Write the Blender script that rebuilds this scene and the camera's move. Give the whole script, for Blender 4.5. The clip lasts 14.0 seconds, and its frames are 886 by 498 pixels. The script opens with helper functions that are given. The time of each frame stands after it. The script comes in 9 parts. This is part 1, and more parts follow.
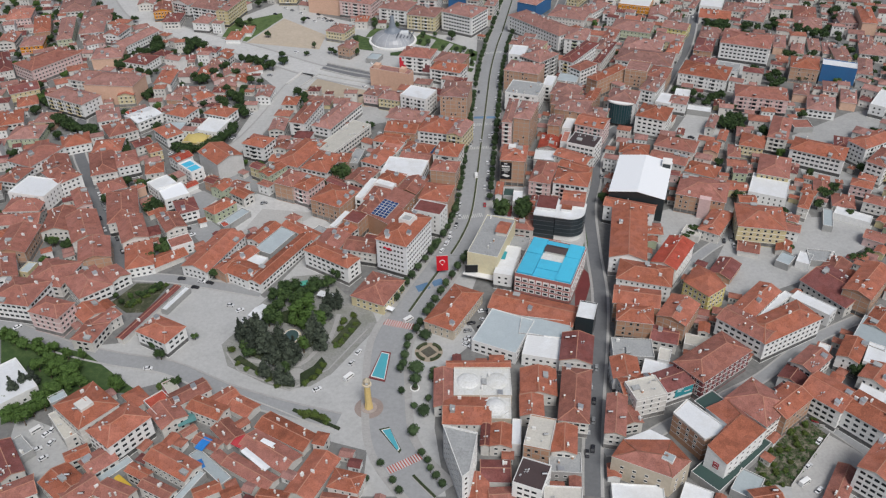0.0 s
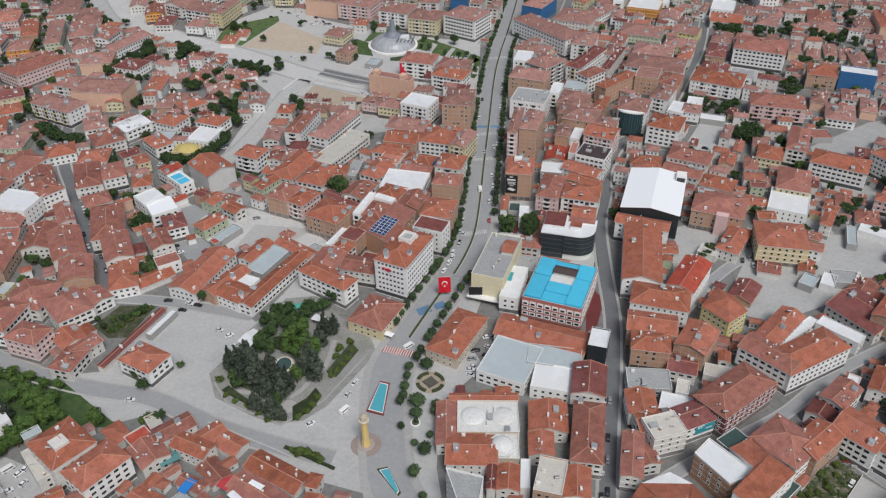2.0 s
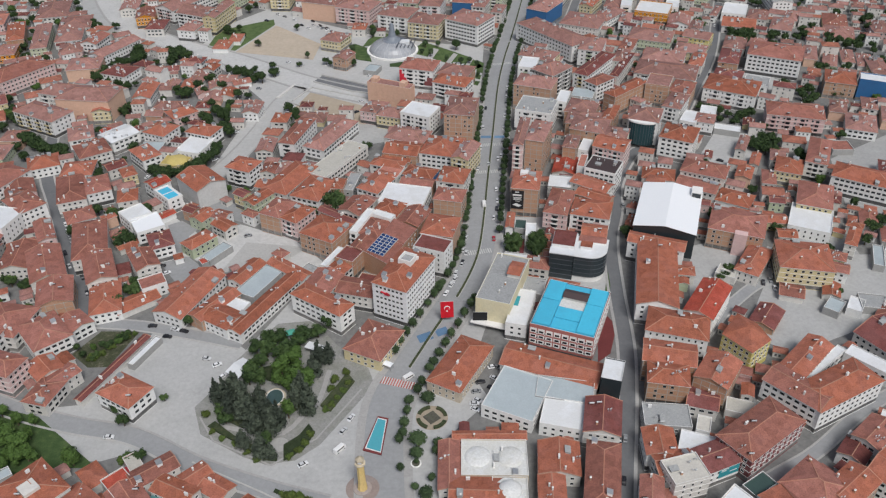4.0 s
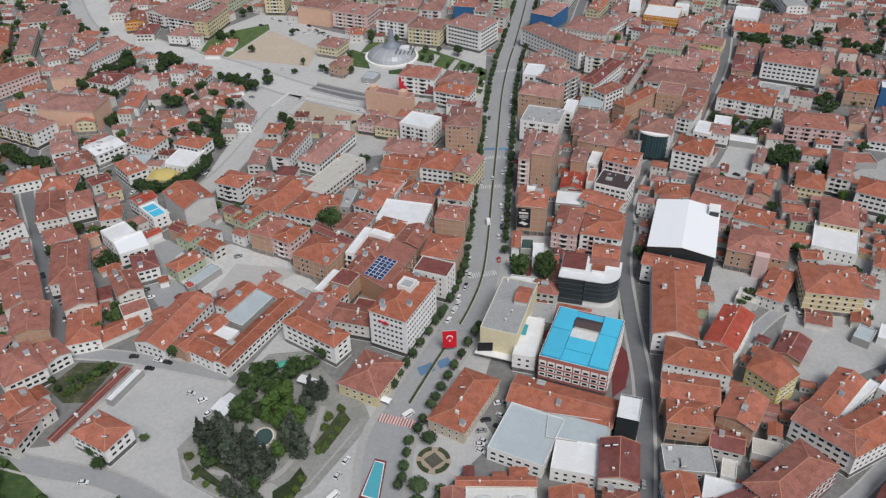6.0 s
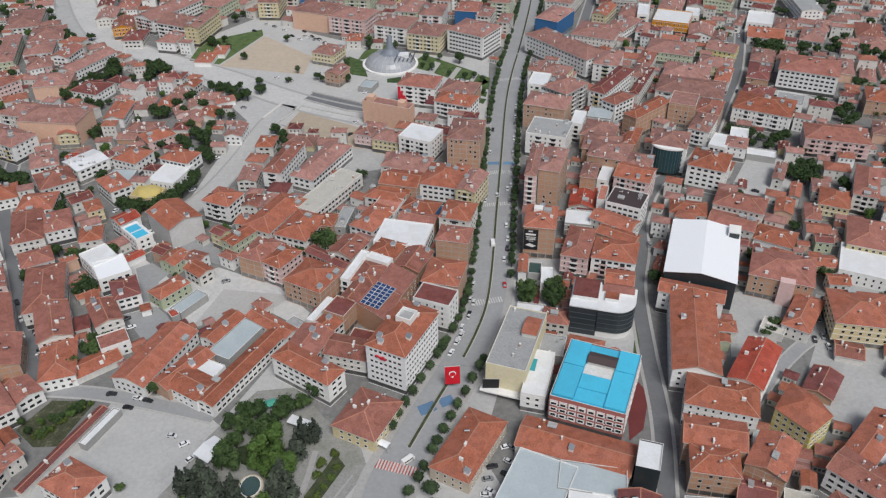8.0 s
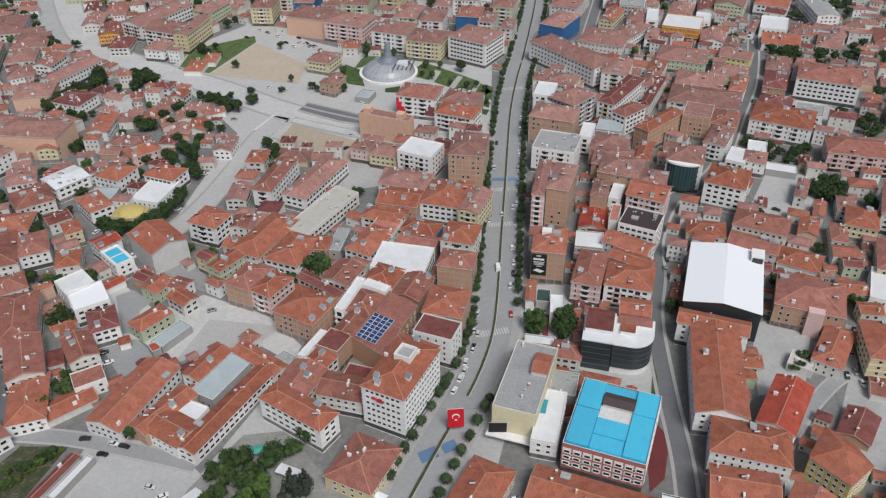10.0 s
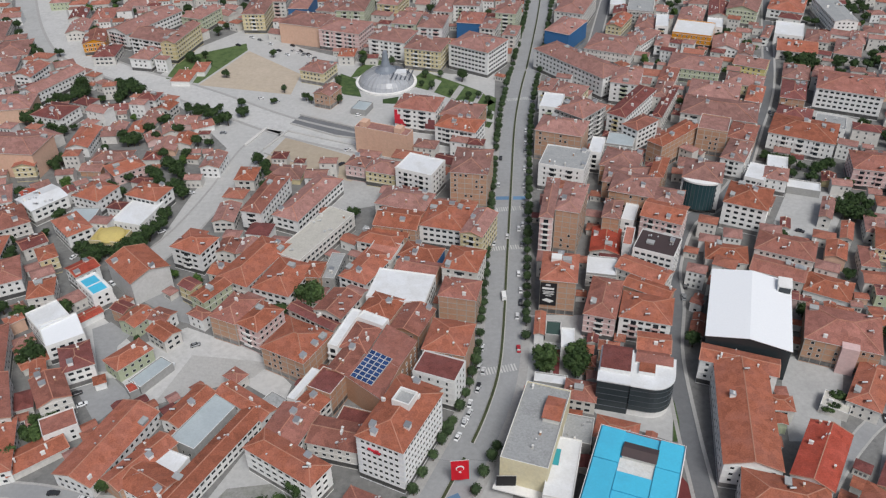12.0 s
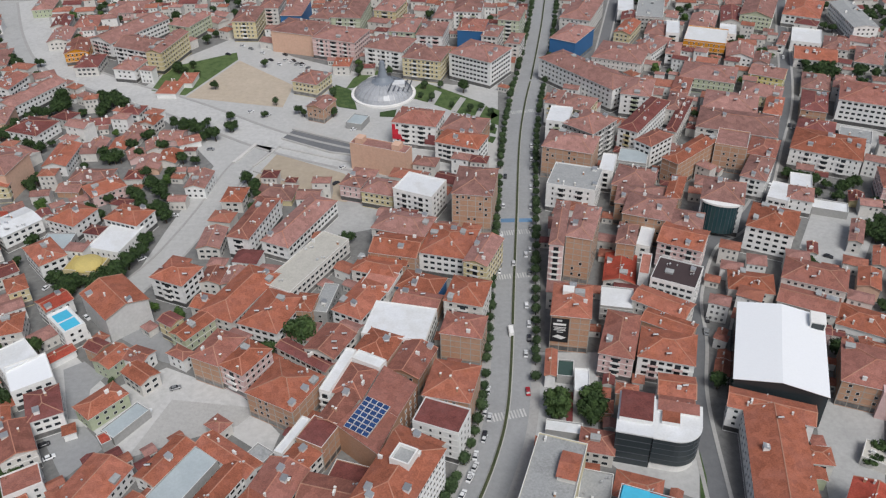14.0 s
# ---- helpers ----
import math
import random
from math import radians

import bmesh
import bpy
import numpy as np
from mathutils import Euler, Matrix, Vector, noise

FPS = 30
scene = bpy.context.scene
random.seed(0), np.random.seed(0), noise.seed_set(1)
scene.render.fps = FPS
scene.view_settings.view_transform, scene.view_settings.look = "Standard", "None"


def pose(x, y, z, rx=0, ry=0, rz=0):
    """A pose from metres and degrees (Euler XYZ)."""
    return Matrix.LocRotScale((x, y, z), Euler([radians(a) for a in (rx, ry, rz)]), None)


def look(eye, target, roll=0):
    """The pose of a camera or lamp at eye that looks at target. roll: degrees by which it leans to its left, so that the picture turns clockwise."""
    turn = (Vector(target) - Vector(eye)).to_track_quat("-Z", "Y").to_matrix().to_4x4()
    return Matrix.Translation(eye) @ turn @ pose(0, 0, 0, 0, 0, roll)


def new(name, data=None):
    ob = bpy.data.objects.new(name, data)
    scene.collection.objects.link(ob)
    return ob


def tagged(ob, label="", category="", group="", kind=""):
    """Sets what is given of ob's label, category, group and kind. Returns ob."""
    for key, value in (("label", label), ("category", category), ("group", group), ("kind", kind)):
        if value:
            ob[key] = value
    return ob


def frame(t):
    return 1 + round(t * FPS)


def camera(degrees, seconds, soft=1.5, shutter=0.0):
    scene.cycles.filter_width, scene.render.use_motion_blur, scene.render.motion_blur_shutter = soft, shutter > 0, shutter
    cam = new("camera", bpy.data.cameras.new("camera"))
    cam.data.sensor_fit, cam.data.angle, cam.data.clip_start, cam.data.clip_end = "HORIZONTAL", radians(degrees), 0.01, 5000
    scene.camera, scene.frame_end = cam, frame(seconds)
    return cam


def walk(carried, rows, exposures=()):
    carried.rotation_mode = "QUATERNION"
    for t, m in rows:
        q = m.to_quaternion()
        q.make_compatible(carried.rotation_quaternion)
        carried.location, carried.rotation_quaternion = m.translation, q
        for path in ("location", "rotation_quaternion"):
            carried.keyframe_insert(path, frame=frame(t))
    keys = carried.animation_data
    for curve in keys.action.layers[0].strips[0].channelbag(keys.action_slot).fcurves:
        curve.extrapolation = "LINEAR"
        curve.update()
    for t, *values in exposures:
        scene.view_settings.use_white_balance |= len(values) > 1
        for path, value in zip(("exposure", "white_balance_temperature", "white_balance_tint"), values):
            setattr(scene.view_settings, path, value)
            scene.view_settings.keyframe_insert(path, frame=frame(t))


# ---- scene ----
# ---- camera ----
PATH = [
    (0, -27.92, -26.40, 273.83, 54.343, 0.733, -1.893),
    (1.75, -28.23, -2.75, 268.32, 54.313, 0.672, -1.834),
    (3.5, -28.51, 21.36, 262.77, 54.293, 0.634, -1.804),
    (5.25, -28.76, 45.91, 257.18, 54.284, 0.619, -1.802),
    (7, -28.97, 70.91, 251.56, 54.287, 0.627, -1.829),
    (8.75, -29.15, 96.36, 245.91, 54.300, 0.658, -1.886),
    (10.5, -29.30, 122.26, 240.22, 54.323, 0.712, -1.971),
    (12.25, -29.42, 148.61, 234.50, 54.358, 0.789, -2.084),
    (14, -29.50, 175.41, 228.74, 54.403, 0.890, -2.227),
]
cam = camera(56.14, 14.0, soft=1.25)
walk(cam, [(r[0], pose(*r[1:])) for r in PATH])

# ---- light: bright overcast ----
world = bpy.data.worlds.new("overcast_sky")
scene.world = world
world.use_nodes = True
wn = world.node_tree.nodes
sky = wn.new("ShaderNodeTexSky")
sky.sky_type = "NISHITA"
sky.sun_disc = False
sky.sun_elevation = radians(55)
sky.sun_rotation = radians(160)
sky.dust_density = 4.0
hs = wn.new("ShaderNodeHueSaturation")
hs.inputs["Saturation"].default_value = 0.86
world.node_tree.links.new(sky.outputs[0], hs.inputs["Color"])
world.node_tree.links.new(hs.outputs[0], wn["Background"].inputs["Color"])
wn["Background"].inputs["Strength"].default_value = 0.086
sun_data = bpy.data.lights.new("sun", "SUN")
sun_data.energy = 2.3
sun_data.angle = radians(22)
sun_data.color = (0.99, 0.995, 1.0)
sun = new("sun", sun_data)
sun.matrix_world = look((0, 0, 400), (-22, 60, 310))
scene.view_settings.exposure = 0.0

# ---- materials ----
MATS = {}


def mat(name, color, rough=0.85, spread=0.18, grain=1.2, stain=0.12, metal=0.0, bump=0.15, second=None, per_object=0.25, ribs=0.0, spec=0.3, cells=0.0, island=False):
    """A weathered surface: broad stains, fine grain, a shade of its own for each object, and ribs or tile rows where given."""
    name = "joined_" + name if island else name
    if name in MATS:
        return MATS[name]
    m = bpy.data.materials.new(name)
    m.use_nodes = True
    n, l = m.node_tree.nodes, m.node_tree.links
    b = n["Principled BSDF"]
    tc = n.new("ShaderNodeTexCoord")
    geo = n.new("ShaderNodeNewGeometry")
    info = n.new("ShaderNodeObjectInfo")
    big = n.new("ShaderNodeTexNoise")
    big.inputs["Scale"].default_value = stain
    big.inputs["Detail"].default_value = 6
    big.inputs["Roughness"].default_value = 0.65
    l.new(geo.outputs["Position"], big.inputs["Vector"])
    fine = n.new("ShaderNodeTexNoise")
    fine.inputs["Scale"].default_value = grain
    fine.inputs["Detail"].default_value = 5
    fine.inputs["Roughness"].default_value = 0.7
    l.new(geo.outputs["Position"], fine.inputs["Vector"])
    add = n.new("ShaderNodeMath")
    add.operation = "ADD"
    l.new(big.outputs["Fac"], add.inputs[0])
    l.new(fine.outputs["Fac"], add.inputs[1])
    shade = n.new("ShaderNodeMapRange")
    shade.inputs["From Min"].default_value = 0.65
    shade.inputs["From Max"].default_value = 1.35
    shade.inputs["To Min"].default_value = 1.0 - spread * 1.6
    shade.inputs["To Max"].default_value = 1.0 + spread
    l.new(add.outputs[0], shade.inputs["Value"])
    own = n.new("ShaderNodeMapRange")
    own.inputs["To Min"].default_value = 1.0 - per_object
    own.inputs["To Max"].default_value = 1.0 + per_object * 0.6
    chance = geo.outputs["Random Per Island"] if island else info.outputs["Random"]
    l.new(chance, own.inputs["Value"])
    mul = n.new("ShaderNodeMath")
    mul.operation = "MULTIPLY"
    l.new(shade.outputs[0], mul.inputs[0])
    l.new(own.outputs[0], mul.inputs[1])
    if cells:
        # mended patches of newer and older tiles
        vor = n.new("ShaderNodeTexVoronoi")
        vor.inputs["Scale"].default_value = cells
        vor.inputs["Randomness"].default_value = 0.9
        l.new(tc.outputs["Object"], vor.inputs["Vector"])
        sep = n.new("ShaderNodeSeparateColor")
        l.new(vor.outputs["Color"], sep.inputs[0])
        cm = n.new("ShaderNodeMapRange")
        cm.inputs["To Min"].default_value = 0.84
        cm.inputs["To Max"].default_value = 1.12
        l.new(sep.outputs[0], cm.inputs["Value"])
        again = n.new("ShaderNodeMath")
        again.operation = "MULTIPLY"
        l.new(mul.outputs[0], again.inputs[0])
        l.new(cm.outputs[0], again.inputs[1])
        mul = again
    base = n.new("ShaderNodeMix")
    base.data_type = "RGBA"
    base.inputs["A"].default_value = (*color, 1)
    base.inputs["B"].default_value = (*(second or color), 1)
    mixer = n.new("ShaderNodeMapRange")
    mixer.inputs["From Min"].default_value = 0.42
    mixer.inputs["From Max"].default_value = 0.62
    blend = n.new("ShaderNodeMath")
    blend.operation = "ADD"
    half = n.new("ShaderNodeMapRange")
    half.inputs["To Min"].default_value = -0.12
    half.inputs["To Max"].default_value = 0.12
    l.new(chance, half.inputs["Value"])
    l.new(big.outputs["Fac"], blend.inputs[0])
    l.new(half.outputs[0], blend.inputs[1])
    l.new(blend.outputs[0], mixer.inputs["Value"])
    l.new(mixer.outputs[0], base.inputs["Factor"])
    vm = n.new("ShaderNodeVectorMath")
    vm.operation = "SCALE"
    l.new(base.outputs["Result"], vm.inputs[0])
    l.new(mul.outputs[0], vm.inputs["Scale"])
    l.new(vm.outputs[0], b.inputs["Base Color"])
    b.inputs["Roughness"].default_value = rough
    b.inputs["Metallic"].default_value = metal
    b.inputs["Specular IOR Level"].default_value = spec
    bp = n.new("ShaderNodeBump")
    bp.inputs["Strength"].default_value = bump
    bp.inputs["Distance"].default_value = 0.08
    height = fine.outputs["Fac"]
    if ribs:
        wave = n.new("ShaderNodeTexWave")
        wave.inputs["Scale"].default_value = ribs
        wave.inputs["Distortion"].default_value = 0.6
        l.new(tc.outputs["Object"], wave.inputs["Vector"])
        both = n.new("ShaderNodeMath")
        both.operation = "ADD"
        l.new(wave.outputs["Fac"], both.inputs[0])
        l.new(fine.outputs["Fac"], both.inputs[1])
        height = both.outputs[0]
    l.new(height, bp.inputs["Height"])
    l.new(bp.outputs[0], b.inputs["Normal"])
    MATS[name] = m
    return m


TILE = dict(rough=0.8, spread=0.34, grain=1.8, stain=0.13, per_object=0.34, ribs=6.0, bump=0.3, cells=0.45)
ROOF = {
    "o": mat("orange_roof_tile", (0.455, 0.153, 0.090), second=(0.335, 0.124, 0.084), **TILE),
    "r": mat("brick_red_roof_tile", (0.385, 0.157, 0.118), second=(0.30, 0.130, 0.104), **TILE),
    # brick-red tile with distance haze put into its colour: paler and pinker
    "m": mat("haze_paled_pinkish_roof_tile", (0.39, 0.205, 0.175), second=(0.32, 0.172, 0.150), **TILE),
    "d": mat("dark_red_roof", (0.24, 0.078, 0.068), second=(0.19, 0.072, 0.066), **TILE),
    "R": mat("bright_red_roof", (0.46, 0.085, 0.052), second=(0.38, 0.08, 0.055), **TILE),
    "w": mat("white_sheet_roof", (0.74, 0.76, 0.78), second=(0.62, 0.63, 0.63), rough=0.5, spread=0.08, per_object=0.12, ribs=2.0),
    "W": mat("pale_stone_roof", (0.70, 0.71, 0.70), second=(0.56, 0.56, 0.53), spread=0.16, stain=0.25, per_object=0.05),
    "g": mat("grey_roof_screed", (0.40, 0.41, 0.41), second=(0.30, 0.31, 0.31), spread=0.22, stain=0.15, per_object=0.2),
    "B": mat("blue_grey_sheet_roof", (0.43, 0.49, 0.51), second=(0.36, 0.41, 0.43), rough=0.5, spread=0.1, ribs=2.0),
    "b": mat("sky_blue_roof", (0.075, 0.49, 0.70), second=(0.07, 0.42, 0.61), rough=0.45, spread=0.07, per_object=0.0, ribs=1.4),
    "k": mat("brown_sheet_roof", (0.085, 0.06, 0.06), second=(0.07, 0.055, 0.055), rough=0.55, spread=0.1, ribs=2.0),
    "c": mat("cream_roof_screed", (0.60, 0.58, 0.52), second=(0.48, 0.46, 0.42), spread=0.15),
    "G": mat("dark_green_roof", (0.05, 0.09, 0.08), second=(0.045, 0.075, 0.07), rough=0.6, spread=0.1),
    "p": mat("salmon_roof", (0.55, 0.24, 0.18), second=(0.48, 0.2, 0.15), **TILE),
    "H": mat("clean_white_sheet_roof", (0.80, 0.82, 0.84), second=(0.78, 0.80, 0.82), rough=0.45, spread=0.03, per_object=0.0, ribs=1.0, bump=0.05),
    "y": mat("yellow_roof", (0.62, 0.50, 0.18), second=(0.52, 0.42, 0.16), spread=0.12),
}
PLASTER = dict(rough=0.9, spread=0.12, grain=0.8, stain=0.16, per_object=0.12)
WALL = {
    "w": mat("white_plaster", (0.80, 0.80, 0.79), second=(0.73, 0.73, 0.71), **PLASTER),
    "T": mat("white_tower_plaster", (0.78, 0.79, 0.81), second=(0.72, 0.73, 0.75), **PLASTER),
    "c": mat("cream_plaster", (0.68, 0.66, 0.62), second=(0.56, 0.545, 0.515), **PLASTER),
    "k": mat("hollow_brick", (0.50, 0.29, 0.185), second=(0.43, 0.265, 0.18), rough=0.95, spread=0.2, grain=1.6, per_object=0.15),
    "y": mat("pale_yellow_plaster", (0.62, 0.53, 0.30), second=(0.55, 0.48, 0.30), **PLASTER),
    "Y": mat("lemon_plaster", (0.64, 0.56, 0.19), second=(0.58, 0.52, 0.22), **PLASTER),
    "p": mat("pink_plaster", (0.66, 0.47, 0.45), second=(0.60, 0.44, 0.42), **PLASTER),
    "q": mat("peach_plaster", (0.66, 0.43, 0.32), second=(0.60, 0.40, 0.30), **PLASTER),
    "g": mat("grey_plaster", (0.38, 0.38, 0.37), second=(0.31, 0.31, 0.30), **PLASTER),
    "n": mat("pale_green_plaster", (0.47, 0.52, 0.36), second=(0.42, 0.46, 0.34), **PLASTER),
    "b": mat("blue_cladding", (0.04, 0.15, 0.34), second=(0.04, 0.13, 0.29), rough=0.5, spread=0.08),
    "R": mat("maroon_cladding", (0.24, 0.08, 0.08), second=(0.20, 0.07, 0.07), **PLASTER),
    "O": mat("ochre_plaster", (0.64, 0.27, 0.02), second=(0.56, 0.22, 0.02), **PLASTER),
    "K": mat("dark_glass_cladding", (0.035, 0.045, 0.05), second=(0.03, 0.04, 0.045), rough=0.25, spread=0.1, spec=0.5),
    "s": mat("cut_stone", (0.55, 0.48, 0.38), second=(0.46, 0.40, 0.32), **PLASTER),
    "C": mat("cream_yellow_render", (0.70, 0.63, 0.42), second=(0.62, 0.57, 0.40), **PLASTER),
    "L": mat("pale_grey_render", (0.60, 0.60, 0.59), second=(0.50, 0.50, 0.49), **PLASTER),
    "Z": mat("dusty_red_cladding", (0.42, 0.16, 0.14), second=(0.36, 0.15, 0.13), **PLASTER),
}
CONCRETE = mat("bare_concrete", (0.46, 0.43, 0.38), second=(0.38, 0.36, 0.33), spread=0.15)
TRIM = mat("white_trim", (0.74, 0.735, 0.715), spread=0.08, per_object=0.06)
RIDGE = mat("pale_ridge_mortar", (0.50, 0.28, 0.20), second=(0.42, 0.19, 0.13), spread=0.2)
GLASS = mat("window_glass", (0.028, 0.033, 0.038), rough=0.2, spread=0.1, per_object=0.5, spec=0.35, bump=0.02)
SHOP = mat("shopfront_glazing", (0.13, 0.13, 0.13), second=(0.22, 0.21, 0.20), rough=0.35, spread=0.2, per_object=0.6, stain=0.4, spec=0.5, bump=0.02)
METAL = mat("galvanised_metal", (0.45, 0.46, 0.47), rough=0.4, metal=0.6, spread=0.12)
TANK = mat("white_enamel", (0.52, 0.53, 0.54), rough=0.4, spread=0.06)


# ---- building blocks ----
def mesh(name, verts, faces, mats, idx=None):
    me = bpy.data.meshes.new(name)
    me.from_pydata(verts, [], faces)
    for m in mats:
        me.materials.append(m)
    if idx:
        me.polygons.foreach_set("material_index", idx)
    me.update()
    return me


class Shape:
    """Collects boxes, prisms and faces with a material slot each, for one mesh."""

    def __init__(self):
        self.v, self.f, self.i = [], [], []

    def face(self, pts, k=0):
        s = len(self.v)
        self.v += [tuple(p) for p in pts]
        self.f.append(tuple(range(s, s + len(pts))))
        self.i.append(k)

    def prism(self, base, z0, z1, k=0, top=None, scale=1.0, bottom=False):
        """An upright prism on a counter-clockwise outline; top: the slot of its upper face; scale shrinks the upper outline."""
        s, n = len(self.v), len(base)
        cx, cy = sum(p[0] for p in base) / n, sum(p[1] for p in base) / n
        self.v += [(x, y, z0) for x, y in base]
        self.v += [(cx + (x - cx) * scale, cy + (y - cy) * scale, z1) for x, y in base]
        for j in range(n):
            q = (j + 1) % n
            self.f.append((s + j, s + q, s + n + q, s + n + j))
            self.i.append(k)
        self.f.append(tuple(range(s + n, s + 2 * n)))
        self.i.append(k if top is None else top)
        if bottom:
            self.f.append(tuple(range(s + n - 1, s - 1, -1)))
            self.i.append(k)

    def box(self, x0, y0, z0, x1, y1, z1, k=0, top=None, bottom=True):
        self.prism([(x0, y0), (x1, y0), (x1, y1), (x0, y1)], z0, z1, k, top, 1.0, bottom)

    def beam(self, a, b, w, h, k=0):
        """A bar from a to b, w wide and h high."""
        a, b = Vector(a), Vector(b)
        d = (b - a).normalized()
        s = d.cross(Vector((0, 0, 1)))
        s = s.normalized() * (w / 2) if s.length > 1e-4 else Vector((w / 2, 0, 0))
        u = s.cross(d).normalized() * (h / 2)
        if u.z < 0:
            u = -u
            s = -s
        c = [p + sgn * s + sv * u for p in (a, b) for sgn, sv in ((-1, -1), (1, -1), (1, 1), (-1, 1))]
        n = len(self.v)
        self.v += [tuple(p) for p in c]
        for q in ((0, 1, 2, 3), (7, 6, 5, 4), (0, 4, 5, 1), (1, 5, 6, 2), (2, 6, 7, 3), (3, 7, 4, 0)):
            self.f.append(tuple(n + j for j in q))
            self.i.append(k)

    def mesh(self, name, mats):
        return mesh(name, self.v, self.f, mats, self.i)


def part(name, me, parent, label="", at=None):
    ob = new(name, me)
    ob.parent = parent
    if at is not None:
        ob.matrix_local = at
    return tagged(ob, label) if label else ob


def ring(r, n, turn=0.0):
    return [(r * math.cos(turn + 2 * math.pi * j / n), r * math.sin(turn + 2 * math.pi * j / n)) for j in range(n)]


# ---- shared small pieces ----
def window_mesh(w, h, frame_mat, name="window"):
    """A framed window in one piece, 0.1 m proud of the wall at y = 0, the pane set back within the frame, over a deeper sill."""
    t = 0.1
    out = [(-w / 2, 0), (w / 2, 0), (w / 2, h), (-w / 2, h)]
    inn = [(-w / 2 + t, t), (w / 2 - t, t), (w / 2 - t, h - t), (-w / 2 + t, h - t)]
    v = [(x, 0.02, z) for x, z in out] + [(x, -0.16 if z == 0 else -0.1, z) for x, z in out]
    v += [(x, -0.1, z) for x, z in inn] + [(x, -0.02, z) for x, z in inn]
    f, i = [], []
    for j in range(4):
        k = (j + 1) % 4
        for o in (0, 4, 8):
            f.append((o + j, o + k, o + 4 + k, o + 4 + j))
            i.append(0)
    f.append((12, 13, 14, 15))
    i.append(1)
    return mesh(name, v, f, [frame_mat, GLASS], i)


WINDOWS = {
    "std": (1.5, 1.4, window_mesh(1.5, 1.4, TRIM)),
    "wide": (2.2, 1.5, window_mesh(2.2, 1.5, TRIM)),
    "slim": (1.0, 1.5, window_mesh(1.0, 1.5, TRIM)),
    "bare": (1.4, 1.5, window_mesh(1.4, 1.5, CONCRETE)),
}


def chimney_mesh(w, d, h, body):
    s = Shape()
    s.box(-w / 2, -d / 2, -1.0, w / 2, d / 2, h, 0)
    s.box(-w / 2 - 0.08, -d / 2 - 0.08, h, w / 2 + 0.08, d / 2 + 0.08, h + 0.12, 1)
    s.box(-w / 4, -d / 4, h + 0.12, w / 4, d / 4, h + 0.4, 1)
    return s.mesh("chimney", [body, TRIM])


CHIMNEYS = [chimney_mesh(0.8, 0.6, 1.3, WALL["k"]), chimney_mesh(1.5, 0.6, 1.3, TRIM), chimney_mesh(0.6, 0.6, 1.6, WALL["c"])]


def heater_mesh():
    """A roof water heater: a tilted collector and a tank on a stand."""
    s = Shape()
    s.face([(-1, -0.9, 0.15), (1, -0.9, 0.15), (1, 0.6, 1.1), (-1, 0.6, 1.1)], 1)
    s.face([(-1, 0.6, 1.02), (1, 0.6, 1.02), (1, -0.9, 0.07), (-1, -0.9, 0.07)], 1)
    for x in (-0.9, 0.9):
        s.beam((x, 0.6, -0.6), (x, 0.6, 1.2), 0.08, 0.08, 2)
        s.beam((x, -0.9, -0.6), (x, -0.9, 0.1), 0.08, 0.08, 2)
    c = [(0.9 + 0.32 * math.cos(a), 1.35 + 0.32 * math.sin(a)) for a in [2 * math.pi * j / 8 for j in range(8)]]
    for j in range(8):
        (y0, z0), (y1, z1) = c[j], c[(j + 1) % 8]
        s.face([(-1, y0, z0), (1, y0, z0), (1, y1, z1), (-1, y1, z1)][::-1], 0)
    s.face([(-1, y, z) for y, z in c][::-1], 0)
    s.face([(1, y, z) for y, z in c], 0)
    return s.mesh("water_heater", [TANK, GLASS, METAL])


def dish_mesh(count):
    """Satellite dishes on short masts, one to three on one bracket."""
    s = Shape()
    for d in range(count):
        one_dish(s, 1.1 * d * (-1) ** d, 0.35 * d, 0.7 + 0.25 * d)
    if count > 1:
        s.beam((-1.4, 0.3, -0.1), (2.4, 0.3, -0.1), 0.08, 0.08, 1)
    return s.mesh("satellite_dish", [TANK, METAL])


def one_dish(s, ox, oy, k):
    rings = [(0.06, 0.2), (0.36, 0.08), (0.58, 0.0)]
    for (r0, d0), (r1, d1) in zip(rings, rings[1:]):
        for j in range(10):
            a, b = 2 * math.pi * j / 10, 2 * math.pi * (j + 1) / 10
            q = [(ox + k * r0 * math.cos(a), oy + d0, 0.9 + k * r0 * math.sin(a)), (ox + k * r1 * math.cos(a), oy + d1, 0.9 + k * r1 * math.sin(a)),
                 (ox + k * r1 * math.cos(b), oy + d1, 0.9 + k * r1 * math.sin(b)), (ox + k * r0 * math.cos(b), oy + d0, 0.9 + k * r0 * math.sin(b))]
            s.face(q, 0)
            s.face([(x, y + 0.02, z) for x, y, z in q][::-1], 0)
    s.box(ox - 0.04, oy + 0.14, -0.8, ox + 0.04, oy + 0.24, 0.95, 1)


HEATER = heater_mesh()
DISHES = [dish_mesh(1), dish_mesh(2), dish_mesh(3)]


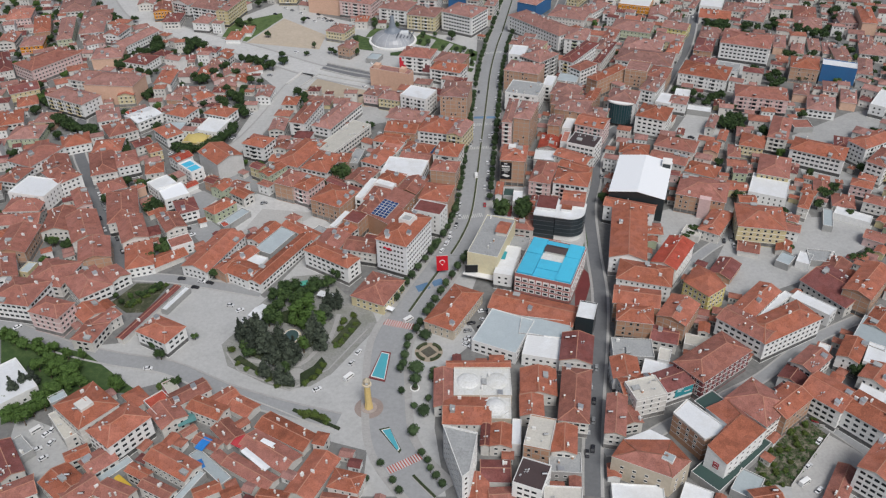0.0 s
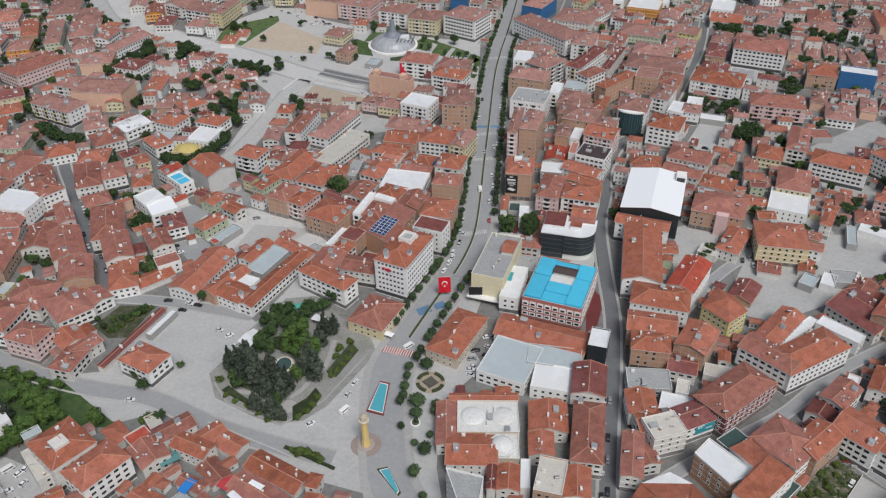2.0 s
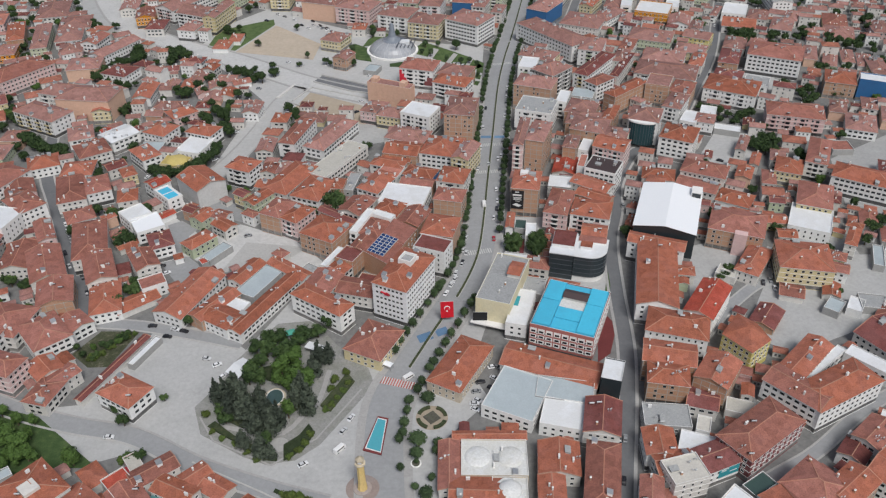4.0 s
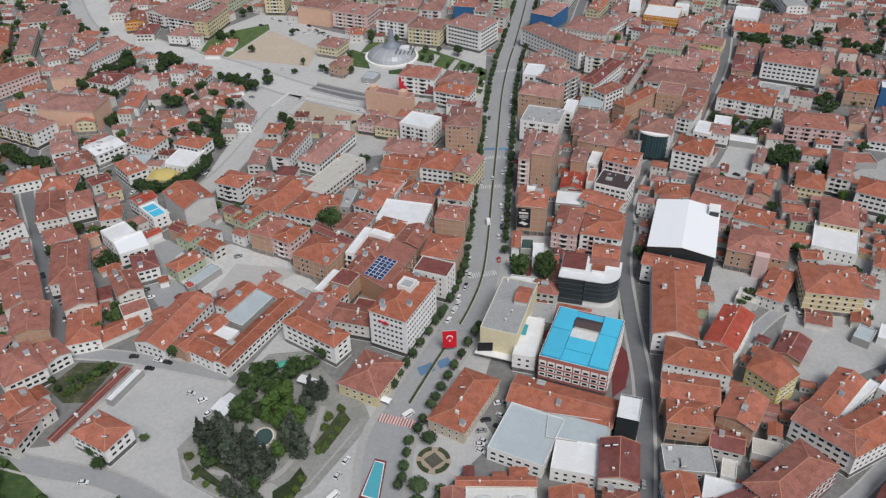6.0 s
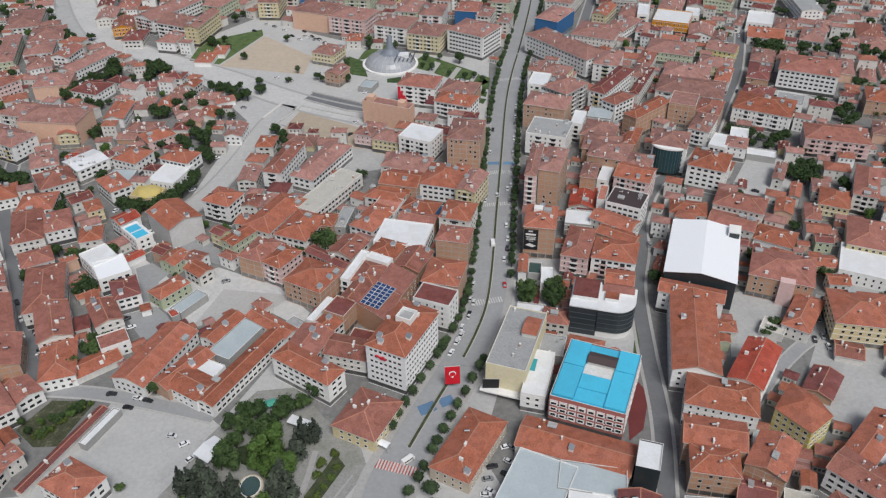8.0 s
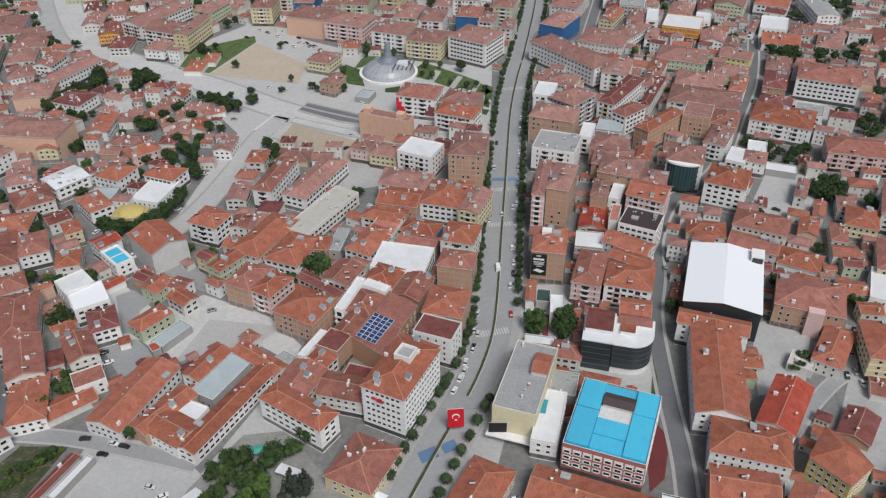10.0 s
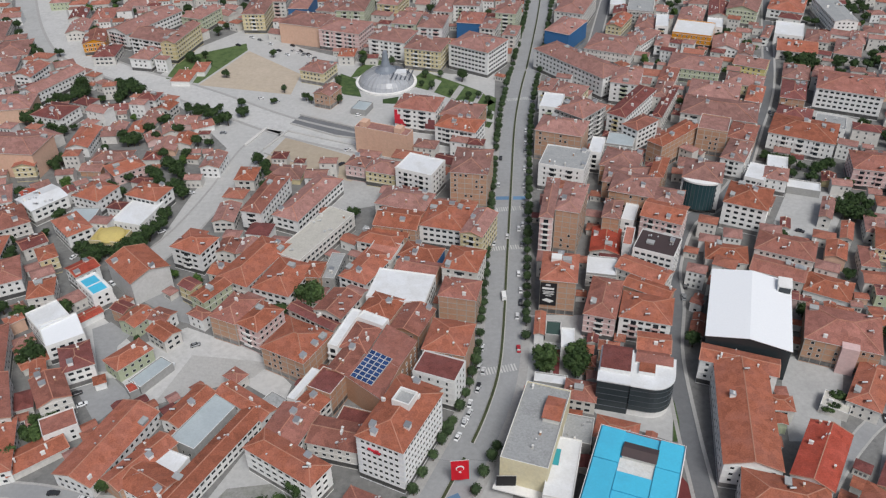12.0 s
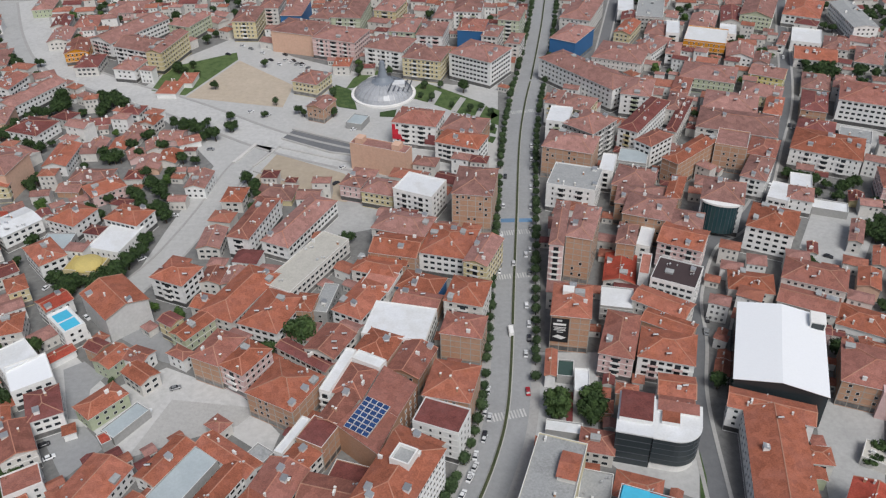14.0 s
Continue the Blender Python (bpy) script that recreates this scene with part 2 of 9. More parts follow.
def hatch_mesh(w, d, h, m):
    """A low box on the roof over the stairwell, with a sloping sheet lid."""
    s = Shape()
    s.v += [(-w / 2, -d / 2, -1.2), (w / 2, -d / 2, -1.2), (w / 2, d / 2, -1.2), (-w / 2, d / 2, -1.2)]
    s.v += [(-w / 2, -d / 2, h), (w / 2, -d / 2, h), (w / 2, d / 2, h * 1.5), (-w / 2, d / 2, h * 1.5)]
    for j in range(4):
        s.f.append((j, (j + 1) % 4, 4 + (j + 1) % 4, 4 + j))
        s.i.append(0)
    s.face([(-w / 2 - 0.2, -d / 2 - 0.2, h + 0.02), (w / 2 + 0.2, -d / 2 - 0.2, h + 0.02), (w / 2 + 0.2, d / 2 + 0.2, h * 1.5 + 0.06), (-w / 2 - 0.2, d / 2 + 0.2, h * 1.5 + 0.06)], 1)
    return s.mesh("roof_hatch", [m, METAL if m is not WALL["g"] else ROOF["g"]])


HATCHES = [hatch_mesh(2.4, 1.8, 0.9, WALL["c"]), hatch_mesh(3.2, 2.0, 0.8, WALL["g"]), hatch_mesh(2.0, 2.0, 1.2, WALL["w"])]
FITTING = list(dict.fromkeys(m for me in CHIMNEYS + [HEATER] + DISHES + HATCHES for m in me.materials))
ROOF_WORDS = dict(o="orange tile", r="brick-red tile", m="haze-paled pinkish tile", d="dark red", R="bright red", w="white sheet-metal", W="pale stone", g="grey concrete",
                  B="blue-grey sheet", b="sky-blue metal", k="brown sheet", c="cream screed", H="clean white sheet-metal", G="dark green", p="salmon", y="yellow")
WALL_WORDS = dict(w="white plastered", T="white office", c="cream plastered", k="bare brick", y="pale yellow", Y="lemon yellow", p="pink", q="peach",
                  g="grey", n="pale green", b="blue-clad", R="maroon", O="ochre", K="dark glass-clad", L="blank pale-grey rendered", C="cream-yellow rendered", s="cut-stone", Z="red and white panelled")
FEET = []


def roof_mesh(kind, w, d, rise, tint, over=0.45):
    """Hip, gable or flat roof over a w x d plan with the eaves at z = 0; returns the mesh and a function for its height."""
    s = Shape()
    W, D = w / 2 + over, d / 2 + over
    if kind == "f":
        s.box(-w / 2 + 0.2, -d / 2 + 0.2, -0.3, w / 2 - 0.2, d / 2 - 0.2, 0.0, 0)
        return s.mesh("roof", [ROOF[tint]]), (lambda x, y: 0.0), []
    along_x = w >= d
    A, B = (W, D) if along_x else (D, W)
    k = rise / B
    e = 0.0 if kind == "g" else B * 0.95
    P = (lambda x, y, z: (x, y, z)) if along_x else (lambda x, y, z: (-y, x, z))
    z0 = -over * k
    c = [(-A, -B), (A, -B), (A, B), (-A, B)]
    r0, r1 = P(-A + e, 0, rise + 0.0), P(A - e, 0, rise + 0.0)
    q = [P(x, y, z0) for x, y in c]
    s.face([q[0], q[1], r1, r0], 0)
    s.face([q[2], q[3], r0, r1], 0)
    if e > 0:
        s.face([q[1], q[2], r1], 0)
        s.face([q[3], q[0], r0], 0)
    t = 0.22
    u = [(x, y, z - t) for x, y, z in q]
    for j in range(4):
        if e > 0 or j in (0, 2):
            s.face([u[j], u[(j + 1) % 4], q[(j + 1) % 4], q[j]], 1)
    if e > 0:
        s.face(u[::-1], 1)
    else:
        b0, b1 = (r0[0], r0[1], r0[2] - t), (r1[0], r1[1], r1[2] - t)
        s.face([u[0], b0, b1, u[1]], 1)
        s.face([u[2], b1, b0, u[3]], 1)
        for a, b, c2, lo in ((q[1], r1, q[2], (u[1], b1, u[2])), (q[3], r0, q[0], (u[3], b0, u[0]))):
            s.face([lo[0], lo[1], b, a], 1)
            s.face([lo[1], lo[2], c2, b], 1)
    lines = [(r0, r1)]
    if e > 0:
        lines += [(q[0], r0), (q[3], r0), (q[1], r1), (q[2], r1)]

    def height(x, y):
        a, b = (abs(x), abs(y)) if along_x else (abs(y), abs(x))
        z = rise * (1 - b / B)
        return min(z, (A - a) / e * rise) if e > 0 else z

    if kind == "g":
        lines += [(q[0], r0), (q[3], r0), (q[1], r1), (q[2], r1)]
    return s.mesh("roof", [ROOF[tint], TRIM]), height, lines


def house(x, y, w, d, turn, floors, roof, tint, wall, plain=False):
    """One building: walls, roof, ridge caps, chimneys, windows. w runs along its local x axis, d along y; floors of 3 m."""
    rnd = random.Random(int(abs(x * 31 + y * 17) * 10))
    if wall == "c" and y > 400 and rnd.random() < 0.35:
        wall = rnd.choice("ypnwq" if floors < 4 else "ypnw")
    # most roofs farther off swap to the tile that has haze in its colour
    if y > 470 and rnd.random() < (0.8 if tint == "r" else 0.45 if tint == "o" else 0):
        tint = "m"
    name = "house" if floors <= 3 else "apartment_building"
    if floors <= 1.8:
        name = "shop_building"
    ob = new(name)
    ob.matrix_world = pose(x, y, 0, 0, 0, turn)
    word = {"h": "hipped", "g": "gabled", "f": "flat"}[roof]
    tagged(ob, f"{WALL_WORDS[wall]} {max(1, round(floors))}-storey {'building' if floors > 3 else 'house'} with {word} {ROOF_WORDS[tint]} roof", "house" if floors <= 3 else "building")
    FEET.append((x, y, w, d, turn))
    if floors <= 4 and tint in "orm" and wall in "wcky" and not plain and min(w, d) > 7:
        w, d = w + 1.1, d + 1.1  # neighbours stand wall to wall
    over = 0.45 if roof != "f" else 0.0
    w, d = w - 2 * over, d - 2 * over
    h = 3.0 * floors + 0.6 + (rnd.uniform(0.0, 0.14) if roof == "f" else 0.0)
    B = min(w, d) / 2
    slope = 0.36 if roof == "h" else 0.32
    if tint in "wWgBH":
        slope = 0.16
    rise = min(B * slope, 3.6)
    near = y < 355 and abs(x) < 140 and not plain
    # walls
    n = int(floors)
    banded = n >= 3 and wall not in "kKbZqLC"
    s = Shape()
    steps = [(0.0, 0.0, 0)]
    if floors >= 2.5 and wall not in "KqL":
        steps += [(0.25, 0.0, 0), (0.25, -0.12, 2), (2.55, -0.12, 0), (2.55, 0.0, 0)]
    if banded:
        for f in range(1, n + 1):
            z = f * 3.0 - 0.1
            steps += [(z, 0.0, 1), (z, 0.1, 1), (z + 0.2, 0.1, 1), (z + 0.2, 0.0, 0)]
    if roof == "f":
        steps += [(h + 0.6, 0.0, 1), (h + 0.6, -0.22, 0)]
    steps.append((h - 0.05, -0.22 if roof == "f" else 0.0, 0))
    for z, o, _ in steps:
        s.v += [(-w / 2 - o, -d / 2 - o, z), (w / 2 + o, -d / 2 - o, z), (w / 2 + o, d / 2 + o, z), (-w / 2 - o, d / 2 + o, z)]
    for j, (_, _, slot) in enumerate(steps[:-1]):
        for q in range(4):
            s.f.append((4 * j + q, 4 * j + (q + 1) % 4, 4 * j + 4 + (q + 1) % 4, 4 * j + 4 + q))
            s.i.append(slot)
    top = 4 * len(steps) - 4
    s.f.append((top, top + 1, top + 2, top + 3))
    s.i.append(0)
    if roof == "g":
        z = h + rise * 0.93
        n0 = len(s.v)
        if w >= d:
            s.v += [(-w / 2, 0, z), (w / 2, 0, z)]
            s.f += [(top + 3, top, n0), (top + 1, top + 2, n0 + 1)]
        else:
            s.v += [(0, -d / 2, z), (0, d / 2, z)]
            s.f += [(top, top + 1, n0), (top + 2, top + 3, n0 + 1)]
        s.i += [0, 0]
    part("wall", s.mesh("wall", [WALL[wall], TRIM, SHOP]), ob)
    if wall == "k":
        # concrete frame of the unplastered walls
        s = Shape()
        for a, b, axis in ((w, d, 0), (d, w, 1)):
            m = max(2, round(a / 4.0))
            for sgn in (-1, 1):
                for j in range(m + 1):
                    u = -a / 2 + a * j / m
                    u = min(max(u, -a / 2 + 0.16), a / 2 - 0.16)
                    v = sgn * b / 2
                    if axis == 0:
                        s.box(u - 0.15, v - 0.05, 0, u + 0.15, v + 0.05, h - 0.1, 0)
                    else:
                        s.box(v - 0.05, u - 0.15, 0, v + 0.05, u + 0.15, h - 0.1, 0)
                for f in range(1, n + 1):
                    z = f * 3.0
                    if axis == 0:
                        s.box(-a / 2, v - 0.055, z, a / 2, v + 0.055, z + 0.3, 0)
                    else:
                        s.box(v - 0.055, -a / 2, z, v + 0.055, a / 2, z + 0.3, 0)
        tagged(part("concrete_frame", s.mesh("concrete_frame", [CONCRETE]), ob), kind="stuff")
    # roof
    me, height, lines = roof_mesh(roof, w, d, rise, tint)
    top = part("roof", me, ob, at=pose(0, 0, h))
    if lines and tint in "ordRpm" and not plain:
        s = Shape()
        for a, b in lines:
            s.beam((a[0], a[1], a[2] + 0.05), (b[0], b[1], b[2] + 0.05), 0.34, 0.16, 0)
        part("ridge_cap", s.mesh("ridge_cap", [RIDGE]), top)
    # windows on every side but blind ones
    style = "bare" if wall == "k" else ("wide" if wall in "wc" and rnd.random() < 0.4 else rnd.choice(("std", "std", "slim")))
    ww, wh, wm = WINDOWS[{"T": "std", "Z": "wide"}.get(wall, style)]
    far = Shape()
    if wall not in "KbqLC" and floors >= 1.5:
        for side, (a, b) in enumerate(((w, d), (d, w), (w, d), (d, w))):
            if wall == "k" and rnd.random() < 0.45:
                continue
            pitch = 2.15 if wall == "T" else rnd.uniform(2.7, 3.6)
            m = int((a - 1.2) // pitch)
            if m < 1:
                continue
            turn_m = Matrix.Rotation(side * math.pi / 2, 4, "Z")
            seen = math.sin(radians(turn + side * 90 - 90)) < 0.25
            spots = []
            for f in range(0 if floors < 2.5 else 1, n):
                for j in range(m):
                    if wall == "k" and rnd.random() < 0.55:
                        continue
                    spots.append(((j - (m - 1) / 2) * pitch, f * 3.0 + 0.95))
            if near and seen:
                for u, z in spots:
                    part("window", wm, ob, at=turn_m @ Matrix.Translation((u, -b / 2, z)))
            else:
                for u, z in spots:
                    c0 = [turn_m @ Vector((u + a2, -b / 2 - 0.03, z + c2)) for a2, c2 in ((-ww / 2, 0), (ww / 2, 0), (ww / 2, wh), (-ww / 2, wh))]
                    c1 = [turn_m @ Vector((u + a2, -b / 2 - 0.07, z + c2)) for a2, c2 in ((-ww / 2 + 0.12, 0.12), (ww / 2 - 0.12, 0.12), (ww / 2 - 0.12, wh - 0.12), (-ww / 2 + 0.12, wh - 0.12))]
                    far.face(c0, 0)
                    far.face(c1, 1)
    paint = TRIM
    if floors >= 4 and wall in "wcpynRg" and y > 380 and not plain and rnd.random() < 0.75:
        side = min(range(4), key=lambda k: math.sin(radians(turn + k * 90 - 90)))
        a, b = ((w, d), (d, w))[side % 2]
        turn_m = Matrix.Rotation(side * math.pi / 2, 4, "Z")
        paint = rnd.choice((TRIM, TRIM, TRIM, WALL["y"], WALL["p"], WALL["n"]))
        for u in ([(k - (int(a / 9) - 1) / 2) * 9 for k in range(int(a / 9))] if a > 18 else (0.0,)):
            for f in range(1, n):
                z = 3.0 * f
                s = Shape()
                s.box(u - 1.9, -b / 2 - 1.2, z, u + 1.9, -b / 2 - 0.02, z + 0.15, 0)
                s.box(u - 1.9, -b / 2 - 1.2, z + 0.15, u + 1.9, -b / 2 - 1.1, z + 1.05, 0)
                s.box(u - 1.1, -b / 2 - 0.08, z + 0.15, u + 1.1, -b / 2 - 0.02, z + 2.2, 1)
                if y < 520:
                    part("balcony", s.mesh("balcony", [paint, GLASS]), ob, at=turn_m)
                    continue
                # farther ones go with the glazing
                n0 = len(far.v)
                far.v += [tuple(turn_m @ Vector(p)) for p in s.v]
                far.f += [tuple(n0 + j for j in q) for q in s.f]
                far.i += [2 - q for q in s.i]
    if far.f:
        tagged(part("facade_glazing", far.mesh("facade_glazing", [TRIM, GLASS, paint]), ob), kind="stuff")
    # things fixed on the roof
    area = w * d
    if plain:
        return ob
    if (roof != "f" and tint != "H") or tint in "gcWk":
        distant = y > 480
        fittings = Shape()
        for _ in range(min(7 if distant else 5, int(area / 55) + (rnd.random() < 0.6) + distant)):
            u, v = rnd.uniform(-w / 2 + 1, w / 2 - 1), rnd.uniform(-d / 2 + 1, d / 2 - 1)
            z = h + height(u, v)
            kind = rnd.random()
            m = pose(u, v, z, 0, 0, rnd.choice((0, 90)))
            if kind < 0.42 or floors < 1.5:
                name, me, words = "chimney", rnd.choice(CHIMNEYS), ""
            elif kind < 0.52:
                name, me, words, m = "water_heater", HEATER, "white tank with dark solar collector", pose(u, v, z, 0, 0, 180 - turn)
            elif kind < 0.70 and area > 90:
                name, me, words = "roof_hatch", rnd.choice(HATCHES), ""
            else:
                name, me, words, m = "satellite_dish", rnd.choice(DISHES), "", pose(u, v, z, 0, 0, 200 - turn)
            if not distant:
                part(name, me, ob, words, at=m)
                continue
            n0 = len(fittings.v)
            fittings.v += [tuple(m @ p.co) for p in me.vertices]
            for q in me.polygons:
                fittings.f.append(tuple(n0 + k for k in q.vertices))
                fittings.i.append(FITTING.index(me.materials[q.material_index]))
        if fittings.f:
            tagged(part("roof_clutter", fittings.mesh("roof_clutter", FITTING), ob, "chimneys, dishes and water tanks on the roof"), kind="stuff")
    return ob


def corner_building(pts, floors, tint, wall, hip, label, pitch=2.8):
    """A building on an outline of its own, counter-clockwise: walls with floor bands, glazing, and a hipped roof or a flat one behind a parapet."""
    cx, cy = sum(p[0] for p in pts) / len(pts), sum(p[1] for p in pts) / len(pts)
    ob = new("apartment_building" if floors > 3 else "house")
    ob.matrix_world = pose(cx, cy, 0)
    tagged(ob, label, "building")
    size = max(math.dist((cx, cy), p) for p in pts)
    FEET.append((cx, cy, size * 1.5, size * 1.5, 0))
    base = [(x - cx, y - cy) for x, y in pts]
    k = 1 + 0.1 / size
    h = 3.0 * floors + 0.6
    s = Shape()
    steps = [(0.0, 1.0, 0)]
    for f in range(1, int(floors) + 1):
        steps += [(3.0 * f - 0.1, 1.0, 1), (3.0 * f - 0.1, k, 1), (3.0 * f + 0.1, k, 1), (3.0 * f + 0.1, 1.0, 0)]
    steps.append((h, 1.0, 0))
    m = len(base)
    for z, o, _ in steps:
        s.v += [(x * o, y * o, z) for x, y in base]
    for j, (_, _, slot) in enumerate(steps[:-1]):
        for q in range(m):
            s.f.append((m * j + q, m * j + (q + 1) % m, m * j + m + (q + 1) % m, m * j + m + q))
            s.i.append(slot)
    s.f.append(tuple(range(m * len(steps) - m, m * len(steps))))
    s.i.append(0)
    part("wall", s.mesh("wall", [WALL[wall], TRIM]), ob)
    s = Shape()
    if hip:
        o = 1 + 0.5 / size
        s.prism([(x * o, y * o) for x, y in base], h, h + size * 0.26, 0, scale=0.12)
        part("roof", s.mesh("roof", [ROOF[tint]]), ob)
    else:
        s.prism([(x * 0.97, y * 0.97) for x, y in base], h - 0.1, h + 0.1, 0)
        part("roof", s.mesh("roof", [ROOF[tint]]), ob)
        s = Shape()
        for a, b in zip(base, base[1:] + base[:1]):
            s.beam((*a, h + 0.4), (*b, h + 0.4), 0.3, 0.8)
        part("parapet", s.mesh("parapet", [TRIM]), ob)
    for a, b in zip(base, base[1:] + base[:1]):
        long = math.dist(a, b)
        n = int((long - 1.0) // pitch)
        turn = math.atan2(b[1] - a[1], b[0] - a[0])
        for f in range(1 if floors > 3 else 0, int(floors)):
            for j in range(n):
                u = (j + 0.5 + (long / pitch - n) / 2) * pitch / long
                at = Matrix.Translation((a[0] + (b[0] - a[0]) * u, a[1] + (b[1] - a[1]) * u, 3.0 * f + 0.95)) @ Matrix.Rotation(turn, 4, "Z") @ Matrix.Translation((0, -0.04, 0))
                part("window", WINDOWS["std"][2], ob, at=at)
    return ob


def free_building(eaves, ridge, faces, wall, label, glazed=(), pitch=2.8, sill=0.9):
    """A building on an outline of its own whose eaves and ridge points have heights of their own; faces name the points of each roof slope and its covering."""
    n = len(eaves)
    cx, cy = sum(p[0] for p in eaves) / n, sum(p[1] for p in eaves) / n
    ob = new("apartment_building")
    ob.matrix_world = pose(cx, cy, 0)
    tagged(ob, label, "building")
    size = max(math.dist((cx, cy), p[:2]) for p in eaves)
    FEET.append((cx, cy, size * 1.4, size * 1.4, 0))
    top = [(x - cx, y - cy, z) for x, y, z in eaves + ridge]
    s = Shape()
    for a, b in zip(top[:n], top[1:n] + top[:1]):
        s.face([(a[0], a[1], 0), (b[0], b[1], 0), (b[0], b[1], b[2] - 0.1), (a[0], a[1], a[2] - 0.1)], 0)
    part("wall", s.mesh("wall", [WALL[wall]]), ob)
    for keys, cover in faces:
        c = Vector([sum(top[k][j] for k in keys) / len(keys) for j in range(3)])
        up = [tuple(Vector(top[k]) + ((Vector(top[k]) - c) * Vector((1, 1, 0))).normalized() * (0.35 if k < n else 0.0)) for k in keys]
        s = Shape()
        low = [(x, y, z - 0.22) for x, y, z in up]
        for j in range(1, len(up) - 1):
            s.face([up[0], up[j], up[j + 1]], 0)
            s.face([low[0], low[j + 1], low[j]], 1)
        for j in range(len(up)):
            k = (j + 1) % len(up)
            s.face([low[j], low[k], up[k], up[j]], 1)
        part("roof", s.mesh("roof", [ROOF[cover], TRIM]), ob)
    s = Shape()
    for keys, _ in faces:
        for a, b in zip(keys, keys[1:] + keys[:1]):
            if a >= n and b >= n or (a < n) != (b < n):
                s.beam(tuple(Vector(top[a]) + Vector((0, 0, 0.05))), tuple(Vector(top[b]) + Vector((0, 0, 0.05))), 0.32, 0.2)
    if s.f:
        part("ridge_cap", s.mesh("ridge_cap", [RIDGE]), ob)
    for e in glazed:
        a, b = top[e], top[(e + 1) % n]
        long = math.dist(a[:2], b[:2])
        m = int((long - 1.0) // pitch)
        turn = math.atan2(b[1] - a[1], b[0] - a[0])
        for f in range(int(min(a[2], b[2]) // 3.0)):
            for j in range(m):
                u = (j + 0.5 + (long / pitch - m) / 2) * pitch / long
                at = Matrix.Translation((a[0] + (b[0] - a[0]) * u, a[1] + (b[1] - a[1]) * u, 3.0 * f + sill)) @ Matrix.Rotation(turn, 4, "Z") @ Matrix.Translation((0, -0.04, 0))
                part("window", WINDOWS["std"][2], ob, at=at)
    return ob


# ---- ground, roads ----
DUST = mat("dusty_concrete_ground", (0.25, 0.25, 0.243), second=(0.165, 0.165, 0.16), spread=0.3, stain=0.05, grain=0.4, per_object=0.0)
ASPHALT = mat("worn_pale_asphalt", (0.305, 0.312, 0.316), second=(0.265, 0.271, 0.275), spread=0.12, stain=0.05, grain=0.5, per_object=0.0)
DARK_ASPHALT = mat("grey_asphalt", (0.17, 0.175, 0.183), second=(0.14, 0.145, 0.152), spread=0.12, stain=0.06, grain=0.5, per_object=0.0)
PAVING = mat("pale_paving", (0.42, 0.415, 0.40), second=(0.35, 0.345, 0.335), spread=0.14, stain=0.12, grain=0.8, per_object=0.0)
KERB = mat("kerb_stone", (0.50, 0.49, 0.47), spread=0.12)
PARK = mat("park_paving_and_beds", (0.33, 0.33, 0.315), second=(0.22, 0.225, 0.20), spread=0.25, stain=0.14, grain=1.0)
YARD = mat("swept_pale_concrete", (0.43, 0.432, 0.425), second=(0.34, 0.342, 0.335), spread=0.14, stain=0.06, grain=0.5, per_object=0.0)
PLAZA = mat("pale_plaza_paving", (0.50, 0.50, 0.49), second=(0.42, 0.42, 0.41), spread=0.14, stain=0.05, grain=0.4, per_object=0.0)
SOIL = mat("dark_park_soil", (0.13, 0.125, 0.10), second=(0.09, 0.11, 0.06), spread=0.3, stain=0.2, grain=1.0)
LAWN = mat("lawn", (0.055, 0.100, 0.032), second=(0.085, 0.125, 0.045), spread=0.25, stain=0.2, grain=2.0)
SCRUB = mat("scrubby_earth", (0.09, 0.10, 0.055), second=(0.20, 0.18, 0.14), spread=0.35, stain=0.3, grain=1.2)
SAND = mat("sandy_earth", (0.46, 0.39, 0.30), second=(0.40, 0.34, 0.27), spread=0.12, stain=0.06, grain=0.3)
GREEN_HEDGE = mat("clipped_hedge", (0.038, 0.058, 0.024), second=(0.06, 0.07, 0.035), spread=0.35, grain=2.5, stain=0.5, bump=0.6)
POOL_BLUE = mat("pool_water_over_blue_tile", (0.07, 0.36, 0.42), second=(0.08, 0.32, 0.38), rough=0.12, spread=0.06, spec=0.5)
WHITE_PAINT = mat("road_paint", (0.50, 0.50, 0.49), spread=0.15, grain=2.0)
RED_PAINT = mat("red_road_paint", (0.42, 0.12, 0.10), spread=0.2, grain=2.0)
BLUE_PAINT = mat("blue_road_paint", (0.13, 0.24, 0.38), spread=0.2, grain=2.0)
MAROON = mat("maroon_kerb", (0.16, 0.04, 0.04), spread=0.15)
s = Shape()
s.face([(-3500, -1500, 0), (3500, -1500, 0), (3500, 4500, 0), (-3500, 4500, 0)])
tagged(new("ground", s.mesh("ground", [DUST])), "pale dusty concrete and bare earth ground", "ground", kind="structure")
WAYS = []


def smooth(pts, step=4.0):
    """Points along a soft curve through the given ones."""
    out = []
    p = [pts[0], *pts, pts[-1]]
    for a, b, c, d in zip(p, p[1:], p[2:], p[3:]):
        n = max(1, int(math.dist(b, c) / step))
        for j in range(n):
            t = j / n
            out.append(tuple(0.5 * (2 * b[k] + (c[k] - a[k]) * t + (2 * a[k] - 5 * b[k] + 4 * c[k] - d[k]) * t * t + (3 * b[k] - a[k] - 3 * c[k] + d[k]) * t ** 3) for k in (0, 1)))
    return out + [tuple(pts[-1])]


def offset(line, dist):
    """The line moved to its right by dist."""
    out = []
    for j, p in enumerate(line):
        a, b = line[max(0, j - 1)], line[min(len(line) - 1, j + 1)]
        l = math.dist(a, b) or 1
        out.append((p[0] + (b[1] - a[1]) / l * dist, p[1] - (b[0] - a[0]) / l * dist))
    return out


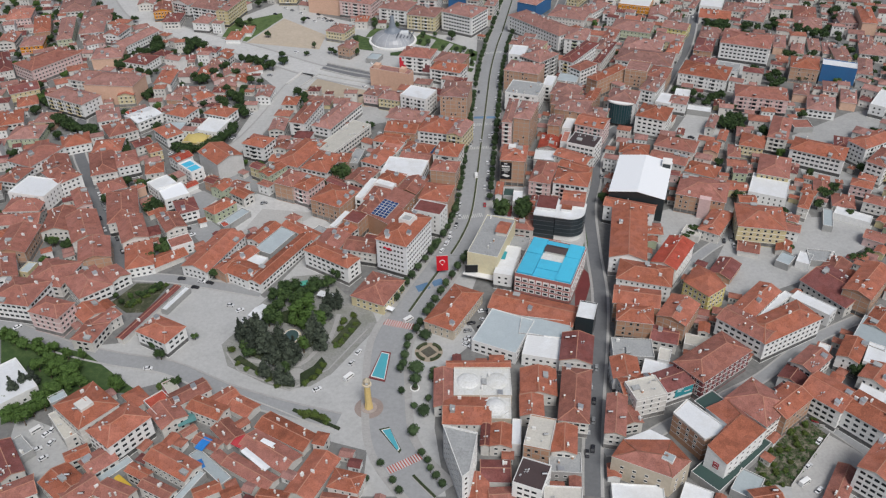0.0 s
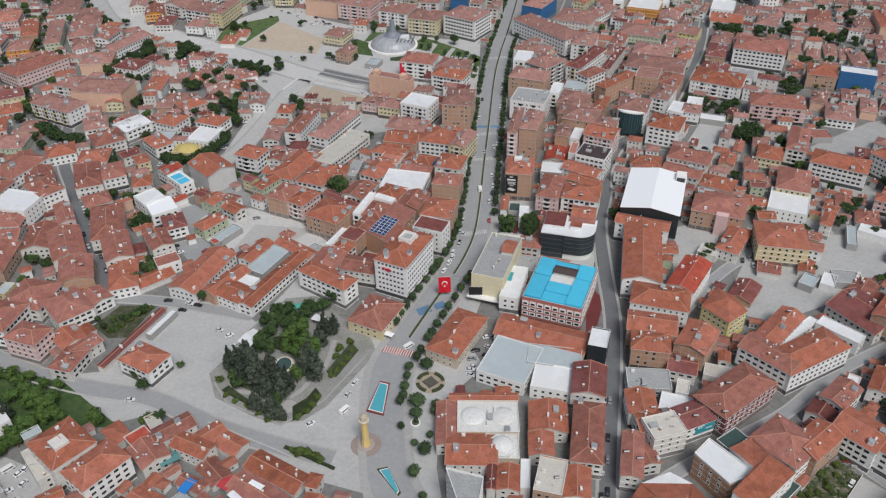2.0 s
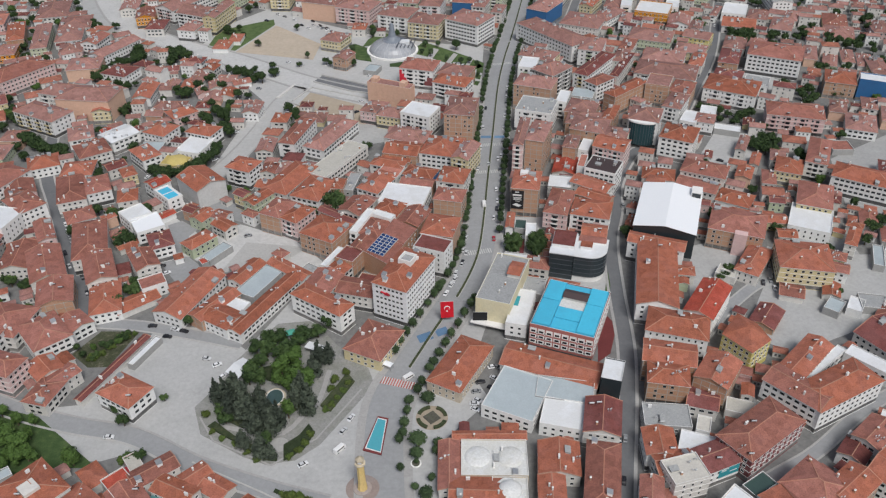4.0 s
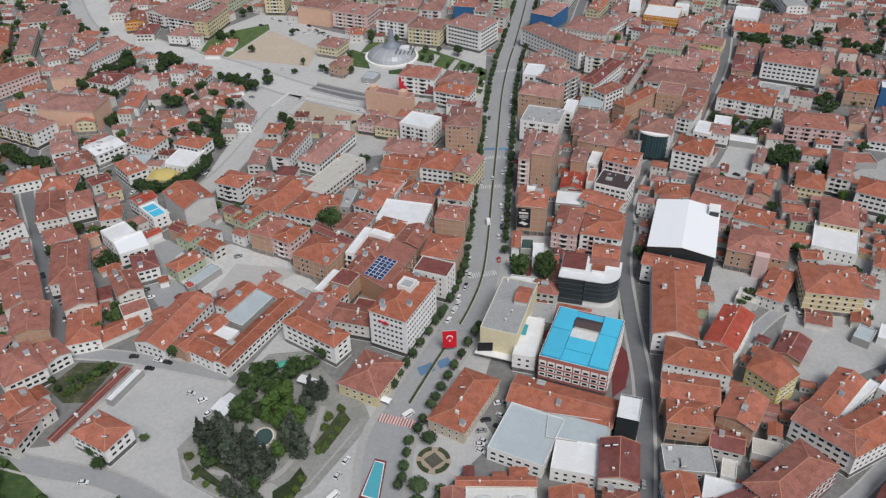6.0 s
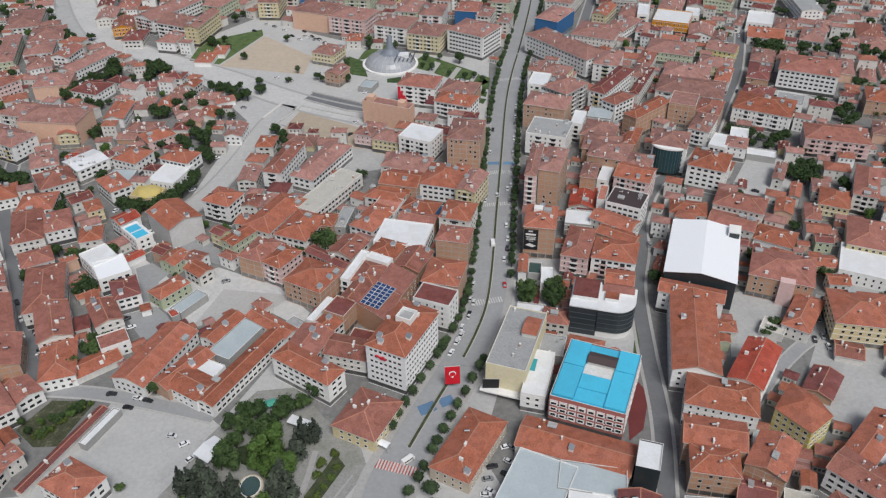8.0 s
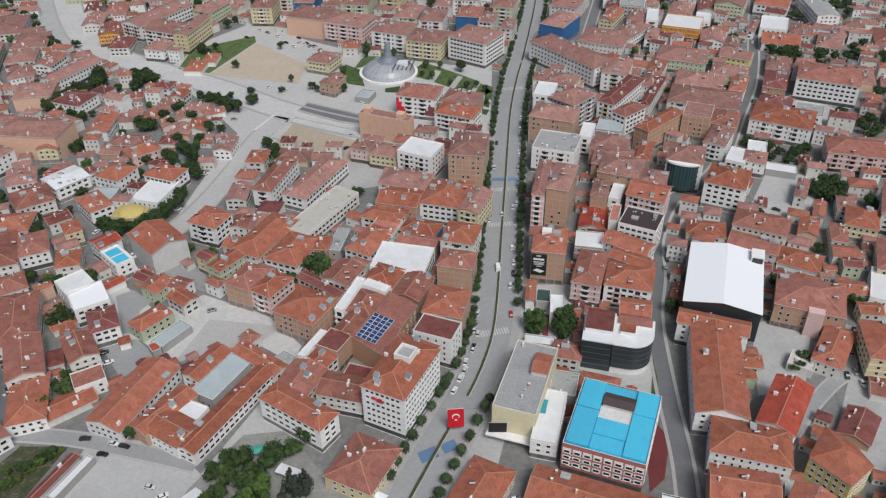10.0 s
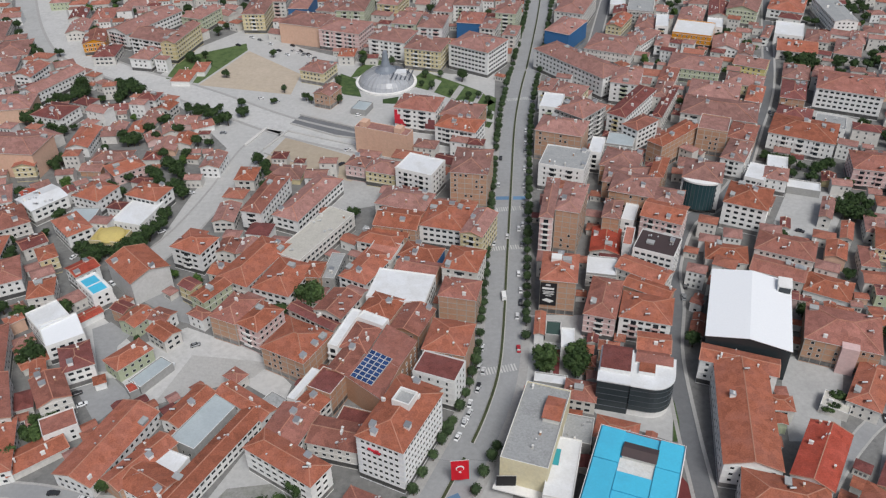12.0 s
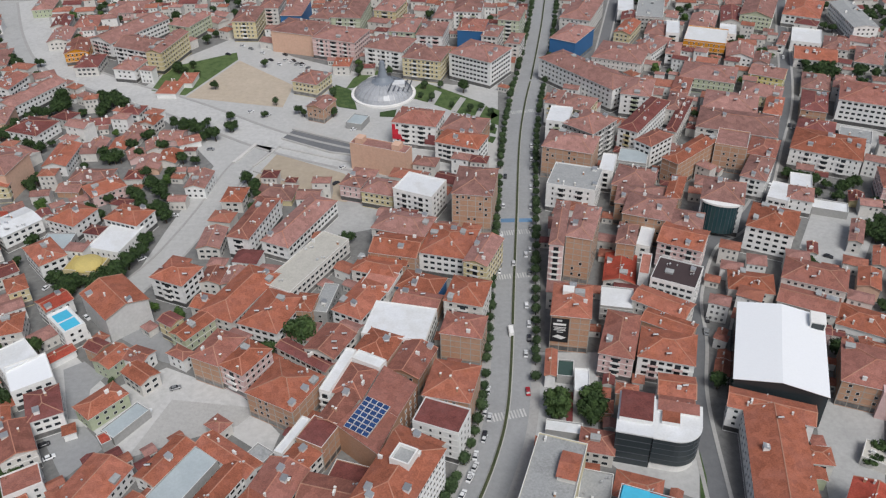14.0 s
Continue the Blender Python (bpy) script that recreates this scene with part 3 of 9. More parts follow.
def ribbon(name, line, left, right, z0, z1, m, label, category, kind="structure"):
    """A strip along a line from left to right of it, with an upright edge where it is raised."""
    s = Shape()
    a, b = offset(line, left), offset(line, right)
    for p, q in ((a, b),):
        n = len(p)
        s.v += [(x, y, z1) for x, y in p] + [(x, y, z1) for x, y in q] + [(x, y, z0) for x, y in p] + [(x, y, z0) for x, y in q]
        for j in range(n - 1):
            s.f += [(j, n + j, n + j + 1, j + 1), (2 * n + j, j, j + 1, 2 * n + j + 1), (n + j, 3 * n + j, 3 * n + j + 1, n + j + 1)]
            s.i += [0, 0, 0]
        s.f += [(0, 2 * n, 3 * n, n), (n - 1, 2 * n - 1, 4 * n - 1, 3 * n - 1)]
        s.i += [0, 0]
    return tagged(new(name, s.mesh(name, [m])), label, category, kind=kind)


def road(pts, width, m, label, walks=1.6, name="road"):
    line = smooth(pts)
    WAYS.append((line, width / 2 + walks))
    ribbon(name, line, -width / 2, width / 2, 0.0, 0.04, m, label, "road")
    if walks:
        for side in (-1, 1):
            lo, hi = sorted((side * width / 2, side * (width / 2 + walks)))
            ribbon("pavement", line, lo, hi, 0.0, 0.16, PAVING, "pale paved footway with a kerb beside the road", "pavement")
    return line


def patch(name, pts, z, m, label, category, kind="structure"):
    s = Shape()
    s.prism(pts, -0.05, z, 0)
    return tagged(new(name, s.mesh(name, [m])), label, category, kind=kind)


boulevard = road([(-27.5, 185.2), (-39.1, 200.7), (-46.2, 217.6), (-48.2, 246.4), (-47.9, 271.9), (-44.8, 285.9), (-37.9, 300.8), (-27.2, 323.6), (-14.4, 350.1), (-6.6, 369.5), (-1.2, 388.0), (3.3, 415.2), (9.9, 466.1), (17.2, 521.2), (27.5, 598.4), (37.1, 650.3), (46.8, 693.3), (63.8, 775.7), (75.4, 838.0), (95.0, 939.0)], 16.0, ASPHALT, "wide two-way boulevard of worn pale asphalt", walks=3.5)
road([(35.2, 183.1), (39.3, 206.1), (46.5, 238.7), (55.4, 276.3), (62.1, 311.3), (65.8, 351.9), (71.1, 393.6), (80.2, 425.0), (86.7, 454.4), (104.3, 490.2), (121.4, 503.2), (143.5, 530.6), (170.2, 583.4), (201.4, 648.4), (237.8, 752.0), (263.3, 823.6), (292.8, 906.8)], 6.5, DARK_ASPHALT, "narrow dark asphalt street between buildings", walks=1.4)
road([(-190.8, 335.5), (-206.7, 367.7), (-228.4, 410.4), (-249.0, 452.2), (-260.7, 475.2), (-268.3, 496.8), (-280.5, 549.7), (-288.1, 626.6)], 7.0, DARK_ASPHALT, "asphalt side street lined with parked cars", walks=1.2)
road([(-281.3, 316.4), (-245.2, 301.7), (-210.4, 283.8), (-179.7, 272.7), (-151.8, 265.3), (-122.2, 248.6), (-93.2, 236.2), (-69.2, 227.9)], 8.0, ASPHALT, "pale asphalt street along the square", walks=1.0)
road([(-193.6, 338.4), (-166.9, 334.9), (-141.6, 327.9), (-116.0, 319.8)], 6.0, ASPHALT, "pale asphalt street above the square", walks=1.0)
road([(-348.4, 870.5), (-313.7, 790.6), (-279.9, 734.0), (-232.5, 692.8), (-175.8, 655.2), (-116.7, 610.1), (-69.0, 583.9), (-42.7, 572.9)], 20.0, PLAZA, "broad pale ring road", walks=2.0)
road([(-119.7, 602.9), (-130.8, 574.6), (-138.9, 534.6), (-150.2, 495.6), (-160.6, 474.2)], 12.0, PLAZA, "pale asphalt street through the old quarter", walks=1.2)
road([(93.9, 707.9), (97.5, 719.0), (116.6, 783.8), (131.2, 833.7), (152.3, 904.3)], 7.0, DARK_ASPHALT, "asphalt street between blocks", walks=1.2)
# median with its hedge
for a, b in ((0.0, 0.018), (0.155, 0.215), (0.222, 0.33), (0.336, 0.655), (0.66, 1.0)):
    bit = boulevard[int(a * len(boulevard)):int(b * len(boulevard)) + 1]
    ribbon("median_kerb", bit, -0.8, 0.8, 0.03, 0.2, KERB, "pale raised median kerb", "median")
    ribbon("median_hedge", bit, -0.5, 0.5, 0.18, 0.75, GREEN_HEDGE, "low clipped hedge on the median", "hedge", kind="stuff")


def crossing(at, along, length, stripes, two=False):
    ob = new("crosswalk")
    ob.matrix_world = pose(at[0], at[1], 0, 0, 0, along)
    tagged(ob, "worn pedestrian crossing of painted stripes" + (" in red and white" if two else ""), "crosswalk", kind="structure")
    for m, first in ((WHITE_PAINT, 0), (RED_PAINT, 1)):
        s = Shape()
        s.box(-0.3, -length / 2, 0.035, 0.3, length / 2, 0.052, 0)
        me = s.mesh("stripe", [m])
        if m is RED_PAINT and not two:
            continue
        for j in range(stripes):
            part("stripe", me, ob, at=pose((j - stripes / 2) * 1.2 + 0.6 * first, 0, 0))


crossing((-1.0, 388.0), 10, 4.0, 13)
crossing((15.2, 506.7), 5, 4.0, 13)
crossing((10.6, 472.1), 5, 3.5, 13)
crossing((34.8, 636.8), 8, 4.0, 13)
crossing((-42.7, 291.3), -18, 4.5, 14, True)
crossing((-39.8, 203.1), 28, 4.0, 13, True)
patch("painted_road_patch", [(-33.0, 316.9), (-26.5, 320.0), (-28.3, 325.1), (-34.8, 322.0)], 0.05, BLUE_PAINT, "worn blue paint on the carriageway", "road marking")
patch("painted_road_patch", [(-24.5, 321.0), (-19.0, 323.6), (-20.8, 328.2), (-26.3, 325.6)], 0.05, BLUE_PAINT, "worn blue paint on the carriageway", "road marking")
patch("painted_road_patch", [(8.7, 515.6), (16.0, 515.4), (16.4, 518.9), (9.1, 519.0)], 0.05, BLUE_PAINT, "worn blue paint on the carriageway", "road marking")
patch("painted_road_patch", [(17.8, 515.3), (24.3, 515.1), (24.7, 518.5), (18.2, 518.7)], 0.05, BLUE_PAINT, "worn blue paint on the carriageway", "road marking")

# squares, lots and lawns
SQUARE = [(-243.3, 300.3), (-196.1, 282.3), (-178.8, 284.0), (-157.9, 333.8), (-130.4, 332.1), (-113.6, 315.7), (-94.8, 355.1), (-67.0, 306.9), (-47.9, 299.1), (-34.8, 326.6), (4.4, 387.5), (13.7, 377.9), (-10.7, 297.1), (-3.3, 279.5), (-17.7, 264.2), (-24.7, 256.9), (-26.9, 221.9), (-23.2, 185.6), (-57.0, 187.1), (-55.8, 210.5), (-75.4, 217.7), (-99.2, 233.6), (-122.3, 251.5), (-137.1, 260.7), (-161.3, 252.6), (-170.4, 253.1), (-195.2, 279.4), (-242.3, 294.3)]
patch("square", SQUARE, 0.02, YARD, "open square of swept pale concrete and asphalt", "square")
patch("lawn", [(-241.7, 293.0), (-194.6, 277.4), (-161.6, 249.1), (-186.2, 250.3), (-217.8, 232.1)], 0.05, LAWN, "rough green verge under garden trees", "lawn")
patch("yard", [(-212.8, 238.8), (-188.3, 227.0), (-175.5, 203.9), (-188.1, 197.1), (-209.6, 217.5)], 0.018, YARD, "bare pale concrete yard between buildings", "yard")
patch("yard", [(121.0, 319.9), (142.7, 355.6), (187.8, 350.7), (182.5, 329.7), (160.7, 320.5), (137.8, 297.9)], 0.018, YARD, "bare pale concrete yard between buildings", "yard")
patch("yard", [(102.1, 182.9), (132.1, 216.0), (157.8, 191.7), (134.6, 176.0), (100.3, 177.5)], 0.018, YARD, "bare pale concrete yard between buildings", "yard")
road([(44.0, 205.9), (56.6, 208.4), (73.4, 218.1), (106.2, 235.7), (125.4, 246.3), (158.7, 270.3), (204.8, 292.5)], 4.8, ASPHALT, "narrow asphalt lane between blocks", walks=0.8)
road([(84.9, 300.7), (98.0, 314.4), (115.6, 334.2), (130.7, 348.3), (144.0, 359.6), (157.0, 384.5)], 5, ASPHALT, "narrow asphalt lane between blocks", walks=0.8)
road([(139.5, 222.2), (148.7, 208.9), (160.1, 191.6)], 5, ASPHALT, "narrow asphalt lane between blocks", walks=0.8)

patch("park_ground", [(-129.8, 280.4), (-124.2, 265.1), (-104.9, 252.6), (-94.9, 248.2), (-83.5, 249.8), (-74.3, 257.5), (-53.3, 290.7), (-56.3, 301.0), (-71.9, 317.6), (-84.3, 335.1), (-101.0, 333.6), (-116.5, 309.5), (-124.7, 289.1)], 0.12, PARK, "paved paths and planted beds of the little park", "park ground")
patch("garden_lot", [(-193.5, 316.2), (-183.6, 307.1), (-174.3, 307.1), (-166.4, 330.8), (-184.7, 331.8)], 0.1, SCRUB, "overgrown garden lot", "garden")
patch("scrub_lot", [(101.2, 187.7), (115.4, 184.3), (141.1, 209.9), (135.7, 219.8), (108.8, 200.8)], 0.1, SCRUB, "overgrown vacant lot", "vacant lot")
patch("sand_lot", [(-179.3, 672.0), (-114.8, 652.7), (-111.3, 685.2), (-153.9, 729.8)], 0.06, SAND, "bare sandy lot", "vacant lot")
patch("lawn", [(-204.1, 684.0), (-180.0, 674.8), (-155.1, 731.5), (-158.1, 744.5), (-201.4, 721.0)], 0.08, LAWN, "rough grass beside the sandy lot", "lawn")
patch("sand_lot", [(-111.0, 592.8), (-71.8, 568.7), (-58.9, 551.3), (-69.0, 539.0), (-121.5, 562.7)], 0.06, SAND, "bare gravel car park", "vacant lot")
patch("yard", [(-136.9, 374.8), (-118.6, 382.0), (-100.2, 388.2), (-93.2, 396.4), (-127.3, 402.8)], 0.05, PAVING, "dusty concrete yard", "yard")
patch("lawn", [(-84.9, 657.6), (-83.9, 684.6), (-73.0, 675.1), (-68.0, 646.0), (-79.5, 650.7)], 0.1, LAWN, "mown dark green lawn with paved paths", "lawn")
patch("lawn", [(-76.8, 677.1), (-72.8, 692.8), (-63.9, 708.8), (-52.5, 711.8), (-48.5, 702.0), (-61.6, 696.5), (-70.3, 679.2)], 0.1, LAWN, "mown dark green lawn with paved paths", "lawn")
patch("lawn", [(-34.2, 672.3), (-26.7, 684.9), (-8.1, 667.8), (10.5, 650.0), (18.4, 632.1), (9.5, 623.7), (-9.4, 640.3), (-23.7, 653.2), (-32.9, 659.6)], 0.1, LAWN, "mown dark green lawn with paved paths", "lawn")
patch("lawn", [(15.3, 644.0), (19.8, 639.0), (17.3, 619.5), (12.8, 622.8)], 0.1, LAWN, "mown dark green lawn with paved paths", "lawn")
patch("lawn", [(12.4, 618.4), (16.2, 615.9), (14.5, 608.2), (10.2, 611.3)], 0.1, LAWN, "mown dark green lawn with paved paths", "lawn")
patch("lawn", [(8.8, 607.2), (14.6, 604.7), (11.9, 597.3), (7.1, 601.7)], 0.1, LAWN, "mown dark green lawn with paved paths", "lawn")
patch("lawn", [(-53.9, 641.8), (-43.5, 645.0), (-44.8, 634.3), (-53.8, 635.7)], 0.1, LAWN, "mown dark green lawn with paved paths", "lawn")
patch("garden_path", [(-18.9, 671.2), (-14.6, 667.5), (-20.3, 649.7), (-24.1, 653.2)], 0.13, PAVING, "pale paved path across the lawn", "path")
patch("garden_path", [(-3.1, 659.9), (0.3, 657.2), (-6.7, 638.5), (-10.1, 641.1)], 0.13, PAVING, "pale paved path across the lawn", "path")
patch("garden_path", [(9.4, 649.2), (12.0, 646.6), (5.7, 627.7), (3.1, 629.4)], 0.13, PAVING, "pale paved path across the lawn", "path")
patch("yard", [(141.6, 210.5), (115.4, 184.3), (113.4, 176.8), (125.4, 177.9), (137.5, 186.7), (152.2, 198.9)], 0.05, PAVING, "pale concrete parking yard", "yard")


patch("yard", [(-174.4, 421.6), (-167.4, 426.0), (-156.7, 416.5), (-160.2, 409.9), (-157.6, 394.5), (-164.0, 394.9)], 0.06, ASPHALT, "bare pale concrete yard", "yard")
patch("yard", [(-172.3, 389.0), (-156.5, 390.9), (-146.3, 380.4), (-156.6, 366.4)], 0.06, ASPHALT, "bare pale concrete yard", "yard")
patch("yard", [(-156.3, 439.0), (-148.1, 453.0), (-135.8, 436.1), (-126.7, 420.5), (-136.5, 424.3)], 0.06, ASPHALT, "bare pale concrete yard", "yard")


# ---- buildings ----
house(-159.5, 218.9, 20.6, 14.8, 50.4, 4, 'h', 'o', 'w')
house(-176.3, 229.7, 19.3, 21.6, 47.7, 4.3, 'h', 'o', 'c')
house(-185.7, 225.9, 7.8, 19.1, 39.0, 2, 'f', 'c', 'c')
house(-175.4, 208.9, 9.9, 6.7, 31.8, 2, 'g', 'o', 'c')
house(-165.3, 204.8, 11.5, 10.4, 43.8, 2, 'g', 'r', 'c')
house(-203.9, 206.8, 10.1, 22.3, 35.3, 2, 'g', 'd', 'c')
house(-202.4, 215.7, 7.0, 11.9, 45.3, 1, 'f', 'g', 'g')
house(-194.6, 190.1, 16.0, 10.2, 27.7, 2, 'g', 'r', 'c')
house(-176.6, 194.8, 12.4, 13.2, 49.7, 2, 'g', 'o', 'c')
house(-168.1, 190.1, 13.0, 11.3, 44.7, 2, 'g', 'r', 'k')
house(-159.2, 201.1, 16.9, 4.5, 45.8, 1, 'f', 'B', 'g')
house(-134.5, 202.7, 9.6, 22.2, 57.8, 2, 'g', 'o', 'c')
house(-147.1, 198.2, 5.6, 11.2, 59.8, 2, 'g', 'o', 'c')
house(-137.5, 189.7, 6.3, 15.6, 60.8, 2, 'g', 'r', 'c')
house(-153.9, 188.5, 8.2, 14.0, 64.7, 2, 'g', 'r', 'c')
house(-147.7, 235.9, 9.3, 12.2, 42.8, 2, 'f', 'R', 'c')
house(-142.9, 229.7, 11.7, 13.5, 38.8, 2, 'g', 'r', 'c')
house(-136.4, 241.9, 17.0, 9.0, 36.9, 2, 'g', 'r', 'c')
house(-125.9, 232.3, 8.3, 16.5, 62.9, 2, 'g', 'o', 'c')
house(-120.5, 241.2, 10.1, 8.9, 41.9, 1, 'g', 'o', 'c')
house(-111.4, 235.2, 8.6, 11.3, 56.9, 1, 'g', 'o', 'c')
house(-132.8, 222.0, 7.0, 4.6, 42.8, 1, 'g', 'p', 'c')
house(-123.1, 215.3, 6.5, 12.8, 61.9, 1, 'g', 'r', 'c')
house(-119.6, 201.8, 5.1, 22.8, 45.9, 1, 'f', 'B', 'g')
house(-125.7, 192.5, 3.3, 15.4, -28.8, 1, 'f', 'B', 'g')
house(-118.7, 190.2, 11.1, 6.7, 25.9, 1, 'g', 'o', 'c')
house(-115.7, 221.0, 8.5, 12.2, 41.8, 1, 'g', 'r', 'c')
house(-96.2, 209.2, 11.1, 25.3, 53.9, 1, 'g', 'r', 'c')
house(-102.8, 198.9, 7.1, 24.1, 55.8, 1, 'g', 'r', 'c')
house(-90.5, 219.8, 10.0, 25.8, 56.8, 1, 'g', 'o', 'c')
house(-77.0, 195.9, 12.0, 22.6, -26.1, 1, 'g', 'o', 'c')
house(-62.7, 190.0, 12.4, 9.0, -17.1, 2, 'h', 'o', 'c')
house(-65.4, 183.0, 14.7, 6.7, -8.2, 1, 'g', 'r', 'c')
house(-91.9, 184.4, 11.6, 8.9, -11.2, 1, 'g', 'o', 'c')
house(-223.1, 253.0, 20.9, 26.1, 41.5, 1.5, 'f', 'w', 'w')
house(-12.6, 225.5, 19.9, 15.6, -4.0, 2, 'g', 'o', 'c')
house(-5.7, 254.0, 29.8, 5.2, -2.0, 2, 'g', 'o', 'c')
house(-22.3, 239.9, 7.9, 23.0, -2.0, 2, 'g', 'r', 'c')
house(-4.7, 242.4, 25.7, 17.7, -3.0, 2, 'f', 'W', 's')
house(-0.1, 226.2, 13.4, 13.2, -4.0, 2, 'f', 'W', 's')
house(-5.6, 211.4, 4.3, 12.4, -7.0, 2, 'g', 'd', 'c')
house(0.9, 210.7, 8.6, 11.6, -8.0, 2, 'g', 'o', 'c')
house(7.6, 212.0, 3.8, 14.1, -7.0, 2, 'f', 'w', 'w')
house(-2.7, 194.7, 12.4, 11.6, -4.0, 1, 'g', 'd', 'c')
house(-11.1, 185.9, 9.5, 14.2, -3.0, 1, 'g', 'o', 'c')
house(0.2, 182.0, 12.1, 8.5, 0.9, 1, 'g', 'r', 'c')
house(10.6, 184.9, 11.9, 13.3, -24.0, 4, 'f', 'k', 'w')
house(16.4, 206.0, 10.8, 17.2, -17.0, 4, 'f', 'c', 'k')
house(26.5, 204.9, 9.8, 14.2, -10.0, 3, 'g', 'o', 'c')
house(25.5, 194.9, 13.0, 10.5, -7.0, 2, 'f', 'g', 'g')
house(20.5, 241.4, 15.6, 16.1, -6.0, 2, 'g', 'o', 'c')
house(15.8, 227.1, 9.7, 11.8, -5.0, 2, 'g', 'o', 'c')
house(35.2, 230.2, 12.5, 32.2, -12.0, 3, 'h', 'r', 'c')
house(40.7, 259.6, 15.3, 19.7, -13.0, 3, 'g', 'd', 'c')
house(21.7, 176.4, 14.9, 8.8, -6.1, 3, 'f', 'c', 'w')
house(50.6, 217.5, 8.1, 22.4, -14.0, 3, 'g', 'r', 'c')
house(60.4, 245.5, 11.9, 13.1, -4.0, 3, 'g', 'o', 'w')
house(63.3, 235.3, 14.4, 10.5, 6.0, 3, 'g', 'o', 'c')
house(65.6, 229.2, 14.7, 11.8, 14.0, 4, 'f', 'c', 'c')
house(56.7, 219.2, 8.8, 9.1, 10.0, 2, 'g', 'r', 'c')
house(52.2, 179.2, 20.5, 11.6, -7.1, 1, 'f', 'w', 'w')
house(91.6, 222.5, 6.8, 11.3, -58.2, 3.3, 'f', 'G', 'g')
house(94.8, 197.1, 13.4, 37.7, -51.0, 1, 'f', 'G', 'g')
house(112.0, 219.5, 20.4, 19.4, -53.3, 4, 'h', 'r', 'c')
house(124.1, 219.7, 18.8, 11.9, 36.2, 4, 'g', 'o', 'k')
house(77.5, 236.8, 20.2, 13.2, 21.0, 3, 'g', 'd', 'w')
house(100.7, 248.2, 17.4, 34.6, -55.1, 4, 'h', 'r', 'R')
house(137.6, 241.7, 11.1, 14.8, -43.8, 2, 'g', 'd', 'w')
house(144.3, 223.9, 17.8, 16.4, -48.8, 4, 'g', 'o', 'w')
house(157.3, 211.9, 18.2, 15.4, -51.1, 4, 'g', 'o', 'w')
house(146.3, 247.0, 10.5, 16.2, -50.7, 3, 'g', 'r', 'c')
house(171.9, 236.1, 11.5, 13.2, -46.0, 3, 'g', 'o', 'c')
house(168.6, 229.6, 12.0, 13.3, -39.0, 2, 'f', 'w', 'w')
house(148.2, 182.5, 13.9, 19.9, -48.1, 5, 'g', 'o', 'w')
house(133.1, 181.1, 7.3, 23.0, -38.0, 1, 'g', 'r', 'c')
house(96.9, 183.5, 9.7, 12.9, -37.0, 1, 'f', 'B', 'g')
house(100.9, 174.7, 10.8, 8.9, 7.9, 2, 'g', 'o', 'c')
house(74.6, 177.8, 11.4, 11.2, -29.1, 1, 'f', 'w', 'w')
house(-235.9, 312.3, 22.4, 20.4, -13.1, 4, 'h', 'r', 'w')
house(-215.1, 298.3, 18.2, 13.5, -21.1, 4, 'h', 'r', 'p')
house(-226.6, 331.3, 21.2, 21.8, -11.9, 3, 'h', 'r', 'c')
house(-255.5, 336.7, 13.8, 22.0, 24.7, 3, 'g', 'r', 'w')
house(-257.9, 363.9, 17.3, 26.4, 1.1, 3, 'g', 'r', 'k')
house(-267.6, 390.4, 24.3, 13.7, 5.2, 2, 'g', 'r', 'c')
house(-242.4, 386.8, 16.9, 23.6, 5.2, 2, 'g', 'r', 'c')
house(-224.0, 375.5, 16.6, 29.7, 24.9, 3, 'g', 'r', 'c')
house(-211.1, 351.7, 16.4, 20.6, 17.8, 3, 'g', 'r', 'k')
house(-206.0, 322.7, 17.1, 23.0, 39.7, 3, 'h', 'r', 'w')
house(-195.6, 332.1, 11.4, 13.0, 46.7, 2, 'g', 'r', 'w')
house(-198.9, 301.6, 12.1, 12.5, 43.6, 2, 'g', 'o', 'c')
house(-190.2, 294.9, 14.7, 8.7, 52.4, 2, 'g', 'r', 'c')
house(-193.8, 286.4, 11.3, 14.8, -16.3, 2, 'h', 'r', 'c')
house(-157.9, 282.7, 18.5, 13.6, -31.1, 3, 'h', 'o', 'w')
house(-170.0, 303.6, 4.6, 45.2, -25.1, 1, 'g', 'd', 'c')
house(-159.0, 313.9, 3.4, 19.9, -25.0, 0.8, 'f', 'w', 'g')
house(-195.6, 371.5, 14.2, 25.7, 23.0, 3, 'g', 'r', 'c')
house(-186.9, 350.6, 14.3, 25.8, 15.9, 2, 'h', 'o', 'w')
house(-172.7, 350.2, 21.0, 10.4, 37.2, 1, 'g', 'o', 'c')
house(-107.2, 343.1, 8.4, 49.1, -29.9, 2, 'g', 'o', 'w')
house(-126.0, 332.8, 15.9, 12.9, -32.9, 2, 'g', 'o', 'w')
house(-99.1, 369.4, 24.9, 7.4, -38.5, 2, 'g', 'o', 'w')
house(-120.4, 367.9, 8.6, 19.7, -30.8, 2, 'g', 'o', 'w')
house(-145.9, 351.5, 16.0, 36.6, -23.8, 2, 'g', 'o', 'w')
house(-132.0, 342.2, 9.2, 24.8, -36.9, 2, 'g', 'o', 'k')
house(-113.0, 360.5, 11.5, 25.0, -29.5, 1.6, 'f', 'B', 'g')
house(-122.7, 340.7, 12.4, 10.8, -25.9, 1.8, 'f', 'w', 'w')
house(-79.1, 336.4, 30.2, 10.2, -35.9, 4, 'h', 'o', 'w')
house(-62.8, 348.5, 18.5, 12.6, -17.3, 3, 'g', 'r', 'c')
house(-80.7, 353.5, 14.7, 17.4, -23.8, 3, 'g', 'r', 'c')
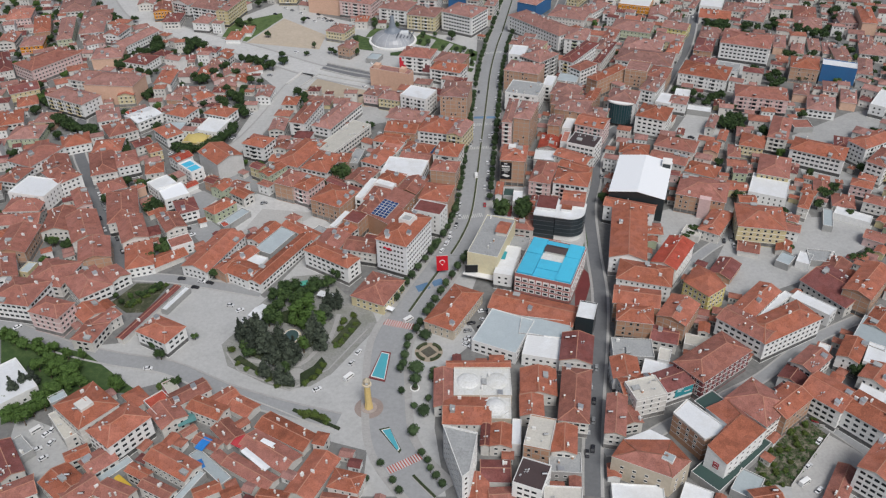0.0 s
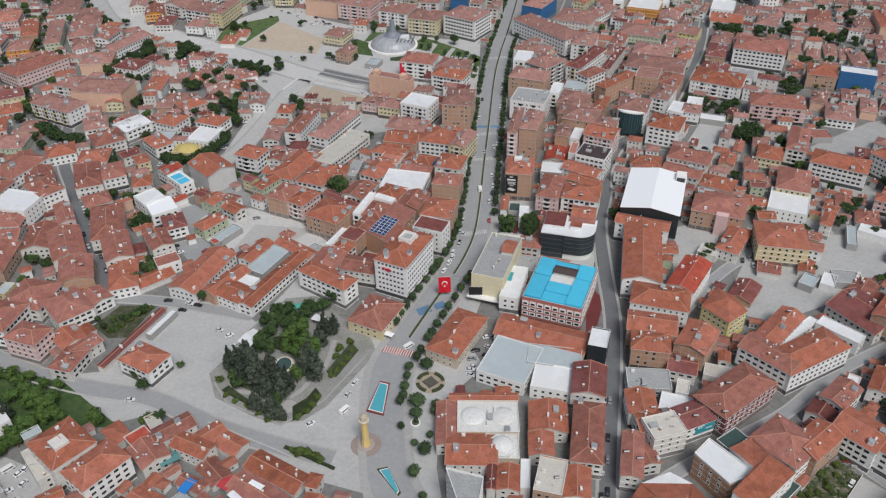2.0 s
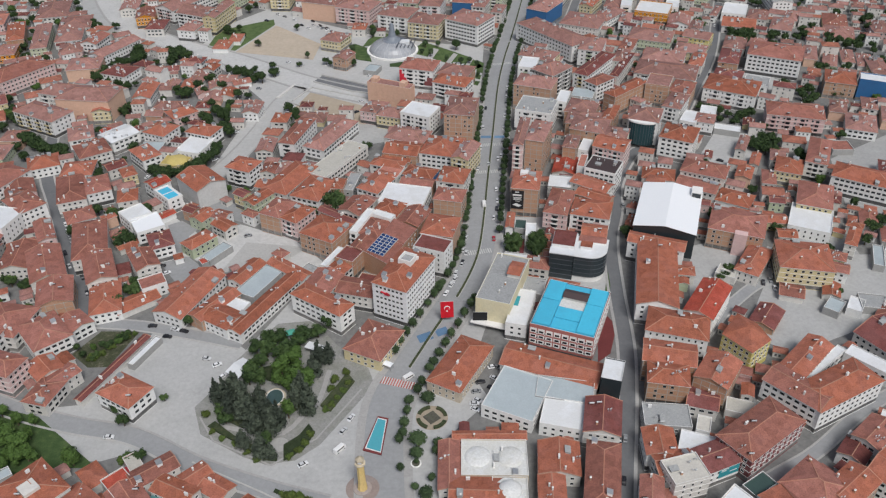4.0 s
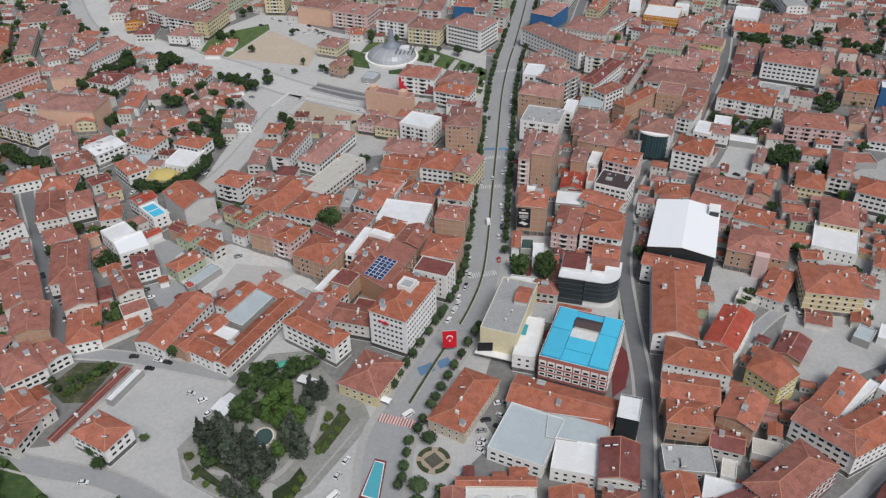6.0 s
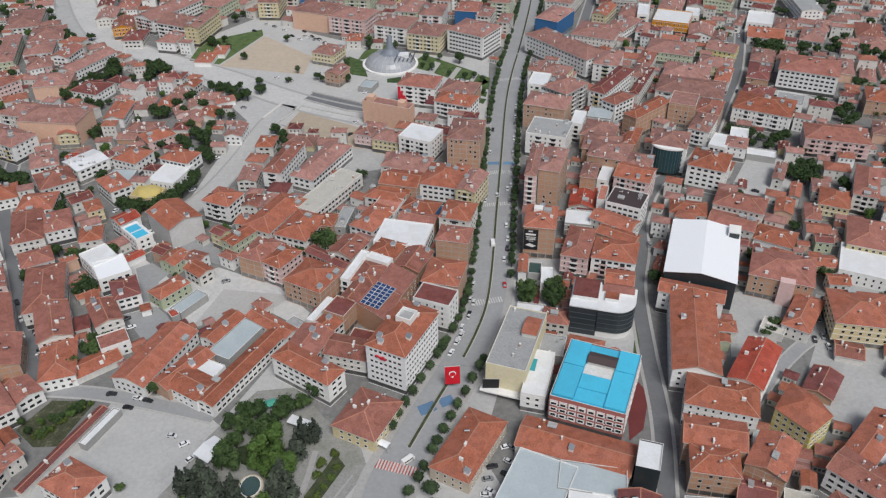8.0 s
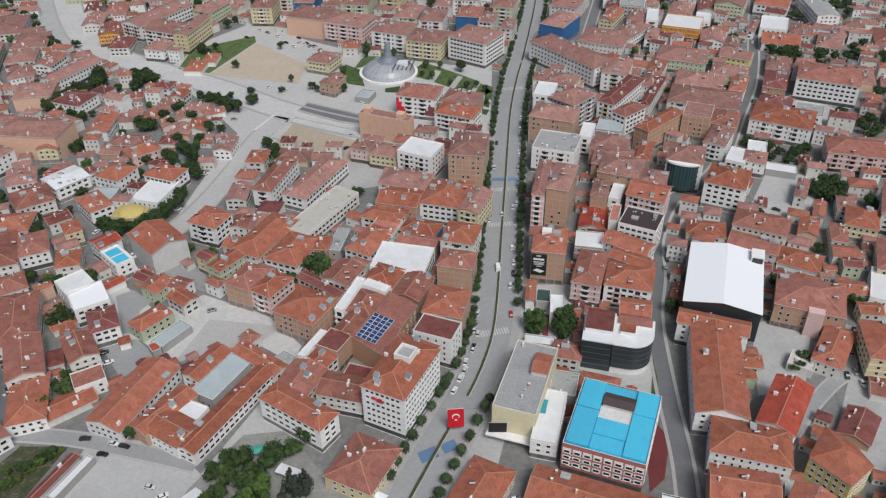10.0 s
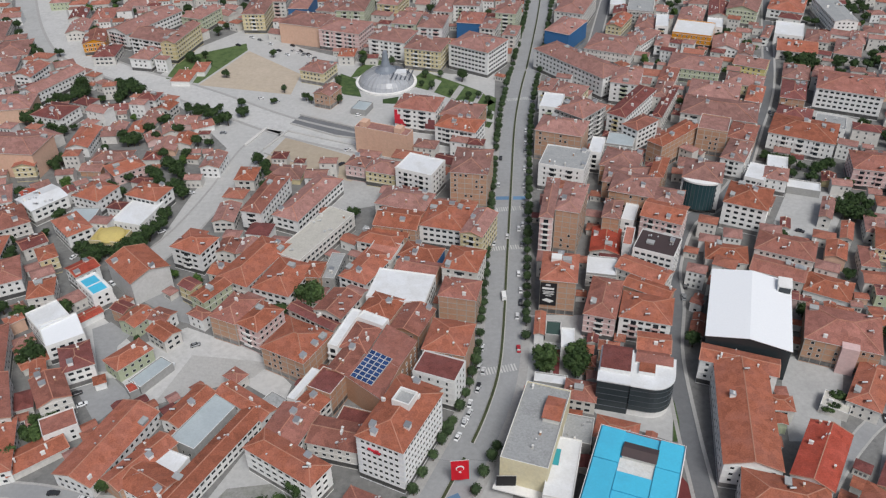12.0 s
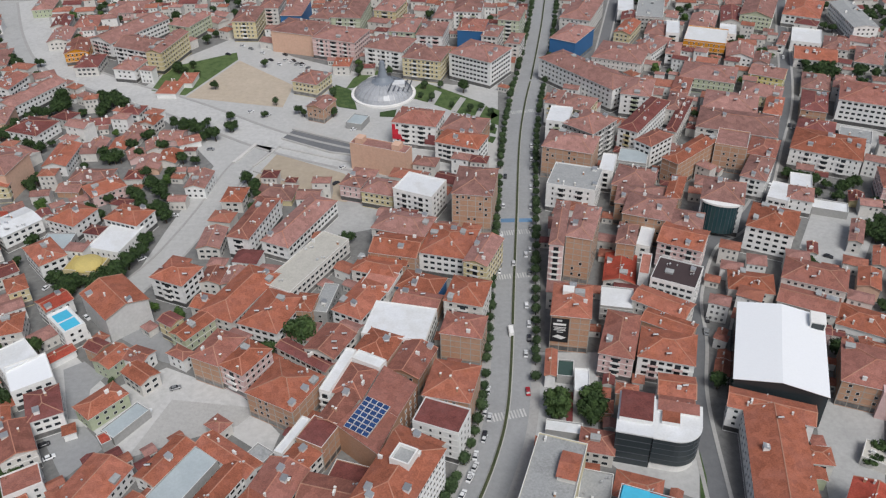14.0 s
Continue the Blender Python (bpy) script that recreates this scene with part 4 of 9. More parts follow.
house(-40.0, 345.7, 18.9, 30.7, -27.7, 7, 'h', 'o', 'T')
house(-53.9, 313.2, 18.7, 22.2, -27.9, 2, 'h', 'r', 'y')
house(-15.1, 296.2, 17.0, 33.7, -30.0, 2, 'h', 'o', 's')
house(7.8, 344.3, 16.5, 37.7, -20.7, 5, 'f', 'g', 'C')
house(15.0, 329.4, 9.8, 26.3, -16.8, 3, 'f', 'w', 'w')
house(37.1, 321.9, 29.4, 34.6, -22.8, 4.6, 'f', 'b', 'Z')
house(24.9, 293.7, 42.6, 15.6, -23.0, 2, 'g', 'o', 'c')
house(8.0, 276.6, 22.5, 25.9, -27.0, 2, 'f', 'B', 'w')
house(28.3, 277.7, 24.1, 12.8, -12.9, 2, 'f', 'B', 'g')
house(25.8, 264.1, 18.1, 15.2, -16.0, 2, 'f', 'w', 'w')
house(49.1, 282.5, 8.6, 12.9, -18.9, 4, 'f', 'w', 'K')
house(75.8, 292.5, 21.9, 14.0, -14.9, 4, 'g', 'o', 'k')
house(72.1, 279.7, 16.9, 12.7, -12.9, 4, 'h', 'o', 'k')
house(67.5, 261.5, 19.0, 12.5, -7.0, 2, 'f', 'g', 'g')
house(93.7, 281.3, 14.1, 18.9, -36.0, 4, 'g', 'o', 'k')
house(84.5, 311.6, 27.1, 17.0, -18.9, 4, 'h', 'o', 'w')
house(103.2, 328.6, 14.6, 29.0, -34.8, 4, 'g', 'R', 'w')
house(131.8, 325.1, 12.6, 17.3, -37.6, 1, 'g', 'd', 'k')
house(161.3, 360.3, 25.6, 23.6, -13.2, 4, 'h', 'o', 'y')
house(150.7, 343.7, 10.8, 9.9, -20.3, 1, 'g', 'r', 'c')
house(170.6, 343.6, 7.6, 10.6, -23.3, 1, 'g', 'o', 'c')
house(166.9, 331.3, 7.4, 10.3, -41.4, 1, 'f', 'B', 'g')
house(177.4, 331.4, 7.0, 10.8, -33.3, 1, 'f', 'w', 'w')
house(187.4, 332.8, 14.5, 10.8, -12.3, 1, 'f', 'g', 'g')
house(182.9, 303.3, 27.6, 24.6, -59.5, 2, 'g', 'd', 'c')
house(190.0, 322.0, 12.1, 18.8, -40.4, 1, 'g', 'r', 'c')
house(195.8, 300.1, 13.5, 30.7, -44.6, 4, 'g', 'o', 'k')
house(135.6, 290.7, 11.2, 28.7, -46.7, 3, 'g', 'o', 'w')
house(123.7, 269.7, 24.4, 13.2, -48.9, 4, 'g', 'r', 'w')
house(140.3, 270.5, 37.3, 15.5, 26.5, 4, 'h', 'o', 'w')
house(144.5, 289.9, 4.2, 27.9, -52.6, 2, 'f', 'w', 'w')
house(164.8, 289.7, 20.7, 7.8, -47.5, 2, 'f', 'w', 'w')
house(167.6, 252.9, 9.3, 16.1, -37.8, 3, 'g', 'o', 'w')
house(177.2, 247.8, 10.1, 15.2, -34.9, 3, 'f', 'w', 'w')
house(182.6, 263.1, 14.8, 21.2, -39.8, 3, 'f', 'B', 'g')
house(190.3, 272.6, 10.7, 16.3, -44.8, 3, 'g', 'o', 'c')
house(-170.1, 394.2, 12.6, 16.4, 23.9, 3, 'h', 'd', 'w')
house(-181.1, 410.3, 15.3, 16.0, 29.8, 3, 'f', 'H', 'w')
house(-190.1, 420.2, 13.5, 14.7, 41.2, 3, 'f', 'w', 'w')
house(-174.3, 376.8, 11.6, 16.8, 29.8, 3, 'g', 'r', 'c')
house(-166.8, 361.5, 11.3, 8.6, 28.2, 2, 'f', 'r', 'w')
house(-185.1, 391.5, 6.6, 8.9, 22.5, 2, 'g', 'o', 'c')
house(-151.0, 397.6, 17.3, 10.7, 48.8, 2, 'h', 'o', 'n')
house(-153.8, 421.7, 10.6, 12.3, -32.7, 2, 'g', 'o', 'c')
house(-140.1, 411.6, 11.7, 8.2, -39.6, 2, 'g', 'o', 'c')
house(-143.1, 421.6, 8.4, 8.0, -24.4, 2, 'g', 'r', 'c')
house(-140.4, 389.6, 16.5, 7.1, 54.2, 1, 'f', 'B', 'g')
house(-145.7, 381.2, 3.8, 5.7, 35.1, 1, 'f', 'R', 'g')
house(-177.2, 427.4, 12.2, 6.6, 43.9, 1, 'g', 'R', 'w')
house(-82.0, 396.1, 20.5, 19.7, -30.4, 4, 'h', 'o', 'k')
house(-98.9, 411.6, 12.2, 17.3, -33.7, 4, 'h', 'o', 'c')
house(-110.5, 417.8, 13.0, 17.1, -26.7, 4, 'h', 'r', 'k')
house(-56.5, 397.8, 11.6, 16.0, -22.1, 3.6, 'h', 'r', 'w')
house(-63.1, 402.3, 4.2, 23.6, -21.9, 4, 'f', 'w', 'w')
house(-51.8, 407.2, 12.4, 5.0, -30.9, 4, 'f', 'w', 'w')
house(-61.5, 385.1, 8.5, 16.0, -26.2, 3.6, 'g', 'r', 'c')
free_building([(-61.7, 375.1, 12.6), (-47.5, 361.6, 12.6), (-40.8, 375.5, 15.2), (-33.9, 392.8, 12.6), (-46.0, 403.5, 12.6), (-51.9, 385.2, 15.2)], [], [([0, 1, 2, 5], "r"), ([5, 2, 3, 4], "r")], "k", "bare brick block with a broad red tiled gable roof", (1, 2), 4.4)
house(-68.3, 373.1, 10.6, 11.6, -28.6, 3.6, 'f', 'd', 'k')
house(-77.4, 373.8, 3.3, 17.5, -27.8, 3, 'f', 'w', 'w')
house(-73.5, 364.5, 10.0, 10.7, -34.4, 3, 'g', 'o', 'c')
house(-34.5, 360.6, 17.4, 9.0, -29.6, 6, 'g', 'o', 'c')
house(-25.5, 374.7, 17.0, 11.9, -23.6, 5, 'f', 'd', 'w')
house(-21.1, 391.7, 17.8, 19.7, -16.5, 5, 'h', 'o', 'k')
house(-35.6, 410.2, 12.9, 17.4, -24.7, 3, 'g', 'r', 'k')
house(-48.9, 418.9, 15.5, 17.5, -26.4, 3, 'h', 'o', 'c')
house(-77.5, 418.1, 26.5, 6.8, -36.7, 2, 'g', 'd', 'c')
house(17.7, 408.3, 4.8, 15.0, -10.4, 2, 'g', 'o', 'w')
house(23.4, 407.5, 6.2, 8.9, -11.4, 1, 'f', 'G', 'g')
house(27.8, 397.8, 5.5, 12.1, -9.5, 2, 'f', 'w', 'w')
house(102.9, 402.8, 32.7, 45.7, -20.0, 5, 'g', 'H', 'K')
house(90.4, 375.9, 28.2, 9.6, -22.5, 4, 'g', 'o', 'w')
house(84.1, 349.1, 19.0, 50.9, -13.3, 4, 'g', 'o', 'w')
house(137.9, 392.1, 28.0, 23.0, -23.5, 4, 'h', 'r', 'k')
house(138.9, 365.9, 11.7, 26.2, -35.5, 2, 'h', 'o', 'c')
house(123.9, 360.0, 10.3, 8.9, -34.6, 1, 'f', 'c', 'c')
house(-226.9, 516.7, 20.5, 17.9, 46.8, 3, 'g', 'w', 'w')
house(-203.1, 490.9, 12.1, 19.1, 40.7, 3, 'h', 'o', 'w')
house(-202.2, 502.6, 13.9, 12.7, -3.1, 2, 'f', 'B', 'g')
house(-219.7, 481.0, 12.4, 10.8, 36.7, 2, 'g', 'd', 'c')
house(-207.2, 466.9, 7.8, 11.3, 29.6, 3, 'h', 'o', 'y')
house(-200.7, 522.0, 16.5, 16.3, -25.1, 3, 'h', 'o', 'w')
house(-172.4, 519.8, 18.8, 13.9, -23.0, 3, 'h', 'o', 'w')
house(-174.9, 504.4, 16.8, 22.5, -18.1, 2, 'f', 'w', 'w')
house(-182.7, 483.4, 16.7, 11.4, -11.2, 2, 'f', 'y', 'y')
house(-186.5, 454.4, 12.3, 10.9, 45.1, 3, 'g', 'R', 'w')
house(-177.0, 440.8, 9.1, 15.9, 42.5, 3, 'f', 'w', 'w')
house(-173.7, 439.3, 8.2, 8.7, 37.6, 1, 'f', 'k', 'w')
house(-159.9, 451.8, 24.3, 19.6, -48.4, 4, 'g', 'o', 'L')
house(-199.9, 439.8, 10.8, 12.8, 14.6, 3, 'h', 'o', 'c')
house(-137.5, 467.4, 16.4, 14.2, -25.2, 4, 'h', 'o', 'w')
house(-121.7, 453.0, 12.0, 9.4, -21.3, 2, 'g', 'o', 'c')
house(-124.2, 434.5, 9.5, 16.5, -37.5, 3, 'g', 'o', 'c')
house(-134.1, 439.2, 8.4, 7.5, -35.8, 3, 'g', 'd', 'y')
house(-123.4, 472.0, 8.8, 10.9, -9.2, 2, 'g', 'r', 'c')
house(-109.8, 509.4, 10.4, 36.0, -17.0, 4, 'h', 'r', 'w')
house(-88.4, 509.7, 14.6, 43.4, -27.0, 3, 'h', 'r', 'w')
house(-81.9, 475.9, 14.6, 44.7, -31.2, 3, 'f', 'c', 'c')
house(-108.0, 455.4, 16.7, 35.4, -27.3, 3, 'h', 'o', 'c')
house(-93.0, 442.7, 17.9, 24.1, -23.8, 3, 'h', 'o', 'w')
house(-79.8, 447.1, 7.5, 11.2, -10.3, 3, 'h', 'o', 'k')
house(-56.2, 448.6, 13.9, 24.0, -30.3, 3, 'h', 'o', 'w')
house(-49.1, 459.5, 13.6, 14.0, -21.2, 3, 'f', 'p', 'c')
house(-50.4, 470.0, 20.3, 10.2, -21.2, 3, 'h', 'o', 'c')
house(-44.6, 478.8, 17.4, 13.8, -15.1, 3, 'g', 'o', 'k')
house(-41.5, 482.2, 21.0, 16.1, -16.1, 4, 'g', 'o', 'k')
house(-38.5, 500.0, 25.5, 17.3, -22.0, 4, 'h', 'o', 'c')
house(-31.2, 457.9, 19.3, 13.0, -23.2, 3, 'h', 'o', 'b')
house(-32.8, 446.4, 18.8, 9.9, -19.3, 3, 'g', 'r', 'k')
house(-40.4, 432.2, 26.1, 20.9, -15.3, 3, 'f', 'w', 'w')
house(-67.8, 422.3, 13.7, 15.8, -29.1, 3, 'g', 'r', 'c')
house(-3.6, 520.7, 20.0, 26.8, -11.8, 7, 'h', 'o', 'k')
house(-17.9, 483.8, 21.6, 23.5, -17.7, 4, 'h', 'o', 'w')
house(-3.4, 471.6, 11.6, 22.6, -24.6, 5, 'g', 'o', 'y')
house(-12.1, 443.3, 16.8, 18.0, -18.2, 5, 'h', 'o', 'c')
house(-15.0, 422.1, 16.9, 14.1, -15.3, 5, 'h', 'r', 'k')
house(30.8, 478.2, 6.7, 36.5, -13.9, 8, 'h', 'o', 'p')
house(41.4, 478.0, 11.9, 27.2, -19.9, 8, 'h', 'o', 'k')
house(28.8, 431.0, 16.1, 21.2, -12.2, 6, 'h', 'o', 'k')
house(56.9, 466.6, 14.2, 21.6, -15.1, 2, 'g', 'R', 'c')
house(50.0, 442.1, 13.2, 13.4, -13.2, 3, 'f', 'w', 'g')
house(62.2, 480.3, 9.1, 17.3, -18.0, 5, 'h', 'o', 'k')
house(45.8, 416.7, 13.8, 27.2, -19.3, 4, 'h', 'r', 'p')
house(62.3, 408.9, 20.5, 17.3, -18.3, 4, 'h', 'o', 'w')
house(67.3, 435.1, 22.2, 10.9, -37.2, 4, 'g', 'o', 'c')
house(66.4, 422.3, 19.6, 8.4, -34.3, 4, 'g', 'o', 'k')
house(76.5, 449.9, 18.5, 16.4, -28.1, 5, 'f', 'k', 'w')
house(86.7, 476.6, 20.0, 17.9, -28.0, 5, 'g', 'o', 'c')
house(114.5, 508.9, 20.0, 21.7, -21.8, 6, 'h', 'r', 'w')
house(131.5, 488.3, 21.5, 22.3, -27.9, 5, 'h', 'o', 'w')
house(111.0, 453.7, 18.5, 13.6, -16.1, 2, 'h', 'o', 'c')
house(138.6, 453.8, 25.6, 16.4, -27.1, 3, 'h', 'r', 'c')
house(130.8, 440.2, 22.9, 12.4, -29.2, 2, 'g', 'r', 'c')
house(150.2, 429.7, 19.0, 15.1, -31.3, 1, 'h', 'o', 'c')
house(173.1, 488.6, 6.6, 20.4, -27.9, 2, 'g', 'o', 'c')
house(162.5, 452.8, 9.8, 15.1, -26.1, 2, 'g', 'o', 'c')
house(174.3, 468.3, 6.1, 16.2, -26.0, 2, 'g', 'o', 'c')
house(149.5, 480.7, 5.1, 9.6, -21.0, 1, 'g', 'd', 'c')
house(-272.2, 666.2, 14.3, 42.0, -28.4, 3, 'g', 'r', 'w')
house(-254.7, 619.3, 22.4, 20.1, -21.6, 3, 'h', 'd', 'w')
house(-254.5, 584.0, 21.5, 9.2, -32.9, 3, 'h', 'r', 'w')
house(-249.1, 558.5, 11.5, 17.9, 3.2, 3, 'g', 'o', 'y')
house(-228.3, 588.4, 12.5, 25.2, -1.7, 2, 'g', 'o', 'w')
house(-223.9, 634.2, 18.1, 11.0, 7.4, 1, 'g', 'd', 'c')
house(-203.5, 643.0, 13.7, 13.0, -11.5, 2, 'h', 'd', 'w')
house(-188.7, 627.8, 8.8, 10.7, -17.5, 2, 'g', 'o', 'c')
house(-196.5, 617.6, 11.4, 22.4, -9.6, 1, 'g', 'r', 'c')
house(-201.5, 604.7, 9.3, 13.2, -2.7, 1, 'g', 'o', 'c')
house(-214.1, 605.4, 10.6, 13.4, -2.7, 1, 'g', 'r', 'c')
house(-189.1, 592.0, 10.0, 11.5, 24.2, 1, 'g', 'r', 'c')
house(-180.9, 602.2, 10.0, 11.7, 15.3, 1, 'g', 'r', 'c')
house(-178.8, 581.5, 13.4, 15.8, -0.8, 1, 'g', 'r', 'c')
house(-173.6, 613.3, 14.1, 13.8, -5.6, 1, 'g', 'r', 'c')
house(-169.8, 587.8, 11.3, 13.4, -6.7, 1, 'g', 'o', 'c')
house(-163.3, 607.1, 12.2, 9.6, 24.3, 1, 'g', 'r', 'c')
house(-206.9, 570.0, 21.7, 12.7, -4.8, 1, 'h', 'r', 'c')
house(-194.9, 552.9, 18.9, 15.5, 38.0, 2, 'h', 'o', 'c')
house(-183.5, 569.0, 10.5, 10.8, -0.8, 1, 'h', 'd', 'c')
house(-146.2, 556.4, 10.5, 16.7, -6.8, 2, 'g', 'r', 'w')
house(-214.2, 557.9, 11.6, 9.8, -6.9, 1, 'g', 'r', 'k')
house(-203.7, 529.0, 12.3, 13.7, 28.9, 2, 'h', 'o', 'c')
house(-88.6, 637.9, 11.3, 14.8, -26.4, 3, 'g', 'o', 'k')
house(-50.9, 570.6, 33.0, 8.3, -24.6, 5, 'f', 'o', 'q')
house(-30.1, 603.6, 26.3, 20.8, -18.4, 5, 'h', 'r', 'w')
house(-64.2, 544.7, 12.4, 12.0, -20.8, 3, 'h', 'r', 'p')
house(-49.8, 538.2, 16.7, 14.1, -20.8, 3, 'h', 'r', 'y')
house(-30.5, 528.2, 20.9, 17.7, -26.8, 5, 'f', 'w', 'w')
house(-105.0, 546.0, 19.2, 14.4, -8.9, 1, 'h', 'o', 'c')
house(-124.9, 540.1, 10.5, 13.8, -6.9, 2, 'h', 'o', 'c')
house(-107.3, 531.5, 10.2, 13.5, -10.0, 1, 'g', 'o', 'c')
house(-3.8, 598.2, 22.6, 20.6, -21.5, 4, 'h', 'o', 'k')
house(-6.8, 581.0, 24.6, 16.5, -24.6, 4, 'h', 'o', 'w')
house(51.0, 623.9, 8.1, 20.3, -24.3, 5, 'h', 'o', 'w')
house(62.7, 615.7, 19.5, 19.8, -29.3, 5, 'h', 'o', 'c')
house(48.8, 594.3, 12.3, 19.2, -17.4, 6, 'f', 'w', 'w')
house(64.2, 585.5, 21.0, 24.1, -45.5, 6, 'h', 'o', 'g')
house(50.1, 562.7, 27.3, 20.4, -22.6, 6, 'h', 'o', 'k')
house(47.0, 531.2, 24.1, 22.1, -20.7, 5, 'f', 'g', 'w')
house(78.2, 533.9, 19.3, 20.9, -22.7, 4, 'h', 'o', 'k')
house(77.1, 517.1, 22.5, 19.7, -17.8, 4, 'h', 'r', 'k')
house(98.0, 597.9, 12.2, 47.3, -36.4, 5, 'h', 'd', 'w')
house(96.3, 569.9, 11.6, 20.0, -50.6, 5, 'h', 'r', 'w')
house(83.5, 560.1, 15.0, 14.4, -19.6, 3, 'f', 'B', 'g')
house(119.5, 602.3, 6.6, 47.0, -27.4, 4, 'h', 'd', 'c')
house(153.8, 616.3, 29.6, 25.1, -22.3, 4, 'h', 'r', 'w')
house(149.5, 590.9, 42.7, 27.1, -22.4, 4, 'h', 'r', 'c')
house(112.2, 556.1, 10.6, 37.4, -49.6, 5, 'h', 'o', 'k')
house(137.6, 565.1, 16.4, 18.7, -23.5, 5, 'f', 'o', 'k')
house(153.4, 560.9, 14.2, 20.3, -27.6, 4, 'h', 'r', 'k')
house(142.9, 539.5, 12.0, 24.2, -30.7, 4, 'h', 'r', 'w')
house(188.9, 562.2, 35.1, 26.3, -28.0, 4, 'h', 'o', 'w')
house(196.0, 592.2, 20.6, 21.4, -27.4, 2, 'h', 'd', 'c')
house(205.6, 619.7, 15.3, 29.1, -23.3, 3, 'h', 'd', 'k')
house(237.8, 614.0, 38.9, 30.9, -25.7, 5, 'h', 'r', 'w')
house(147.9, 520.1, 10.4, 16.9, -29.8, 3, 'f', 'w', 'w')
house(164.6, 534.6, 10.6, 13.4, -21.7, 2, 'f', 'w', 'w')
house(157.2, 518.6, 12.3, 13.3, -23.8, 3, 'h', 'r', 'w')
house(-236.3, 765.5, 21.0, 55.5, -32.0, 4, 'g', 'r', 'w')
house(-218.2, 728.1, 28.3, 23.7, -25.0, 5, 'g', 'r', 'w')
house(-200.9, 729.3, 11.9, 39.6, -15.9, 5, 'g', 'r', 'y')
house(-196.7, 780.4, 18.6, 28.6, -23.8, 4, 'h', 'r', 'n')
house(-220.3, 708.8, 15.1, 23.3, -15.1, 3, 'h', 'r', 'w')
house(-253.0, 721.3, 16.6, 23.0, -0.1, 2, 'h', 'd', 'c')
house(-266.9, 741.3, 16.7, 24.1, 10.9, 3, 'g', 'r', 'O')
house(-289.0, 771.5, 15.2, 25.4, 6.1, 2, 'g', 'r', 'c')
house(-298.2, 800.4, 13.4, 24.0, 7.1, 2, 'g', 'd', 'c')
house(-277.4, 798.8, 16.9, 24.2, 3.1, 2, 'h', 'r', 'c')
house(-324.5, 840.9, 16.6, 26.6, 5.3, 2, 'h', 'r', 'c')
house(-254.6, 828.9, 27.1, 28.3, -1.6, 2, 'h', 'r', 'c')
house(-293.1, 683.8, 13.6, 21.9, -13.3, 3, 'g', 'r', 'w')
house(-190.0, 680.8, 12.6, 18.8, -6.3, 1, 'h', 'o', 'w')
house(-181.8, 694.7, 9.6, 16.4, -4.2, 1, 'h', 'o', 'w')
house(-111.8, 750.9, 33.8, 27.9, -21.8, 5, 'h', 'r', 'q')
house(-82.0, 735.0, 32.7, 26.6, -22.8, 5, 'h', 'r', 'p')
house(-94.9, 782.6, 15.5, 35.0, -17.6, 5, 'h', 'r', 'c')
house(-138.3, 803.9, 15.4, 27.0, -6.5, 5, 'h', 'r', 'c')
house(-47.3, 714.9, 28.4, 25.7, -23.9, 5, 'h', 'r', 'w')
house(-23.1, 696.8, 26.9, 25.3, -20.0, 5, 'h', 'r', 'y')
house(-37.1, 747.4, 19.0, 26.0, -12.7, 5, 'h', 'r', 'n')
house(-18.1, 739.4, 19.0, 27.6, -12.7, 5, 'h', 'r', 'w')
house(-48.6, 799.6, 16.6, 26.9, -19.5, 4, 'h', 'r', 'y')
house(-97.7, 676.6, 17.4, 19.2, -25.2, 3, 'h', 'r', 'y')
house(-79.9, 706.4, 11.0, 14.3, -7.1, 2, 'h', 'o', 'c')
house(11.7, 689.8, 31.8, 28.5, -35.0, 6, 'h', 'r', 'w')
house(10.6, 744.5, 19.4, 23.4, -13.7, 5, 'h', 'r', 'b')
house(39.4, 756.8, 16.0, 28.3, -16.6, 6, 'h', 'r', 'n')
house(10.4, 785.2, 20.9, 29.8, -9.5, 5, 'h', 'r', 'w')
house(-6.6, 782.9, 13.8, 32.0, -13.6, 4, 'h', 'r', 'c')
house(77.7, 723.9, 19.7, 32.5, -33.8, 5, 'h', 'r', 'b')
house(92.9, 771.2, 22.5, 47.3, -23.5, 5, 'h', 'r', 'c')
house(76.6, 662.8, 64.4, 22.4, -54.2, 5, 'h', 'r', 'w')
house(107.9, 702.1, 32.6, 30.9, -25.9, 3, 'h', 'r', 'c')
house(121.9, 747.3, 11.3, 27.0, -29.7, 3, 'g', 'o', 'c')
house(131.0, 715.1, 15.6, 32.1, -39.9, 3, 'h', 'r', 'w')
house(128.8, 768.0, 14.2, 16.9, -15.6, 3, 'g', 'd', 'c')
house(131.5, 797.7, 11.7, 38.5, -12.5, 3, 'f', 'w', 'w')
house(145.6, 777.9, 19.3, 44.8, -16.5, 4, 'f', 'g', 'g')
house(173.0, 727.4, 27.9, 27.4, -22.8, 3, 'f', 'w', 'O')
house(189.8, 705.1, 17.3, 22.8, -18.9, 2, 'g', 'r', 'w')
house(225.6, 772.9, 23.1, 45.0, -25.4, 4, 'g', 'r', 'n')
house(193.8, 663.7, 21.6, 18.0, -30.1, 3, 'g', 'r', 'Y')
house(156.3, 665.7, 34.2, 26.7, -23.1, 3, 'h', 'r', 'c')
house(180.3, 636.5, 22.6, 18.4, -26.2, 3, 'h', 'r', 'c')
house(286.8, 751.3, 17.7, 52.9, -4.6, 4, 'g', 'g', 'w')
house(260.9, 775.8, 25.5, 40.0, -27.4, 3, 'h', 'o', 'c')
